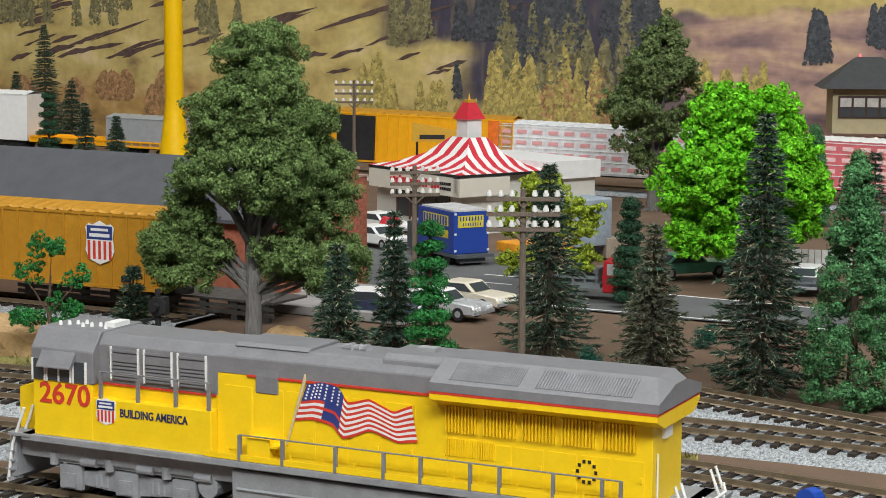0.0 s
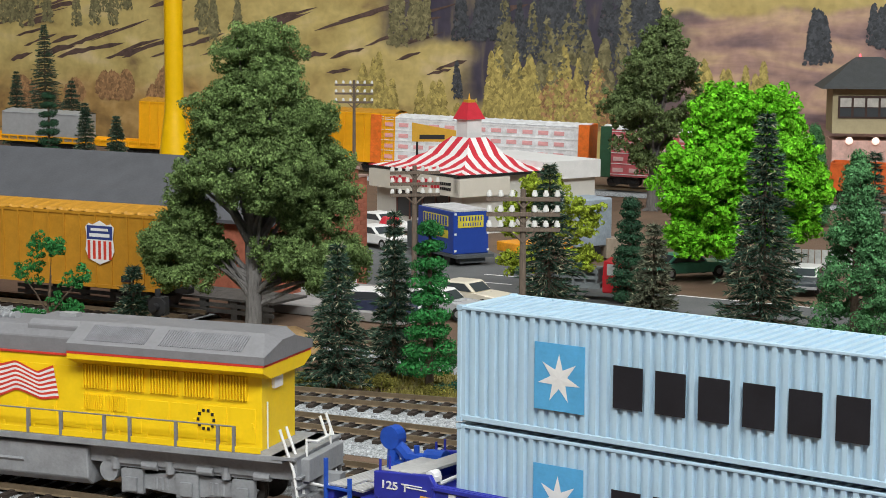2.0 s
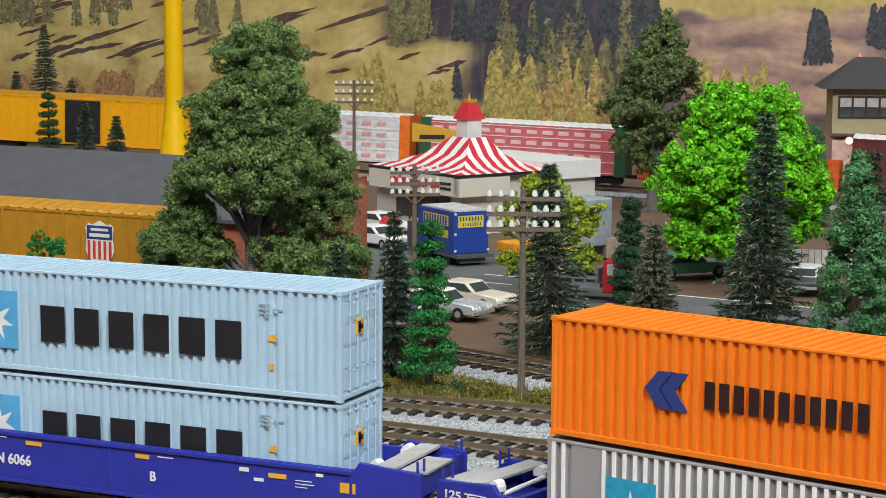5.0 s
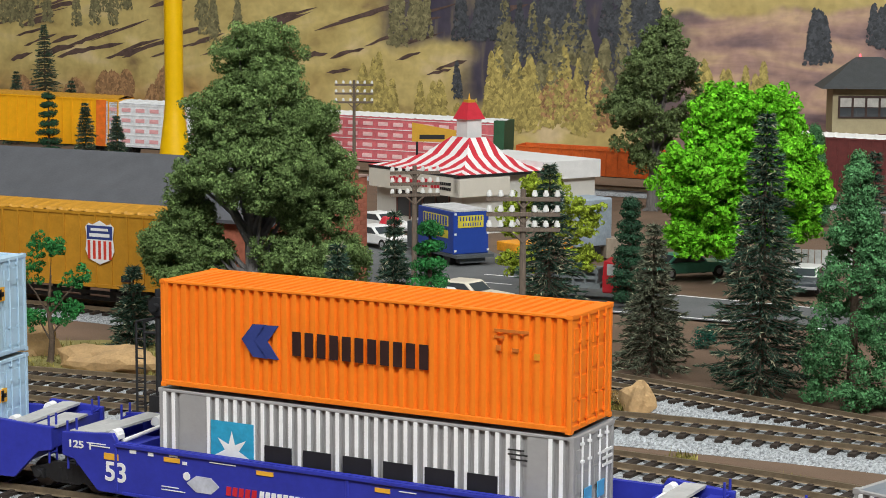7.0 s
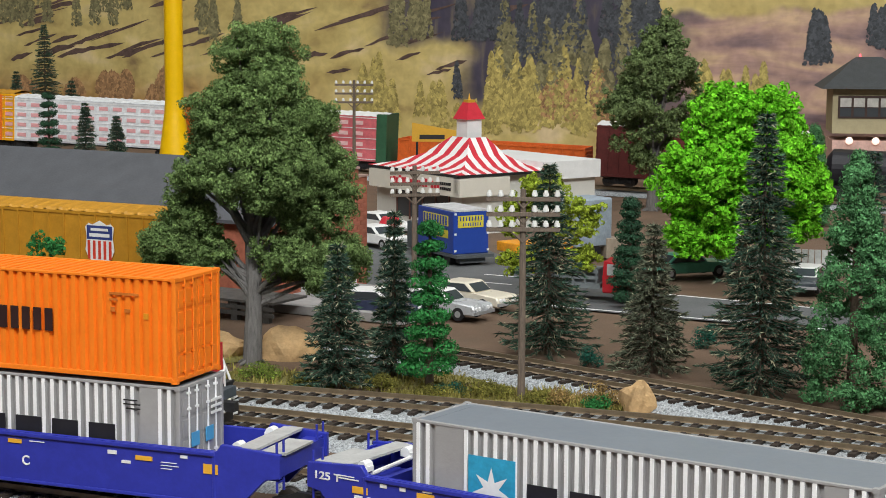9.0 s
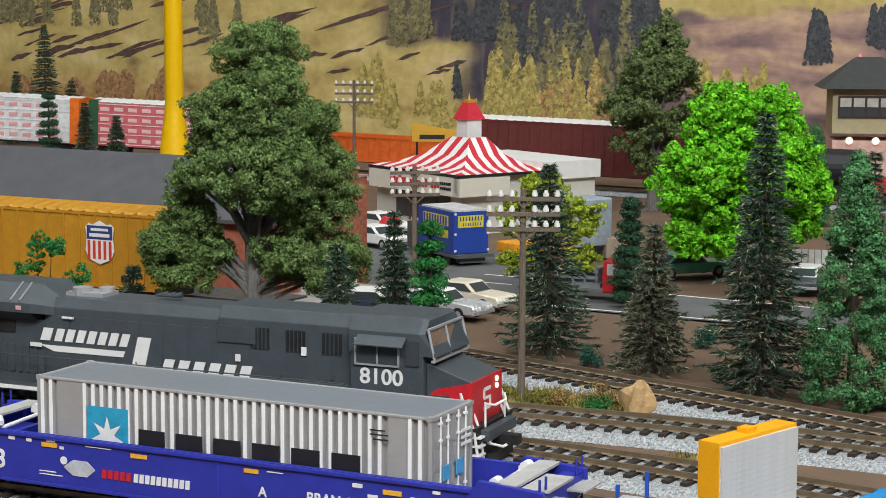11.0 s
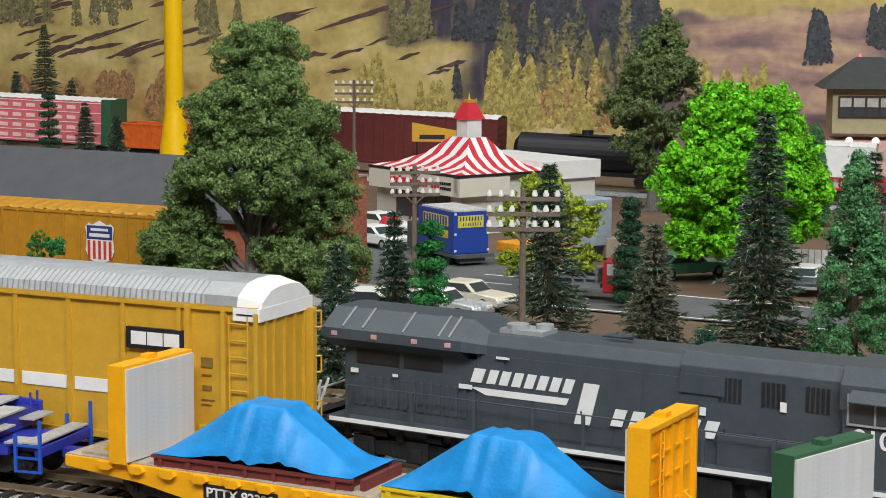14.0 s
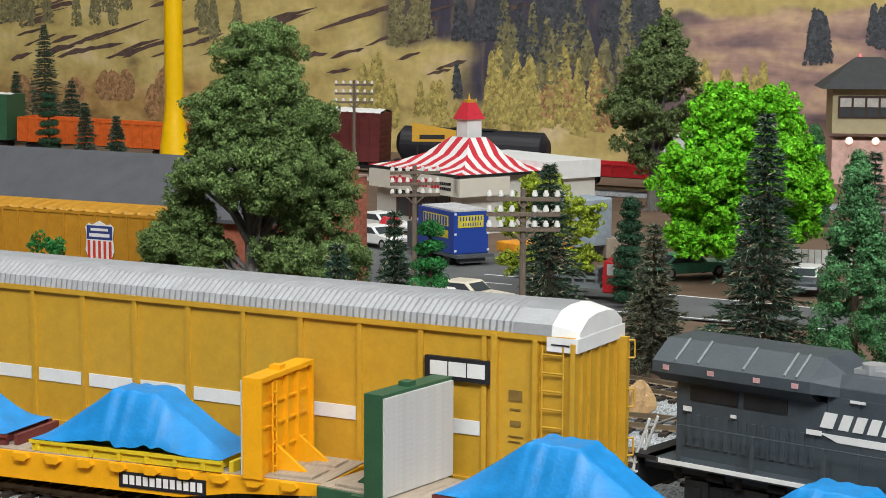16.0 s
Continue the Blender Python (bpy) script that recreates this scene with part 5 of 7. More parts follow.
def spruce(label, x, y, height, r, material, seed, n=2600, droop=0.25, base=-0.6, start=0.05, length=1.0):
    """Bottle-brush conifer: trunk, branches in whorls and needle sprays."""
    t = thing("conifer", label, "conifer tree", P(x, y, base))
    bm = B()
    cyl(bm, (0, 0, 0), (0, 0, height * 0.97), 0.10 + height * 0.006, 0.03, 8)
    part("trunk", bm, bark_brown, t)
    rs = np.random.RandomState(seed)
    vs, tips, twigs = [], [], B()
    whorls = int(height * 3.6)
    for w in range(whorls):
        f = start + (1 - start) * (w + 0.5) / whorls
        z0 = f * height + rs.uniform(-0.1, 0.1)
        R = r * (1 - f) ** 0.9 * rs.uniform(0.85, 1.12) + 0.1
        arms = 12
        for k in range(arms):
            a = 6.283 * (k + rs.rand()) / arms
            ra = R * rs.uniform(0.66, 1.14)
            dr = droop * rs.uniform(0.5, 1.5)
            m = max(6, int(n * 3.4 / whorls / arms * (0.4 + ra / r)))
            u = rs.rand(m) ** 0.75
            base_p = np.stack([np.cos(a) * ra * u, np.sin(a) * ra * u, z0 - dr * ra * u + 0.12 * ra * u ** 2], 1)
            d = rs.normal(size=(m, 3)) * 0.52 + np.array((np.cos(a) * 1.3, np.sin(a) * 1.3, -0.12))
            d /= np.linalg.norm(d, axis=1)[:, None]
            L = rs.uniform(0.16, 0.38, (m, 1)) * length
            s = np.cross(d, rs.normal(size=(m, 3)))
            s /= np.linalg.norm(s, axis=1)[:, None]
            wdt = 0.038 * length
            tri = np.stack([base_p - s * wdt, base_p + s * wdt, base_p + d * L], 1)
            pale = (rs.rand(m) < 0.14) & (u > 0.45)
            vs.append(tri[~pale].reshape(-1, 3))
            tips.append(tri[pale].reshape(-1, 3))
            if ra > 0.35:
                cyl(twigs, (0, 0, z0), (math.cos(a) * ra, math.sin(a) * ra, z0 - dr * ra + 0.12 * ra), 0.03, 0.012, 4, False)
    tagged(part("branchwork", twigs, bark_brown, t), kind="stuff")
    for name, lot, paint in (("needles", vs, material), ("tip_foliage", tips, twig_tan)):
        V = np.concatenate(lot) * U
        me = bpy.data.meshes.new(name)
        me.from_pydata(V.tolist(), [], np.arange(len(V)).reshape(-1, 3).tolist())
        me.materials.append(paint)
        lot_of = tagged(new(name, me), kind="stuff")
        lot_of.parent = t
    return t


def layered(label, x, y, height, r, material, seed, tiers=9, base=-0.6, leaf=0.075, lift=0.15):
    """Wire-armature conifer with separate flat tufts of foam foliage."""
    t = thing("conifer", label, "conifer tree", P(x, y, base))
    rnd = random.Random(seed)
    bm = B()
    cyl(bm, (0, 0, 0), (0, 0, height * 0.96), 0.2, 0.05, 8)
    clumps = []
    for i in range(tiers):
        f = lift + (1 - lift) * i / (tiers - 0.5)
        R = r * (1 - f * 0.8)
        for k in range(6):
            a = 6.28 * (k + rnd.random() * 0.7) / 6
            q = R * rnd.uniform(0.5, 0.95)
            p = (math.cos(a) * q, math.sin(a) * q, f * height + rnd.uniform(-0.15, 0.15))
            clumps.append((*p, 0.30 + 0.22 * r * (1 - f * 0.6)))
            cyl(bm, (0, 0, f * height), p, 0.05, 0.02, 5)
    clumps.append((0, 0, height * 0.97, 0.3))
    part("trunk", bm, bark_brown, t)
    leaves("crown", clumps, leaf, 800, material, t, seed, 0.25)
    return t


def cypress(label, x, y, height, r, material, seed, base=-0.6):
    t = thing("conifer", label, "conifer tree", P(x, y, base))
    rnd = random.Random(seed)
    bm = B()
    cyl(bm, (0, 0, 0), (0, 0, height * 0.9), 0.25, 0.05, 8)
    clumps = []
    for i in range(int(height * 36)):
        f = rnd.random() ** 1.2
        R = r * (1 - f) ** 0.7 * (0.45 + 0.55 * min(1, f * 8 + 0.5))
        a = rnd.uniform(0, 6.28)
        q = R * rnd.uniform(0.6, 1.0)
        clumps.append((math.cos(a) * q, math.sin(a) * q, 0.3 + f * (height - 0.4), rnd.uniform(0.22, 0.42)))
        if i % 8 == 0:
            cyl(bm, (0, 0, f * height * 0.9), clumps[-1][:3], 0.05, 0.02, 4)
    part("trunk", bm, bark_brown, t)
    leaves("crown", clumps, 0.075, 800, material, t, seed)
    return t


def shrub(label, x, y, w, h, material, seed, n=14, base=-0.6, leaf=0.045):
    t = thing("shrub", label, "shrub", P(x, y, base))
    rnd = random.Random(seed)
    clumps = []
    bm = B()
    for i in range(n):
        a, q = rnd.uniform(0, 6.28), rnd.random() ** 0.5
        p = (math.cos(a) * q * w, math.sin(a) * q * w * 0.7, rnd.uniform(0.2, 1) * h * (1 - 0.5 * q))
        clumps.append((*p, rnd.uniform(0.22, 0.42)))
        cyl(bm, (p[0] * 0.4, p[1] * 0.4, 0), p, 0.04, 0.02, 4)
    part("stems", bm, bark_brown, t)
    leaves("leaves", clumps, leaf, 1300, material, t, seed)
    return t


broadleaf("tall olive-green deciduous tree with a grey trunk", -8.6, 84.5, 15.9,
          [(0.3, 0, 13.6, 1.3, 1.9, 24), (0.4, 0, 11.2, 3.1, 1.8, 66), (0.6, 0, 8.8, 3.9, 1.6, 80), (2.8, 0, 7.1, 1.5, 1.2, 18), (-2.9, 0, 4.9, 1.9, 1.1, 34), (2.9, 0, 4.9, 2.3, 0.9, 38), (-2.9, 0, 6.6, 1.2, 1.0, 18)], 0.36, leaf_olive, 5, 0.07, 900, bare=0.16, tufts=18)
broadleaf("distant dull olive deciduous tree", 16.6, 150.0, 16.0,
          [(0.6, 0, 13.3, 1.7, 1.8, 26), (0.2, 0, 11.0, 3.5, 1.8, 64), (0.2, 0, 8.4, 4.5, 1.6, 70), (-0.6, 0, 5.6, 3.0, 1.6, 34), (0.6, 0, 3.8, 2.2, 1.0, 14)], 0.4, leaf_dull, 8, 0.12, 420, tufts=9)
broadleaf("round bright green deciduous tree", 17.4, 109.5, 11.9,
          [(0, 0, 9.3, 3.3, 2.0, 80), (0.1, 0, 6.4, 4.7, 2.8, 165), (-2.2, -0.5, 3.2, 2.3, 1.1, 22), (2.6, 0, 3.6, 2.0, 1.2, 22)], 0.35, leaf_bright, 11, 0.15, 380, wood=bark_brown, size=1.05, tufts=11)
broadleaf("thin lime-green tree behind a telegraph pole", 5.6, 103.0, 7.0,
          [(0, 0, 6.3, 1.3, 0.6, 16), (-1.6, 0, 4.8, 0.8, 0.9, 10), (1.8, 0, 4.6, 1.0, 1.2, 18), (-1.5, 0, 2.2, 0.8, 0.8, 9), (2.1, 0, 2.4, 0.8, 0.6, 9)], 0.12, leaf_lime, 12, 0.11, 600, wood=bark_brown, size=0.65, tufts=8)
broadleaf("small bright green tree with a crooked brown trunk", -17.7, 84.3, 5.6,
          [(0.1, 0, 5.3, 0.8, 0.5, 6), (-0.9, 0, 4.2, 0.5, 0.3, 4), (1.2, 0, 3.9, 0.4, 0.3, 4), (-0.9, 0, 2.0, 0.6, 0.5, 6), (0.9, 0, 2.3, 0.8, 0.5, 7), (0.3, 0, 3.2, 0.3, 0.2, 2)], 0.13, leaf_green, 13, 0.08, 900, wood=bark_brown, size=0.55, tufts=8)
spruce("dark green spruce with dry twig tips", 13.2, 77.5, 11.9, 2.6, needle_dark, 21, 9500)
spruce("dark spruce beside the car park", 4.9, 87.0, 8.9, 2.4, needle_dark, 22, 6000)
spruce("grey-green spruce with pale needle tips", 9.3, 83.0, 6.6, 1.95, needle_grey, 23, 5200)
spruce("dark green spruce by the track", -4.4, 78.6, 6.2, 1.7, needle_dark, 24, 4600)
spruce("slim dark spruce beside a green pine", -2.1, 81.0, 7.3, 1.25, needle_dark, 25, 4600)
spruce("small dark spruce before a boxcar", -14.6, 88.5, 4.0, 1.15, needle_dark, 26, 2600)
layered("green layered pine with foam tufts", -0.55, 78.4, 7.3, 1.15, leaf_green, 27, 9)
layered("dull green layered pine", 10.0, 100.5, 6.0, 1.1, mat("foliage_deep_green", (0.02, 0.075, 0.035), 0.7, vary=0.25, per=0.4, bump=0), 28, 9)
cypress("dense green cypress beside the tracks", 16.6, 75.6, 10.3, 2.3, cypress_green, 29)
cypress("dense green cypress in the distance", 27.5, 140.0, 7.5, 1.3, cypress_green, 30)
spruce("small dark spruce far behind the street", 26.5, 155.0, 9.2, 1.1, needle_dark, 31, 1500)
spruce("dark blue-green spruce behind a cypress", 21.0, 92.0, 9.2, 1.3, needle_dark, 32, 2600)
for i, (x, y, h, r) in enumerate(((-45.7, 218, 13.8, 3.0), (-49.0, 218, 8.3, 1.8), (-42.5, 217, 7.3, 2.4), (-32.5, 172, 7.2, 1.5), (-29.5, 171, 6.1, 1.3))):
    spruce("small dark spruce below the painted hills", x, y, h, r, needle_dark, 40 + i, 6000)
layered("small layered pine behind the warehouse roof", -35.8, 172, 8.2, 1.4, mat("foliage_deep_green", (0.02, 0.075, 0.035)), 55, 9)
shrub("teal foam shrub by the spur", 6.7, 84.0, 0.5, 1.2, shrub_teal, 61)
shrub("dark teal foam shrub by the road", 12.5, 89.0, 0.5, 1.3, shrub_teal, 62)
shrub("yellow-green moss bush at the foot of a tree", -7.9, 80.4, 0.9, 0.8, mat("foliage_moss_green", (0.16, 0.22, 0.03), 0.7, vary=0.25, per=0.5, bump=0), 63, 18)
shrub("small olive moss bush by the track", -2.6, 78.0, 0.55, 0.95, moss_yellow, 64)
for i, (x, y, w, h, m) in enumerate(((1.3, 77.4, 1.1, 0.75, moss_yellow), (0.4, 77.8, 0.7, 0.5, shrub_teal), (2.2, 77.0, 0.7, 0.6, moss_yellow), (4.0, 76.2, 0.7, 0.5, moss_yellow), (5.2, 76.0, 0.9, 0.6, shrub_tan), (6.6, 75.6, 0.8, 1.1, shrub_tan), (6.4, 75.0, 0.5, 0.45, leaf_green), (-0.3, 77.6, 0.7, 0.4, moss_yellow), (-5.9, 79.0, 0.8, 0.4, moss_yellow))):
    shrub("low dry bush between the tracks", x, y, w, h, m, 70 + i, 16)

# grass mats with tufts
rs = np.random.RandomState(7)
vs = []
for cx, cy, rx, ry, k in ((-6, 80.6, 7, 1.6, 2600), (2, 77.3, 4.5, 1.1, 2400), (6.5, 75.4, 1.6, 0.7, 700), (-16, 86, 7, 3.0, 1500), (8.6, 66.3, 0.5, 0.3, 120), (12.0, 63.0, 0.6, 0.3, 60)):
    p = np.stack([cx + rx * (rs.rand(k) * 2 - 1), cy + ry * (rs.rand(k) * 2 - 1), np.full(k, -0.6)], 1)
    d = rs.normal(size=(k, 3)) * 0.45 + np.array((0, 0, 1))
    w = rs.normal(size=(k, 3)) * 0.035
    vs.append(np.stack([p - w, p + w, p + d * rs.uniform(0.12, 0.35, (k, 1))], 1).reshape(-1, 3))
V = np.concatenate(vs) * U
me = bpy.data.meshes.new("grass_tufts")
me.from_pydata(V.tolist(), [], np.arange(len(V)).reshape(-1, 3).tolist())
me.materials.append(leaf_mat("grass_blades", (0.24, 0.21, 0.06), 0.5))
tagged(new("grass_tufts", me), "dry yellow-green grass tufts between the tracks", "grass", kind="stuff")


def grass_mat_patch(x, y, rx, ry, seed):
    bm = B()
    c = bm.verts.new((0, 0, 0.06))
    ring = []
    for i in range(40):
        a = i * math.pi / 20
        k = 1 + 0.22 * noise.noise(Vector((math.cos(a) * 2, math.sin(a) * 2, seed)))
        ring.append(bm.verts.new((math.cos(a) * rx * k, math.sin(a) * ry * k, 0)))
    for i in range(40):
        bm.faces.new((c, ring[i], ring[(i + 1) % 40]))
    solo("grass_patch", bm, grass_mat, "patch of olive and straw scatter grass", "grass", P(x, y, -0.56), kind="structure")


grass_mat_patch(-6, 80.8, 8, 1.9, 1)
grass_mat_patch(2.5, 77.0, 5.0, 1.2, 2)
grass_mat_patch(-18, 86, 9, 4.0, 3)


def boulder(label, x, y, sx, sy, sz, seed, rz=0):
    bm = B()
    bmesh.ops.create_icosphere(bm, subdivisions=3, radius=1.0)
    for v in bm.verts:
        n1 = noise.noise(v.co * 1.3 + Vector((seed, 0, 0))) * 0.35 + noise.noise(v.co * 3.5 + Vector((0, seed, 0))) * 0.12
        v.co *= 1 + n1
        v.co = Vector((v.co.x * sx, v.co.y * sy, v.co.z * sz))
    solo("rock", bm, rock_tan, label, "rock", P(x, y, -0.6 + sz * 0.25, 0, 0, rz))


boulder("pale tan rock beside the track", 7.9, 75.0, 0.75, 0.6, 0.95, 3, 20)
boulder("brown rock at the foot of a tree", -7.2, 86.0, 1.5, 0.9, 1.1, 8)
boulder("brown rock at the foot of a tree", -10.4, 86.5, 1.3, 0.9, 0.9, 14)
boulder("long low sandy rock bank", -14.8, 83.0, 2.7, 1.0, 0.85, 20, -14)
boulder("tall sandy rock bank beside the tracks", -19.8, 86.5, 2.2, 1.0, 1.5, 26, -10)


# ---------------------------------------------------------------- telegraph poles, signal, yellow stack
def telegraph_pole(label, x, y, height, arms, half, n, rz=0, base=-0.6, gap=0.62, lean=0):
    t = thing("telegraph_pole", label, "telegraph pole", P(x, y, base, 0, lean, rz), "telegraph poles")
    bm = B()
    cyl(bm, (0, 0, 0), (0, 0, height), 0.17, 0.12, 10)
    part("post", bm, pole_wood, t)
    for k in range(arms):
        z = height - 0.38 - k * gap
        bm = B()
        bx(bm, -half, half, -0.2, -0.09, z - 0.1, z + 0.07)
        arm = part("crossarm", bm, pole_wood, t, bevel=0.01)
        bm = B()
        if k == arms - 1:
            for sg in (-1, 1):
                cyl(bm, (sg * 0.55, -0.15, z - 0.05), (0, -0.12, z - 0.55), 0.045, 0.045, 5)
        else:
            for sg in (-1, 1):
                cyl(bm, (sg * 0.3, -0.15, z - 0.05), (0, -0.12, z - 0.4), 0.04, 0.04, 5)
        part("brace", bm, pole_wood, arm)
        for i in range(n):
            q = -half + 0.12 + i * (2 * half - 0.24) / (n - 1)
            if abs(q) < 0.2:
                continue
            bm = B()
            cyl(bm, (q, -0.145, z + 0.05), (q, -0.145, z + 0.13), 0.05, 0.05, 6)
            cyl(bm, (q, -0.145, z + 0.11), (q, -0.145, z + 0.25), 0.125, 0.115, 8)
            cyl(bm, (q, -0.145, z + 0.24), (q, -0.145, z + 0.35), 0.09, 0.075, 8)
            part("insulator", bm, insulator, arm)
    return t


telegraph_pole("brown telegraph pole with three crossarms of white insulators", 3.25, 76.7, 8.75, 3, 1.5, 7)
telegraph_pole("brown telegraph pole with three crossarms near the restaurant", -1.6, 105.0, 7.3, 3, 1.4, 7, 12)
telegraph_pole("distant telegraph pole with white insulators", -7.73, 163.8, 9.67, 3, 1.66, 6, gap=0.75)

t = thing("signal_mast", "black trackside signal mast with a ladder", "railway signal", P(*on_curve(15.7, 11.75)[:2], -0.6, 0, 0, -20))
bm = B()
cyl(bm, (0, 0, 0), (0, 0, 5.4), 0.13, 0.11, 10)
bx(bm, -0.3, 0.3, -0.25, 0.25, 0, 1.3)
part("mast", bm, dark, t)
bm = B()
for q in (-0.95, -0.6):
    rod(bm, [(q, 0, 0), (q, 0, 4.1), (-0.1, 0, 4.3)], 0.05)
for i in range(10):
    rod(bm, [(-0.95, 0, 0.4 + i * 0.38), (-0.6, 0, 0.4 + i * 0.38)], 0.03)
rod(bm, [(-0.6, 0, 3.7), (0.3, 0, 3.7)], 0.06)
part("ladder", bm, dark, t)
bm = B()
cyl(bm, (0.05, -0.2, 4.75), (0.05, -0.06, 4.75), 0.36, 0.36, 20)
cyl(bm, (0.05, -0.5, 4.75), (0.05, -0.2, 4.75), 0.16, 0.14, 12)
bx(bm, -0.2, 0.3, -0.1, 0.35, 4.4, 5.1)
part("signal_head", bm, dark, t)

t = thing("yellow_stack", "tall glossy yellow stack with a flared foot", "stack", P(-19.0, 134.0, -0.6))
bm = B()
cyl(bm, (0, 0, 9.4), (0, 0, 26), 0.66, 0.66, 28, caps=False)
part("shaft", bm, pole_yellow, t, smooth=True)
bm = B()
prof = [(1.3, 0), (1.15, 5.2), (0.72, 8.5), (0.66, 9.4)]
for (ra, za), (rb, zb) in zip(prof, prof[1:]):
    cyl(bm, (0, 0, za), (0, 0, zb), ra, rb, 28, caps=False)
part("flared_foot", bm, pole_yellow, t, smooth=True)

# ---------------------------------------------------------------- brick warehouse with dock
DEPOT = P(-8.6, 101.5, -0.6, 0, 0, -30)
t = thing("brick_warehouse", "red brick warehouse with dark gabled roof and stepped parapet", "warehouse", DEPOT)
L_, W_, E_, R_ = 52.0, 8.4, 4.5, 7.2
bm = B()
bx(bm, -L_, -0.3, 0, W_, 0, E_)
part("wall", bm, brick_mat, t)
bm = B()
prism_y(bm, [(0, 0), (W_, 0), (W_, 6.35), (W_ - 0.9, 6.35), (W_ - 0.9, 6.85), (W_ - 2.0, 6.85), (W_ - 2.0, 7.4), (W_ - 3.1, 7.4), (W_ - 3.1, 7.9), (3.1, 7.9), (3.1, 7.4), (2.0, 7.4), (2.0, 6.85), (0.9, 6.85), (0.9, 6.35), (0, 6.35)], 0, 0.35)
bmesh.ops.rotate(bm, cent=(0, 0, 0), matrix=Matrix.Rotation(math.pi / 2, 3, "Z"), verts=bm.verts[:])
gable = part("gable_wall", bm, brick_mat, t, "stepped brick gable wall")
bm = B()
for y0, y1, z in ((W_ - 0.9, W_ + 0.05, 6.35), (W_ - 2.0, W_ - 0.85, 6.85), (W_ - 3.1, W_ - 1.95, 7.4), (3.05, W_ - 3.05, 7.9), (1.95, 3.15, 7.4), (0.85, 2.05, 6.85), (-0.05, 0.95, 6.35)):
    bx(bm, -0.42, 0.07, y0, y1, z, z + 0.12)
part("coping", bm, mat("coping_pinkish", (0.45, 0.30, 0.26), 0.7), gable)
bm = B()
prism(bm, [(-0.5, E_ - 0.25), (W_ / 2, R_), (W_ + 0.5, E_ - 0.25), (W_ + 0.5, E_ - 0.05), (W_ / 2, R_ + 0.2), (-0.5, E_ - 0.05)], -L_, -0.36)
part("roof", bm, roof_dark, t, "dark grey sheet roof")
# brick courses on the gable
bm = B()
bx(bm, 0.0, 0.025, 0, 0.66, 0, 0.2)
brick_face = mat("brick_face", (0.40, 0.14, 0.09), 0.85, vary=0.12)
brick_mesh = mesh_of("brick", bm, brick_face)
for r in range(24):
    for c in range(12):
        y0 = c * 0.71 + (0.35 if r % 2 else 0) - 0.1
        if 0.0 <= y0 <= W_ - 0.67:
            share("brick", brick_mesh, gable, P(0, y0, 0.12 + r * 0.25))
bm = B()
for y0 in (1.6, 4.4, 6.2):
    bx(bm, 0.0, 0.06, y0, y0 + 0.9, 0.0, 2.0)
part("gable_door", bm, mat("door_pale_grey", (0.5, 0.5, 0.5), 0.6), gable, "pale grey door")
t = thing("loading_dock", "dark timber loading dock beside the warehouse", "loading dock", DEPOT @ P(0, 0, 0))
for i in range(9):
    bm = B()
    bx(bm, -14 + 0.01, 3.2, -5.6 + i * 0.35, -5.27 + i * 0.35, 0.98, 1.1)
    part("deck_board", bm, mat("dock_timber", (0.10, 0.095, 0.09), 0.8, vary=0.2), t)
for i in range(9):
    bm = B()
    bx(bm, -13.5 + i * 2.0, -13.1 + i * 2.0, -5.5, -5.2, 0, 0.98)
    part("dock_post", bm, mat("dock_timber", (0.1, 0.1, 0.1)), t)
bm = B()
for z in (0.3, 0.62):
    bx(bm, -14, 3.2, -5.55, -5.45, z, z + 0.2)
part("dock_rail", bm, mat("dock_timber", (0.1, 0.1, 0.1)), t)
bm = B()
bx(bm, -2, 9, -2.4, 6, 0.02, 0.5)
solo("concrete_apron", bm, concrete, "grey concrete apron beside the warehouse", "apron", DEPOT, kind="structure", bevel=0.03)
bm = B()
for x in (0.5, 1.5):
    cyl(bm, (x, 4.4, 0.5), (x, 4.4, 1.6), 0.3, 0.3, 12)
solo("white_barrels", bm, white_paint, "white drums beside the brick wall", "drum", DEPOT)

# parked boxcar by the warehouse
car = boxcar("parked mustard-yellow boxcar with a shield emblem", box_yellow, 18.0, 4.75, None, None, (-6.0, -2.6, box_yellow))
car.matrix_basis = P(-21.4, 99.6, 0.25, 0, 0, -27)
shield(car, 4.4, 2.15, 1.8, 2.2, -1.70)
bars("stencil_marks", [(6.6, 7.2, 1.3, 1.6)], black_paint, car, -1.7)
railway("track_dock", [(-21.4 + 0.891 * k, 99.6 - 0.454 * k, math.radians(-27)) for k in range(-30, 12, 2)], "warehouse siding track")

# ---------------------------------------------------------------- striped-roof restaurant
t = thing("restaurant", "white restaurant with red and white striped pyramid roof", "restaurant", P(1.2, 132, 0.0, 0, 0, 36.4))
WX, WY = 12.9, 11.2
bm = B()
bx(bm, 0.6, WX, 0.6, WY, -0.65, 3.6)
part("wall", bm, cream_wall, t)
bm = B()
bx(bm, 7.8, WX + 0.2, 0.2, WY, 3.0, 4.3)
part("parapet", bm, white_paint, t)
bm = B()
bx(bm, -0.1, 8.0, -0.1, WY + 0.1, 3.55, 3.75)
part("roof_slab", bm, dark, t)
bm = B()
bx(bm, -0.25, 0.5, 0.0, WY - 0.2, 2.2, 3.5)
bx(bm, -0.25, 4.2, -0.25, 0.5, 2.2, 3.5)
fas = part("sign_fascia", bm, mat("sign_cream", (0.70, 0.66, 0.58), 0.5, vary=0.02), t, "cream sign band")
bm = B()
rnd = random.Random(4)
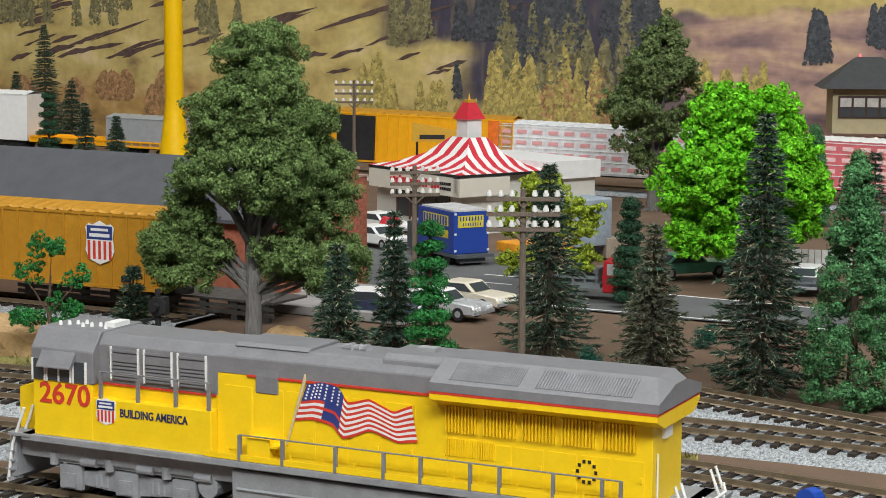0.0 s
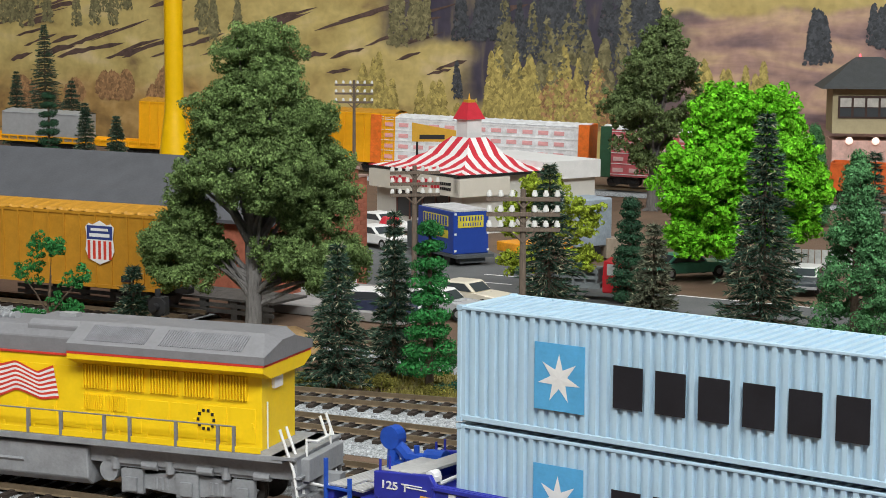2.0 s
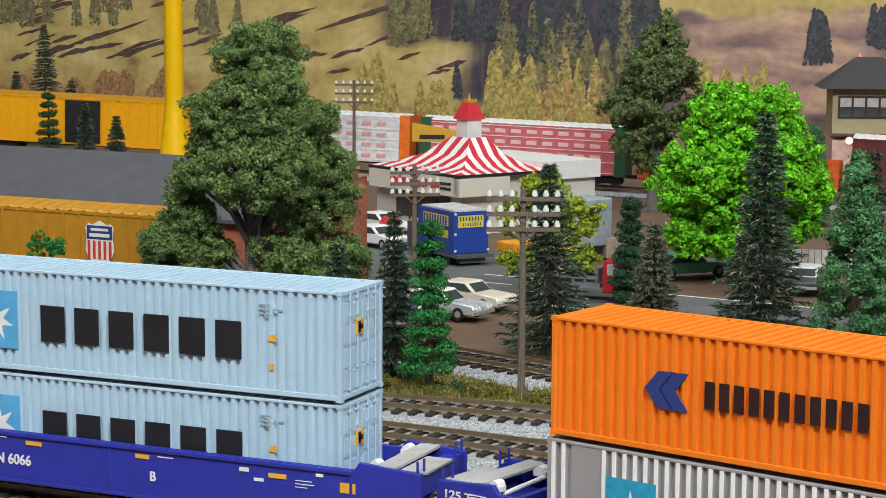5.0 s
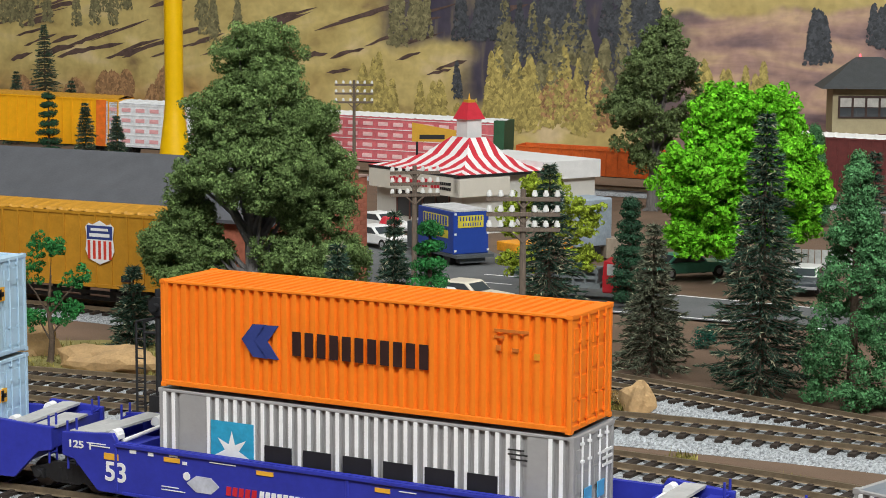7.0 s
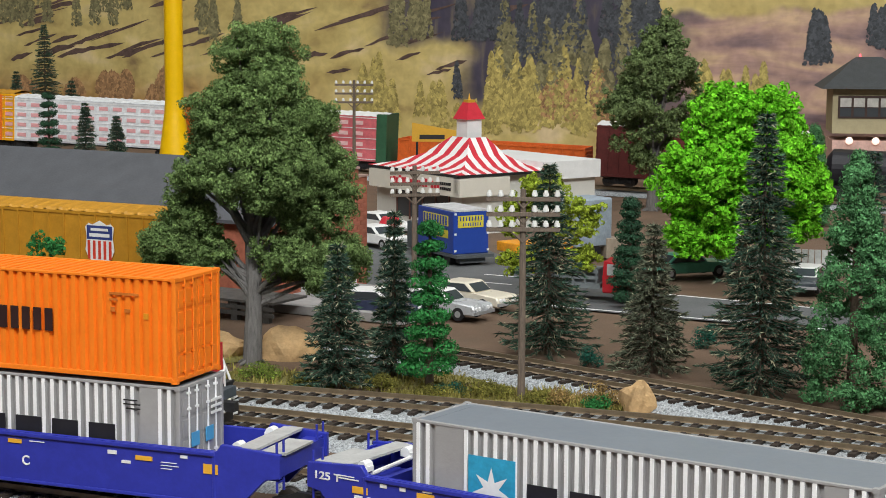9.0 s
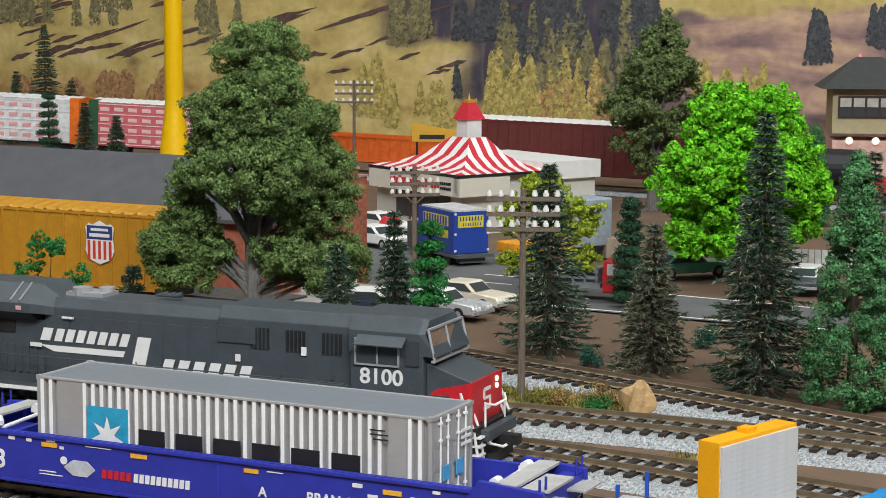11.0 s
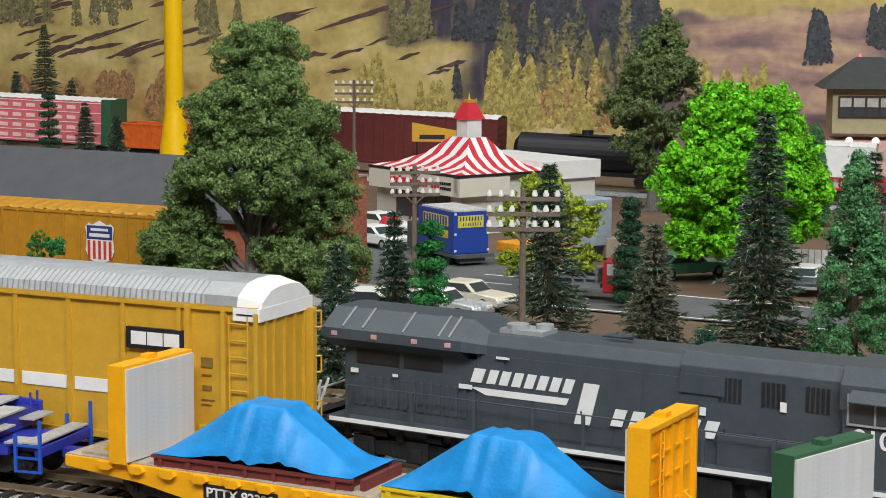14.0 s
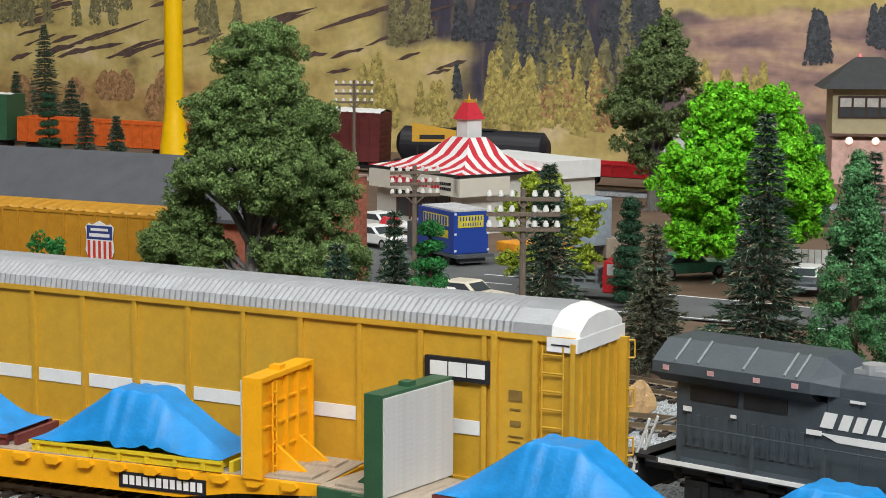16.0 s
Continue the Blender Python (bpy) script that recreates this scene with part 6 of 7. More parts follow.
for i in range(17):
    y = 3.2 + i * 0.36
    if i in (8, 13):
        continue
    bx(bm, -0.29, -0.25, WY - y - 0.28 + 0.2, WY - y + 0.2, 2.65, 2.65 + rnd.choice((0.42, 0.5, 0.6)))
part("sign_red_blocks", bm, stripe_red, fas)
bm = B()
for i in range(6):
    bx(bm, -0.29, -0.25, 0.8 + i * 0.22, 0.95 + i * 0.22, 2.95, 3.15)
    bx(bm, -0.29, -0.25, 0.8 + i * 0.22, 0.95 + i * 0.22, 2.6, 2.8)
part("sign_dark_blocks", bm, dark, fas)
bm = B()
bx(bm, 0.55, 0.62, 2.0, 8.5, 0.2, 2.2)
part("window_front", bm, window_dark, t)
bm = B()
for y in (2.0, 3.6, 5.2, 6.8, 8.4):
    bx(bm, 0.5, 0.6, y, y + 0.14, 0, 2.3)
part("window_frame", bm, mat("frame_brown", (0.12, 0.05, 0.04), 0.6), t)
# flared striped roof, built strip by strip
cx, cy = 3.9, WY / 2
hx, hy = 4.05, WY / 2 + 0.15
prof = [(1.0, 3.75), (0.72, 4.05), (0.44, 4.75), (0.19, 6.0)]
bm_a, bm_b = B(), B()
n = 17
levels = []
for (k0, z0), (k1, z1) in zip(prof, prof[1:]):
    levels += [(k0 + (k1 - k0) * q / 6, z0 + (z1 - z0) * q / 6) for q in range(6)]
levels.append(prof[-1])
for side in range(4):
    for i in range(n):
        e0, e1 = -1 + 2 * i / n, -1 + 2 * (i + 1) / n
        b = bm_a if i % 2 == 0 else bm_b
        for (k0, z0), (k1, z1) in zip(levels, levels[1:]):
            q = []
            for k, z, e in ((k0, z0, e0), (k0, z0, e1), (k1, z1, e1), (k1, z1, e0)):
                e = max(-k, min(k, e))
                p = [(e * hx, -k * hy), (k * hx, e * hy), (-e * hx, k * hy), (-k * hx, -e * hy)][side]
                q.append((cx + p[0] + 0.7 * (1 - k), cy + p[1] - 0.8 * (1 - k), z))
            if (Vector(q[0]) - Vector(q[1])).length < 1e-4:
                continue
            if (Vector(q[2]) - Vector(q[3])).length < 1e-4:
                q = q[:3]
            b.faces.new([b.verts.new(p) for p in q])
part("roof_red_stripes", bm_a, stripe_red, t, "red roof stripes")
part("roof_white_stripes", bm_b, white_paint, t, "white roof stripes")
cx, cy = cx + 0.57, cy - 0.65
bm = B()
bx(bm, cx - 0.65, cx + 0.65, cy - 0.65, cy + 0.65, 5.7, 7.3)
part("cupola", bm, white_paint, t)
bm = B()
v = [bm.verts.new(p) for p in ((cx - 0.85, cy - 0.85, 7.3), (cx + 0.85, cy - 0.85, 7.3), (cx + 0.85, cy + 0.85, 7.3), (cx - 0.85, cy + 0.85, 7.3))]
w = [bm.verts.new(p) for p in ((cx - 0.35, cy - 0.35, 8.5), (cx + 0.35, cy - 0.35, 8.5), (cx + 0.35, cy + 0.35, 8.5), (cx - 0.35, cy + 0.35, 8.5))]
for i in range(4):
    bm.faces.new((v[i], v[(i + 1) % 4], w[(i + 1) % 4], w[i]))
bm.faces.new(w), bm.faces.new(v[::-1])
part("cupola_cap", bm, stripe_red, t)
bm = B()
bx(bm, cx - 0.3, cx + 0.3, cy - 0.3, cy + 0.3, 8.5, 8.7)
cyl(bm, (cx, cy, 8.65), (cx, cy, 9.15), 0.12, 0.02, 8)
part("finial", bm, gold, t)

# orange bar-shaped sign behind the restaurant
t = thing("roadside_sign", "orange roadside sign panel on posts", "sign", P(-0.9, 150, -0.6, 0, 0, -5))
bm = B()
prism_y(bm, [(-1.6, 5.4), (-1.6, 6.9), (1.9, 6.3), (1.9, 5.4)], -0.1, 0.1)
part("sign_panel", bm, gold, t)
bm = B()
bx(bm, -1.0, 1.0, -0.12, -0.1, 5.6, 5.95)
part("sign_blocks", bm, dark, t)
bm = B()
for x in (-1.2, 1.2):
    cyl(bm, (x, 0, 0), (x, 0, 5.5), 0.1, 0.1, 6)
part("sign_post", bm, dark, t)

# ---------------------------------------------------------------- street, cars, trucks
def strip(name, pts, z, material, label, category):
    bm = B()
    v = [bm.verts.new((x, y, z)) for x, y in pts]
    bm.faces.new(v)
    solo(name, bm, material, label, category, kind="structure")


strip("road", [(-14, 127), (-5.5, 107), (9, 99.0), (30, 88), (60, 72), (60, 79), (30, 95), (12, 106), (6, 114), (2, 128)], -0.53, asphalt, "grey asphalt street and car park", "road")
strip("parking_lot", [(-6, 101), (-2, 97.5), (2, 99.2), (-4.5, 106)], -0.50, asphalt, "grey asphalt parking strip", "road")
bm = B()
for (x0, y0), (x1, y1) in (((-5.2, 107.1), (9, 99.4)), ((9, 99.4), (30, 88.4)), ((12.4, 105.5), (30, 94.6)), ((2.5, 113), (5.0, 111.6)), ((6.5, 110.5), (9, 109.2)), ((0, 111), (4, 108.8))):
    d = Vector((x1 - x0, y1 - y0)).normalized() * 0.12
    v = [bm.verts.new(p) for p in ((x0 - d.y, y0 + d.x, -0.51), (x1 - d.y, y1 + d.x, -0.51), (x1 + d.y, y1 - d.x, -0.51), (x0 + d.y, y0 - d.x, -0.51))]
    bm.faces.new(v)
solo("road_lines", bm, white_paint, "worn white painted road lines", "road marking", kind="structure")


def sedan(label, paint, m, top_paint=None):
    """A finned saloon car of the sixties in parts."""
    t = thing("car", label, "car", m @ Matrix.Scale(0.88, 4))
    bm = B()
    prism_y(bm, [(-3.0, 0.35), (3.0, 0.35), (3.05, 0.75), (2.9, 0.98), (1.3, 1.05), (-1.5, 1.05), (-2.95, 0.95), (-3.05, 0.7)], -1.05, 1.05)
    body = part("body", bm, paint, t, bevel=0.09)
    bm = B()
    prof = [(-2.0, 1.05), (-1.35, 1.62), (0.45, 1.66), (1.2, 1.05)]
    prism_y(bm, prof, -0.88, 0.88)
    part("cabin", bm, top_paint or paint, t, bevel=0.08)
    bm = B()
    prism_y(bm, [(-1.75, 1.1), (-1.28, 1.52), (0.38, 1.55), (0.92, 1.1)], -0.895, 0.895)
    part("side_window", bm, window_dark, t)
    bm = B()
    for x0, x1, z0, z1 in ((1.13, 0.55, 1.12, 1.56), (-1.9, -1.43, 1.14, 1.55)):
        sgn = 0.03 if x0 > 0 else -0.03
        v = [bm.verts.new(p) for p in ((x0 + sgn, -0.75, z0), (x0 + sgn, 0.75, z0), (x1 + sgn, 0.7, z1), (x1 + sgn, -0.7, z1))]
        bm.faces.new(v)
    part("windscreen", bm, window_dark, t)
    for x in (-3.1, 3.0):
        bm = B()
        bx(bm, x, x + 0.12, -1.05, 1.05, 0.42, 0.6)
        part("bumper", bm, galv, t)
    bm = B()
    for y in (-0.75, -0.45, 0.45, 0.75):
        cyl(bm, (3.0, y, 0.75), (3.08, y, 0.75), 0.12, 0.12, 10)
    part("headlamp", bm, silver_rib, t)
    for x in (-1.9, 1.9):
        for y in (-0.95, 0.95):
            bm = B()
            cyl(bm, (x, y - 0.12, 0.4), (x, y + 0.12, 0.4), 0.4, 0.4, 16)
            wh = part("wheel", bm, dark, t)
            bm = B()
            cyl(bm, (x, y - 0.14, 0.4), (x, y + 0.14, 0.4), 0.2, 0.2, 12)
            part("hubcap", bm, galv, wh)
    return t


car_cream = mat("car_cream", (0.72, 0.66, 0.55), 0.3, vary=0.04)
car_silver = mat("car_silver", (0.55, 0.57, 0.60), 0.28, 0.2, vary=0.04)
sedan("cream saloon car parked by the street", car_cream, P(1.35, 100.6, -0.52, 0, 0, -38))
sedan("silver saloon car parked by the street", car_silver, P(-0.1, 97.6, -0.52, 0, 0, -34), white_paint)
sedan("dark blue saloon car parked behind pines", mat("car_dark_blue", (0.04, 0.05, 0.1), 0.3), P(-3.5, 97.5, -0.52, 0, 0, -20), white_paint)
sedan("white saloon car beside the restaurant", white_paint, P(-4.4, 126, -0.52, 0, 0, -50))
sedan("white saloon car near the brick wall", white_paint, P(-4.4, 134, -0.52, 0, 0, -50))
sedan("mint green saloon car by the bright tree", mat("car_mint", (0.12, 0.42, 0.30), 0.35), P(14.6, 112.5, -0.5, 0, 0, 25))
sedan("dark saloon car behind the cypress", mat("car_charcoal", (0.05, 0.06, 0.07), 0.3), P(20.9, 107.5, -0.5, 0, 0, 70), white_paint)

t = thing("delivery_truck", "blue delivery truck with yellow lettered panels", "truck", P(1.75, 117.0, -0.55, 0, 0, -62))
truck_blue = mat("truck_blue", (0.02, 0.06, 0.33), 0.35, vary=0.05)
bm = B()
bx(bm, -4.8, 0, -1.25, 1.25, 0.75, 3.4)
box = part("cargo_box", bm, truck_blue, t, bevel=0.05)
bm = B()
bx(bm, -4.4, 0.0, -1.2, 1.2, 3.4, 3.5)
part("cargo_roof", bm, mat("truck_roof_grey", (0.55, 0.56, 0.58), 0.5), t)
bm = B()
bx(bm, 0.0, 0.03, -0.95, 0.85, 2.4, 3.15)
bx(bm, -4.0, -0.7, -1.28, -1.25, 2.45, 3.1)
bx(bm, -3.8, -0.7, -1.28, -1.25, 1.7, 2.2)
pn = part("lettered_panel", bm, mat("panel_blue_yellow", (0.62, 0.52, 0.05), 0.5), box, "yellow lettered panel")
bm = B()
for i in range(8):
    bx(bm, 0.025, 0.05, -0.82 + i * 0.21, -0.75 + i * 0.21, 2.82, 3.08)
    bx(bm, 0.025, 0.05, -0.6 + i * 0.17, -0.54 + i * 0.17, 2.5, 2.7)
for i in range(9):
    bx(bm, -3.9 + i * 0.36, -3.72 + i * 0.36, -1.30, -1.27, 2.5, 3.05)
part("panel_blocks", bm, truck_blue, pn)
bm = B()
for y in (-1.2, 1.1):
    for z in (0.9, 1.95, 3.2):
        bx(bm, 0.0, 0.05, y, y + 0.14, z, z + 0.13)
part("rear_lights", bm, white_paint, t)
bm = B()
bx(bm, -4.8, 0.55, -1.3, 1.3, 0.55, 0.75)
bx(bm, -0.3, 0.2, -0.9, 0.9, 0.2, 0.55)
bx(bm, -6.6, -4.5, -1.1, 1.1, 0.5, 2.2)
part("chassis", bm, mat("chassis_grey", (0.08, 0.09, 0.1), 0.6), t)
for x in (-5.4, -1.0):
    for y in (-1.0, 1.0):
        bm = B()
        cyl(bm, (x, y - 0.2, 0.45), (x, y + 0.2, 0.45), 0.45, 0.45, 16)
        part("wheel", bm, dark, t)

t = thing("stake_truck", "red cab truck with grey flatbed and load", "truck", P(9.0, 103.4, -0.53, 0, 0, -18))
bm = B()
prism_y(bm, [(0, 0.5), (1.9, 0.5), (2.1, 0.8), (2.0, 1.35), (1.2, 1.5), (0.9, 2.25), (0.05, 2.3), (0, 1.4)], -0.95, 0.95)
cb = part("cab", bm, sp_red, t, bevel=0.06)
bm = B()
prism_y(bm, [(0.25, 1.5), (1.05, 1.5), (0.82, 2.1), (0.25, 2.12)], -0.97, 0.97)
part("cab_window", bm, mat("cab_glass_pale", (0.6, 0.6, 0.6), 0.15), cb)
bm = B()
bx(bm, -3.6, -0.1, -1.1, 1.1, 0.75, 1.0)
for i in range(6):
    bx(bm, -3.6 + i * 0.65, -3.5 + i * 0.65, -1.12, -1.0, 1.0, 1.9)
for z in (1.25, 1.6):
    bx(bm, -3.6, -0.2, -1.12, -1.05, z, z + 0.2)
bx(bm, -3.4, -0.3, -0.9, 0.9, 1.0, 1.75)
part("stake_bed", bm, mat("bed_grey", (0.16, 0.18, 0.19), 0.6), t)
for x in (1.2, -2.6):
    for y in (-0.95, 0.95):
        bm = B()
        cyl(bm, (x, y - 0.15, 0.42), (x, y + 0.15, 0.42), 0.42, 0.42, 16)
        part("wheel", bm, dark, t)

t = thing("orange_truck", "orange flatbed truck with a grey box body", "truck", P(7.2, 119.5, -0.5, 0, 0, 35))
bm = B()
bx(bm, -4.0, 0.6, -1.0, 1.0, 0.8, 1.4)
part("chassis", bm, mat("truck_orange", (0.8, 0.33, 0.02), 0.4), t, bevel=0.05)
bm = B()
bx(bm, 0.7, 3.6, -1.2, 1.2, 0.8, 3.9)
part("cargo_box", bm, mat("box_blue_grey", (0.32, 0.38, 0.45), 0.5), t, bevel=0.1)
for x in (-2.6, 2.2):
    for y in (-1.0, 1.0):
        bm = B()
        cyl(bm, (x, y - 0.18, 0.5), (x, y + 0.18, 0.5), 0.5, 0.5, 16)
        part("wheel", bm, dark, t)
t = thing("fence", "white board fence beyond the bright green tree", "fence", P(19.5, 116, -0.6, 0, 0, -8))
bm = B()
for i in range(22):
    bx(bm, -3 + i * 0.4, -2.66 + i * 0.4, -0.04, 0.04, 0, 1.35)
part("slats", bm, mat("fence_white", (0.6, 0.62, 0.62), 0.6), t)
t = thing("crate", "pale wooden crate by the street", "crate", P(10.9, 121.0, -0.5, 0, 0, 20))
bm = B()
bx(bm, -0.7, 0.7, -0.6, 0.6, 0, 1.3)
part("crate_body", bm, wood_deck, t, bevel=0.05)
t = thing("umbrella_table", "white table with red top beside the restaurant", "table", P(-3.6, 128.5, -0.5))
bm = B()
bx(bm, -0.55, 0.55, -0.55, 0.55, 0, 1.2)
part("base", bm, white_paint, t)
bm = B()
cyl(bm, (0, 0, 1.2), (0, 0, 1.7), 0.8, 0.55, 12)
part("top", bm, stripe_red, t)

# ---------------------------------------------------------------- interlocking tower
t = thing("signal_tower", "tan signal tower with dark hipped roof and lit ground floor", "signal tower", P(39.1, 176, -0.92, 0, 0, -6) @ Matrix.Scale(1.08, 4))
# Lower wall colour takes in the pink glow of the lit arches.
bm = B()
bx(bm, -3.0, 3.4, -2.5, 3.0, -1.0, 4.0)
part("lower_wall", bm, mat("tower_brick_pink_lit", (0.62, 0.40, 0.35), 0.8), t)
bm = B()
bx(bm, -3.05, 3.45, -2.55, 3.05, 4.6, 8.4)
uw = part("upper_wall", bm, tower_tan, t)
bm = B()
bx(bm, -2.6, 2.0, -2.62, -2.55, 5.9, 7.8)
part("window_frame", bm, mat("frame_dark_brown", (0.05, 0.025, 0.02), 0.6), uw)
bm = B()
for i in range(4):
    x = -2.42 + i * 1.12
    bx(bm, x, x + 0.92, -2.66, -2.62, 6.85, 7.6)
part("upper_pane", bm, mat("pane_pale", (0.55, 0.53, 0.5), 0.2), uw)
bm = B()
for i in range(4):
    x = -2.42 + i * 1.12
    bx(bm, x, x + 0.92, -2.66, -2.62, 6.05, 6.78)
part("lower_pane", bm, window_dark, uw)
bm = B()
a = [bm.verts.new(p) for p in ((-4.1, -3.6, 8.4), (4.5, -3.6, 8.4), (4.5, 4.1, 8.4), (-4.1, 4.1, 8.4))]
b = [bm.verts.new(p) for p in ((-0.9, 0.2, 11.0), (1.3, 0.2, 11.0), (1.3, 0.5, 11.0), (-0.9, 0.5, 11.0))]
for i in range(4):
    bm.faces.new((a[i], a[(i + 1) % 4], b[(i + 1) % 4], b[i]))
bm.faces.new(b), bm.faces.new(a[::-1])
part("roof", bm, mat("tower_roof", (0.05, 0.055, 0.06), 0.75), t, "dark slate hipped roof")
bm = B()
cyl(bm, (-0.6, 0.2, 11.0), (-0.6, 0.2, 11.25), 0.1, 0.08, 8)
part("beacon", bm, mat("beacon_red", (1.0, 0.08, 0.1), 0.3, emit=3.0), t, "small red roof light")
# Emissive spheres stand in for the bright pink glow on the porch wall.
bm = B()
for x in (-1.6, 0.6, 2.6):
    bmesh.ops.create_icosphere(bm, subdivisions=2, radius=0.33, matrix=Matrix.Translation((x, -2.7, 4.0)))
part("porch_lamp", bm, mat("porch_glow", (1.0, 0.72, 0.6), 0.4, emit=1.1), t, "glowing spheres standing for the pink porch glow")
bm = B()
bx(bm, -1.0, 0.2, -2.62, -2.5, 0, 2.4)
part("door", bm, white_paint, t, "white arched doorway")

# ---------------------------------------------------------------- painted backdrop
t = thing("backdrop_mural", "photographic mural of golden meadow hills and forest", "mural")
tagged(t, kind="structure")
MUR = P(0, 206, -0.6, 0, 0, -26)


def mural_material():
    """A soft photographic print: golden meadow, rust scrub low down, a dusky forest and mauve slopes further along."""
    m = bpy.data.materials.new("mural_hills")
    m.use_nodes = True
    N, L = m.node_tree.nodes, m.node_tree.links
    b = N["Principled BSDF"]
    b.inputs["Roughness"].default_value = 0.5
    tc = N.new("ShaderNodeTexCoord")
    warp = N.new("ShaderNodeTexNoise")
    warp.inputs["Scale"].default_value, warp.inputs["Detail"].default_value = 14, 4
    L.new(tc.outputs["Object"], warp.inputs["Vector"])
    sep = N.new("ShaderNodeSeparateXYZ")
    L.new(tc.outputs["Object"], sep.inputs[0])

    def warped(axis, amount):
        q = N.new("ShaderNodeMath")
        q.operation = "MULTIPLY_ADD"
        L.new(warp.outputs["Fac"], q.inputs[0])
        q.inputs[1].default_value = amount
        L.new(sep.outputs[axis], q.inputs[2])
        return q.outputs[0]

    def zone(source, lo, hi):
        q = N.new("ShaderNodeMapRange")
        q.interpolation_type = "SMOOTHSTEP"
        q.inputs[1].default_value, q.inputs[2].default_value = lo, hi
        L.new(source, q.inputs[0])
        return q.outputs[0]

    def both(p, q):
        k = N.new("ShaderNodeMath")
        k.operation = "MULTIPLY"
        L.new(p, k.inputs[0]), L.new(q, k.inputs[1])
        return k.outputs[0]

    def tones(scale, stretch, turn, stops, detail=5):
        mp = N.new("ShaderNodeMapping")
        mp.inputs["Scale"].default_value, mp.inputs["Rotation"].default_value = stretch, (0, turn, 0)
        L.new(tc.outputs["Object"], mp.inputs[0])
        n = N.new("ShaderNodeTexNoise")
        n.inputs["Scale"].default_value, n.inputs["Detail"].default_value, n.inputs["Distortion"].default_value = scale, detail, 0.4
        L.new(mp.outputs[0], n.inputs["Vector"])
        r = N.new("ShaderNodeValToRGB")
        e = r.color_ramp.elements
        e[0].position, e[0].color = stops[0][0], (*stops[0][1], 1)
        e[1].position, e[1].color = stops[-1][0], (*stops[-1][1], 1)
        for p, c in stops[1:-1]:
            e.new(p).color = (*c, 1)
        L.new(n.outputs["Fac"], r.inputs[0])
        return r.outputs[0]

    def laid(under, over, mask):
        q = N.new("ShaderNodeMixRGB")
        L.new(mask, q.inputs[0]), L.new(under, q.inputs[1]), L.new(over, q.inputs[2])
        return q.outputs[0]

    x, z = warped("X", 0.10), warped("Z", 0.05)
    meadow = tones(12, (1, 1, 2.4), 0.35, ((0.26, (0.24, 0.16, 0.08)), (0.38, (0.50, 0.38, 0.14)), (0.55, (0.62, 0.49, 0.19)), (0.72, (0.74, 0.58, 0.34))))
    rust = tones(26, (1, 1, 1.6), 0.1, ((0.3, (0.20, 0.12, 0.05)), (0.5, (0.46, 0.28, 0.10)), (0.7, (0.60, 0.41, 0.19))))
    forest = tones(34, (2.2, 1, 0.5), 0.0, ((0.3, (0.045, 0.04, 0.07)), (0.55, (0.075, 0.065, 0.095)), (0.75, (0.20, 0.165, 0.11))))
    mauve = tones(11, (0.8, 1, 3.0), 0.3, ((0.34, (0.10, 0.075, 0.10)), (0.44, (0.26, 0.17, 0.17)), (0.54, (0.46, 0.29, 0.24)), (0.64, (0.64, 0.44, 0.28))))
    col = laid(meadow, rust, both(zone(x, -0.06, -0.20), zone(z, 0.115, 0.075)))
    col = laid(col, mauve, zone(x, 0.24, 0.33))
    col = laid(col, forest, both(both(zone(x, 0.05, 0.10), zone(x, 0.36, 0.27)), zone(z, 0.07, 0.09)))
    col = laid(col, forest, both(both(zone(x, -0.05, 0.0), zone(x, 0.14, 0.08)), zone(z, 0.135, 0.155)))
    col = laid(col, meadow, both(zone(x, 0.26, 0.30), zone(z, 0.175, 0.185)))
    grain = tones(90, (1, 1, 1), 0.0, ((0.3, (0.72, 0.71, 0.70)), (0.65, (1.0, 1.0, 1.0))), 8)
    mul = N.new("ShaderNodeMixRGB")
    mul.blend_type = "MULTIPLY"
    mul.inputs[0].default_value = 0.8
    L.new(col, mul.inputs[1]), L.new(grain, mul.inputs[2])
    L.new(mul.outputs[0], b.inputs["Base Color"])
    return m


bm = B()
bx(bm, -75, 75, 0, 1.0, 0, 42)
part("mural_sheet", bm, mural_material(), t, m=MUR)


def printed(name, spots, material, seed, kind="fir"):
    """Trees of the print as flat dabs of foliage lying within a millimetre of the sheet."""
    rs = np.random.RandomState(seed)
    quads = []
    for x, z, w, h in spots:
        k = int(60 + 75 * w * h / 4)
        f = rs.rand(k) ** 0.85
        half = w * 0.5 * ((1 - f) ** 0.75 + 0.06 if kind == "fir" else np.sin(np.pi * np.clip(0.14 + f * 0.84, 0, 0.97)) ** 0.7)
        px_ = x + half * rs.uniform(-1, 1, k)
        pz_ = z + h * f
        sx = rs.uniform(0.10, 0.24, k) * (0.6 + w * 0.3)
        sz = rs.uniform(0.10, 0.30, k) * (0.6 + w * 0.3)
        y = -0.03 - 0.07 * rs.rand(k)
        sk = rs.uniform(-0.12, 0.12, k)
        quads.append(np.stack([np.stack([px_ - sx, y, pz_ - sz * 0.3], 1), np.stack([px_ + sk, y, pz_ - sz], 1), np.stack([px_ + sx, y, pz_ - sz * 0.2], 1), np.stack([px_ - sk, y, pz_ + sz], 1)], 1).reshape(-1, 3))
    V = np.concatenate(quads) * U
    me = bpy.data.meshes.new(name)
    me.from_pydata(V.tolist(), [], np.arange(len(V)).reshape(-1, 4).tolist())
    me.materials.append(material)
    ob = new(name, me)
    ob.parent = t
    ob.matrix_basis = MUR
    tagged(ob, kind="stuff")


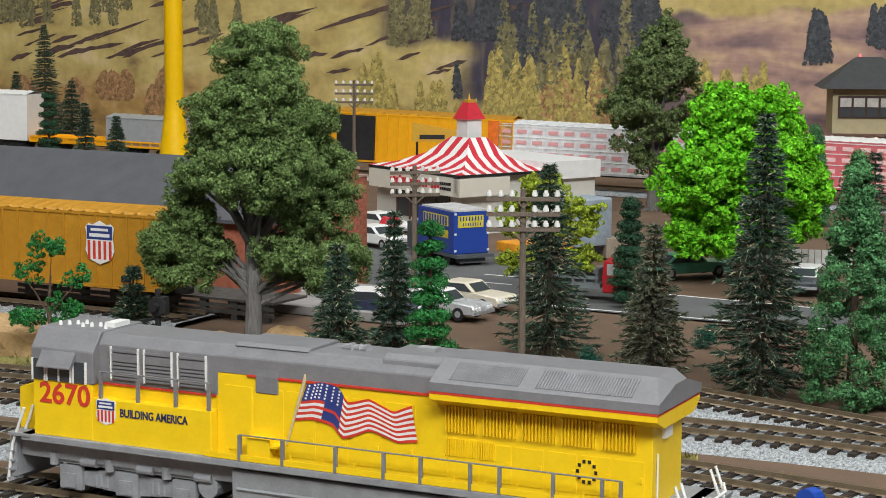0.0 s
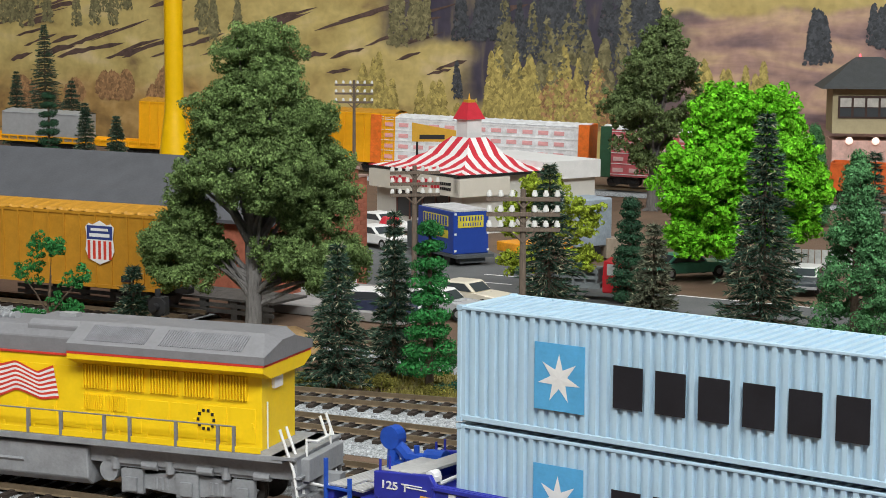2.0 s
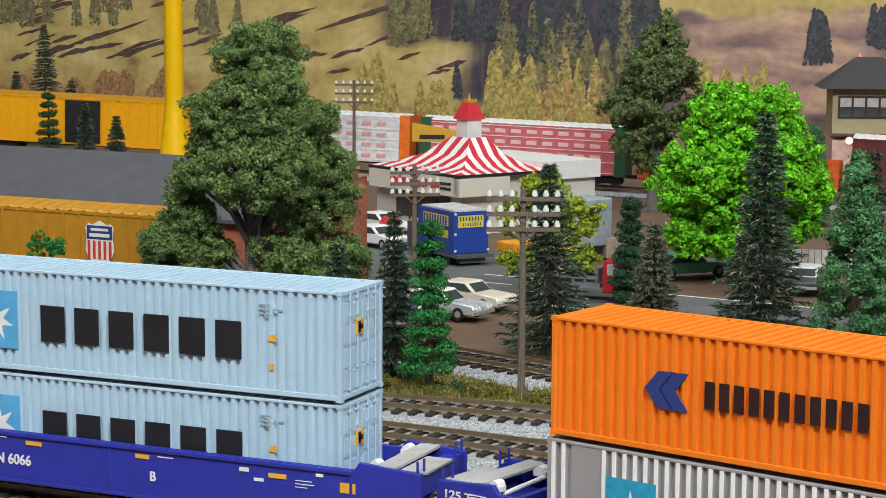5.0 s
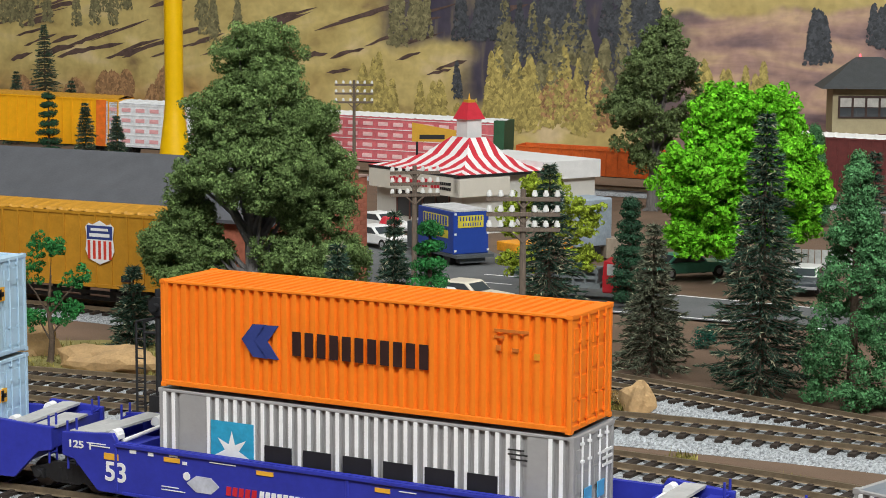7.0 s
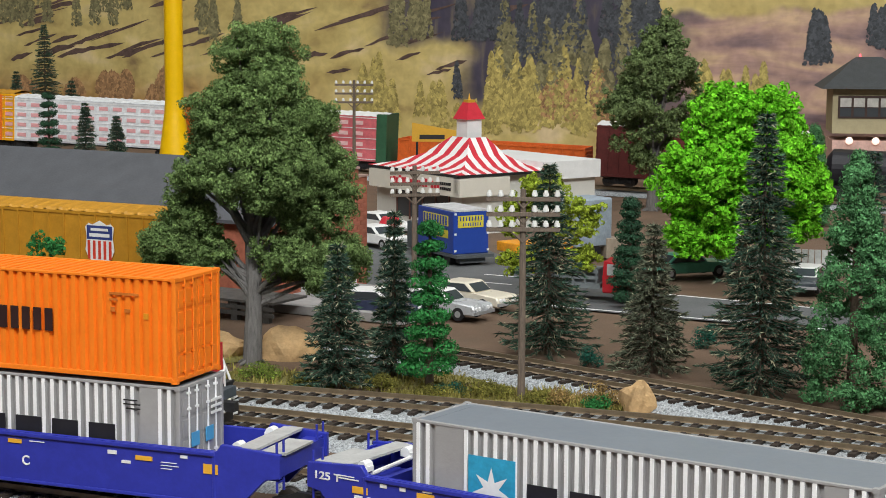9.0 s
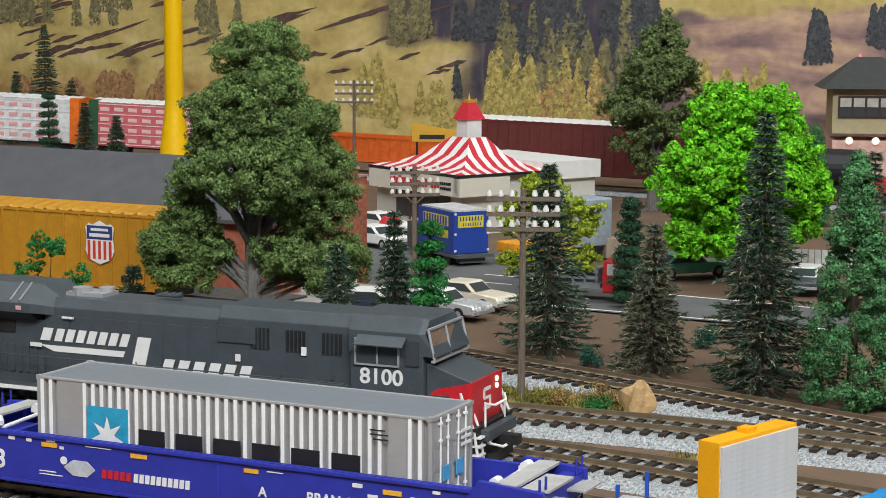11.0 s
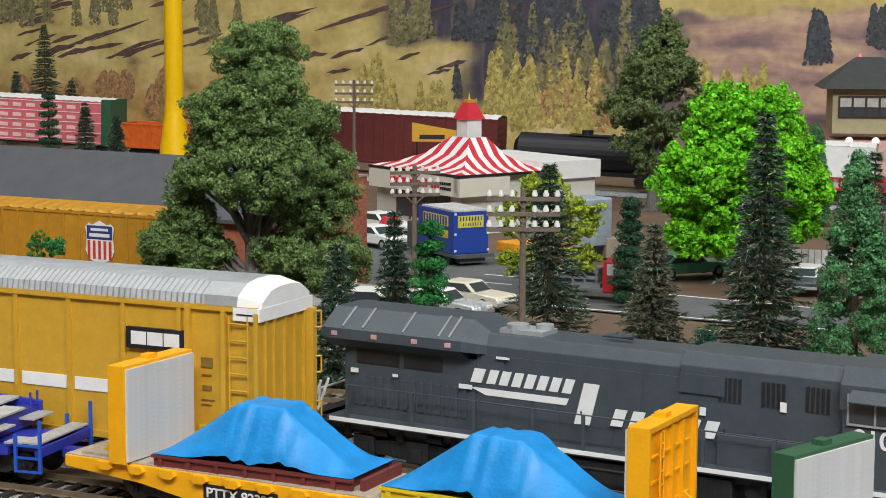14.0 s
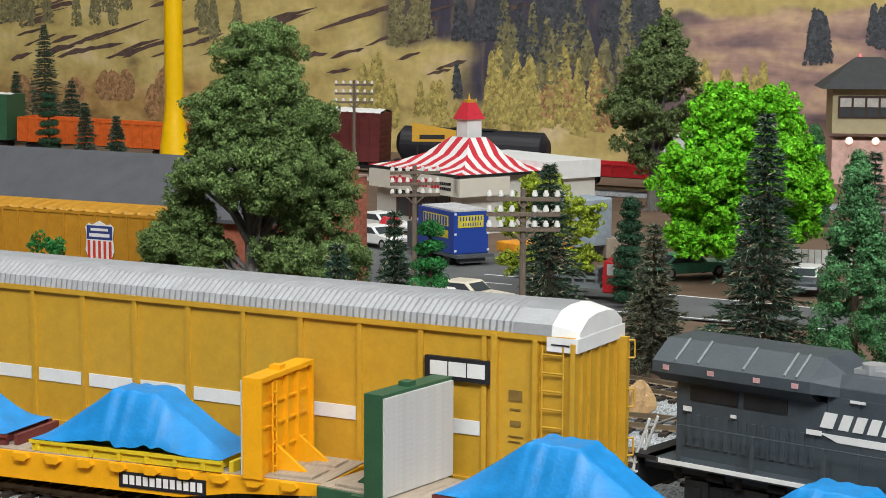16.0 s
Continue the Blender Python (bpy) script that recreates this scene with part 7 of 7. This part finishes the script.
rnd = random.Random(99)
print_dark = mat("print_fir_dark", (0.06, 0.065, 0.075), 0.6, vary=0.2, scale=130, per=0.4)
print_olive = mat("print_fir_olive", (0.19, 0.17, 0.085), 0.6, vary=0.2, scale=130, per=0.4)
print_gold = mat("print_aspen_gold", (0.40, 0.32, 0.10), 0.6, vary=0.2, scale=130, per=0.4)
print_rust = mat("print_bush_rust", (0.34, 0.19, 0.09), 0.6, vary=0.2, scale=130, per=0.4)


def grove(n, x0, x1, z0, z1, w0, w1, h0, h1):
    return [(rnd.uniform(x0, x1), rnd.uniform(z0, z1), rnd.uniform(w0, w1), rnd.uniform(h0, h1)) for _ in range(n)]


printed("printed_forest", grove(10, 2.0, 8.0, 12, 14, 1.2, 2.2, 4, 7) + grove(26, 8, 26, 9.5, 14, 1.2, 2.4, 4, 7) + grove(4, 39, 42, 10.5, 11.5, 1.6, 2.4, 4, 6) + grove(5, 45, 52, 11, 13, 1.0, 1.6, 3, 5) + grove(2, 1, 3, 6, 7, 0.8, 1.2, 2.5, 3.5), print_dark, 1)
printed("printed_firs", grove(9, -60, -52, 12, 16, 1.4, 2.4, 5, 8) + grove(6, -50, -38, 13, 16, 1.2, 2.0, 4, 7) + grove(5, -7, -2, 11.5, 13, 1.6, 2.6, 5, 8) + grove(16, 7, 24, 6.5, 11, 1.6, 2.8, 5, 8) + grove(4, -32, -26, 11, 14, 1.4, 2.2, 5, 7), print_olive, 2)
printed("printed_aspens", grove(20, 5, 19, 2.5, 5.5, 1.8, 3.0, 4, 8) + grove(7, -10, -5, 2.5, 5, 1.8, 2.8, 3, 6) + grove(8, -3, 6, 2.5, 4.5, 1.4, 2.4, 2, 4.5) + grove(10, 27, 38, 4.5, 7, 1.4, 2.4, 3, 5), print_gold, 3)
printed("printed_bushes", grove(3, -21, -17, 8.5, 10, 2.6, 3.6, 3.5, 5) + grove(16, -58, -34, 2, 6, 1.6, 3.0, 2, 4) + grove(6, 11, 20, 3, 6, 1.6, 2.4, 3, 5), print_rust, 4, "bush")
bm = B()
for i in range(54):
    x, z, w = rnd.uniform(-62, -24) if i < 36 else rnd.uniform(-24, 6), rnd.uniform(8.5, 18), rnd.uniform(3, 9)
    k, hh = rnd.uniform(0.16, 0.34), rnd.uniform(0.22, 0.6)
    pts = [(x + w * q, z + k * w * q + hh * math.sin(math.pi * q) * rnd.uniform(0.3, 1.0)) for q in (0, 0.15, 0.3, 0.5, 0.7, 0.85, 1)]
    low = [(x + w * q, z + k * w * q - hh * rnd.uniform(0.1, 0.7)) for q in (0.85, 0.7, 0.5, 0.3, 0.15)]
    bm.faces.new([bm.verts.new((a, -0.012 - 0.0004 * i, b)) for a, b in pts + low])
tagged(part("printed_shadows", bm, mat("print_shadow_brown", (0.10, 0.062, 0.052), 0.6, vary=0.3, scale=130), t, m=MUR), kind="stuff")


# ---------------------------------------------------------------- the trains
def aboard(group, ob, offset, z=0.0, lat=0.0, turn=0.0):
    group.append((ob, offset, z, lat, turn))


TURN = 1.4
aboard(NEAR_TRAIN, yellow_locomotive(), 28.2, 0, 0.2, 3.0)
wa = well_unit("blue articulated well car unit with white stencils", "B", "BRAN 6066", False)
aboard(NEAR_TRAIN, wa, 3.315, 0, 0, TURN)
wb = well_unit("blue articulated well car unit with a logo on its side", "C", "", True)
aboard(NEAR_TRAIN, wb, -18.54, 0, 0, TURN)
wc = well_unit("blue end unit of the articulated well car", "A", "BRAN 6066", True)
aboard(NEAR_TRAIN, wc, -40.85, 0, 0, TURN)


def end_platform(car, sg, truck):
    """The stepped end of the outermost units: blue frame, grey gratings, corner rails."""
    bm = B()
    bx(bm, *sorted((sg * 10.3, sg * 12.4)), -0.9, 0.9, 0.95, 1.3)
    bx(bm, *sorted((sg * 12.2, sg * 12.45)), -1.6, 1.6, 0.95, 1.3)
    bx(bm, *sorted((sg * 10.3, sg * 11.2)), -1.6, -0.9, 0.95, 1.2)
    bx(bm, *sorted((sg * 12.4, sg * 13.2)), -0.2, 0.2, 0.7, 1.0)
    part("end_frame", bm, blue_car, car, bevel=0.02)
    for x0, x1, y0, y1, z in ((10.35, 10.95, -1.6, -0.6, 1.7), (10.5, 11.1, 0.3, 1.6, 1.7), (11.75, 12.4, -1.6, 1.6, 1.38), (11.1, 11.7, -1.6, -0.7, 1.34)):
        bm = B()
        for i in range(6):
            w = (x1 - x0) / 6
            bx(bm, *sorted((sg * (x0 + i * w), sg * (x0 + i * w + w * 0.8))), y0, y1, z, z + 0.06)
        part("grating", bm, deck_grey, car, "light grey step grating")
    bm = B()
    for y in (-1.66, 1.66):
        for x in (11.5, 12.4):
            bx(bm, *sorted((sg * x, sg * (x + 0.1))), y - 0.05, y + 0.05, 0.45, 2.2 if x > 12 else 1.7)
        for z in (0.45, 0.9, 1.3):
            bx(bm, *sorted((sg * 11.5, sg * 12.45)), y - 0.04, y + 0.04, z, z + 0.07)
    part("corner_rail", bm, bright_blue, car)
    if truck:
        bogie(car, sg * 10.4, dark, 0.45, 2, 2.1, label="black truck with steel wheels")


end_platform(wa, -1, False)
end_platform(wc, 1, True)
bm = B()
rod(bm, [(-11.9, 0.9, 1.5), (-11.85, 0.9, 2.35), (-11.3, 0.9, 1.9), (-10.2, 0.9, 1.9)], 0.2, 8)
cyl(bm, (-11.9, 0.7, 2.45), (-11.9, 1.1, 2.45), 0.36, 0.36, 14)
bx(bm, -11.7, -9.9, 0.6, 1.3, 1.4, 1.75)
cyl(bm, (-10.6, 0.9, 2.0), (-9.9, 0.9, 2.05), 0.26, 0.26, 12)
cyl(bm, (-11.0, 0.9, 1.7), (-11.0, 0.9, 2.3), 0.09, 0.09, 8)
part("brake_stand", bm, bright_blue, wa, "bright blue brake stand")
pc = pale_container()
aboard(NEAR_TRAIN, pc, 3.315, 3.9, 0, TURN)
aboard(NEAR_TRAIN, copy_thing(pc, Matrix()), 3.315, 0.52, 0, TURN)
aboard(NEAR_TRAIN, orange_container(), -18.54, 3.9, 0, TURN)
sc = silver_container()
aboard(NEAR_TRAIN, sc, -18.54, 0.52, 0, TURN)
aboard(NEAR_TRAIN, copy_thing(sc, Matrix()), -40.85, 0.52, 0, TURN)
f1 = bulkhead_flat("yellow bulkhead flatcar with wooden deck", flat_yellow, None, "PTTX 92329", None, (1, 1))
aboard(NEAR_TRAIN, f1, -65.5, 0, 0, TURN)
f2 = bulkhead_flat("green bulkhead flatcar with wooden deck", green_bulk, None, "PTTX 92330", None, (1, 0))
aboard(NEAR_TRAIN, f2, -87.35, 0, 0, TURN)
la = tarp_load(maroon, "blue tarped load on a maroon pallet", 1)
lb = tarp_load(pallet_yellow, "blue tarped load on a yellow pallet", 4)
aboard(NEAR_TRAIN, la, -61.45, 1.36, 0, TURN)
aboard(NEAR_TRAIN, lb, -69.55, 1.36, 0, TURN)
aboard(NEAR_TRAIN, copy_thing(la, Matrix()), -84.1, 1.36, 0, TURN)
aboard(NEAR_TRAIN, copy_thing(la, Matrix()), -92.3, 1.36, 0, TURN)

aboard(MID_TRAIN, grey_locomotive(), -3.9, 0, 1.93, 1.34)
aboard(MID_TRAIN, autorack(), 22.00, 0, -1.29, -4.23)


def far_car(ob, a, b):
    """Between the plan positions a and b (x at the clip's start)."""
    FAR_TRAIN.append((ob, (a + b) / 2))


far_car(boxcar("white refrigerated car with a red stripe", white_paint, 17.0, 5.3, ribs=False), -56.0, -38.3)
far_car(boxcar("yellow flatcar with a low side", flat_yellow, 24.0, low=1.5, name="flatcar", category="flatcar"), -37.5, -17.0)
far_car(boxcar("small silver-grey box on the far train", galv, 8.2, 3.6, ribs=False), -30.6, -23.9)
# A dark slab on the side stands for the shade inside the open door.
far_car(boxcar("long yellow boxcar with a dark open door", flat_yellow, 25.0, 5.3, box_yellow, None, (-3.8, -0.2, dark)), -15.7, 4.6)
far_car(boxcar("orange centre-beam car with white wrapped lumber", mat("wrap_white", (0.72, 0.73, 0.76), 0.5), 19.8, 5.0, None, mat("bulkhead_orange", (0.8, 0.17, 0.02), 0.5), None, None, mat("wrap_mark_pink", (0.7, 0.35, 0.36), 0.5), False), 4.2, 23.4)
far_car(boxcar("green bulkhead car with red wrapped lumber", mat("wrap_red", (0.62, 0.14, 0.16), 0.5), 18.4, 5.0, white_paint, green_bulk, None, None, mat("wrap_mark_pale", (0.75, 0.5, 0.5), 0.5), False), 24.2, 42.1)
far_car(boxcar("low orange gondola on the far train", mat("gondola_orange", (0.60, 0.11, 0.015), 0.5), 17.0, low=3.2, name="gondola", category="gondola wagon"), 43.2, 59.2)
far_car(boxcar("dark brown boxcar with white roof edge", mat("boxcar_brown", (0.12, 0.022, 0.02), 0.55), 18.2, 5.3, white_paint), 60.2, 77.8)
tk = thing("tank_car", "glossy black tank car on the far train", "tank car")
bm = B()
cyl(bm, (-6.4, 0, 2.7), (6.4, 0, 2.7), 1.55, 1.55, 24)
for sg in (-1, 1):
    cyl(bm, (sg * 6.4, 0, 2.7), (sg * 6.9, 0, 2.7), 1.55, 0.9, 24)
cyl(bm, (-0.5, 0, 4.1), (-0.5, 0, 4.7), 0.5, 0.5, 14)
part("tank", bm, black_paint, tk)
bm = B()
bx(bm, -7.2, 7.2, -0.6, 0.6, 0.8, 1.2)
bx(bm, -2, 2, -0.7, 0.7, 4.2, 4.3)
part("frame", bm, dark, tk)
for x in (-5.4, 5.4):
    bogie(tk, x, dark)
far_car(tk, 79.2, 92.0)
far_car(boxcar("low red flatcar on the far train", sp_red, 20.0, low=2.0, name="flatcar", category="flatcar"), 93.0, 113.0)
far_car(boxcar("pale box on the far train", white_paint, 9.0, 4.6, ribs=False), 101.0, 108.0)


def motions():
    times = [0.5 * i for i in range(33)]
    for ob, off, z, lat, turn in NEAR_TRAIN:
        walk(ob, [(t, ride(glide(t, NEAR_S) + off, T1 + lat, z, turn)) for t in times])
    for ob, off, z, lat, turn in MID_TRAIN:
        walk(ob, [(t, ride(glide(t, MID_S) + off, T2 + lat, z, turn)) for t in times])
    for ob, x in FAR_TRAIN:
        walk(ob, [(t, far_pose(x - 5.19 * t)) for t in (0, 4, 8, 12, 16)])


motions()
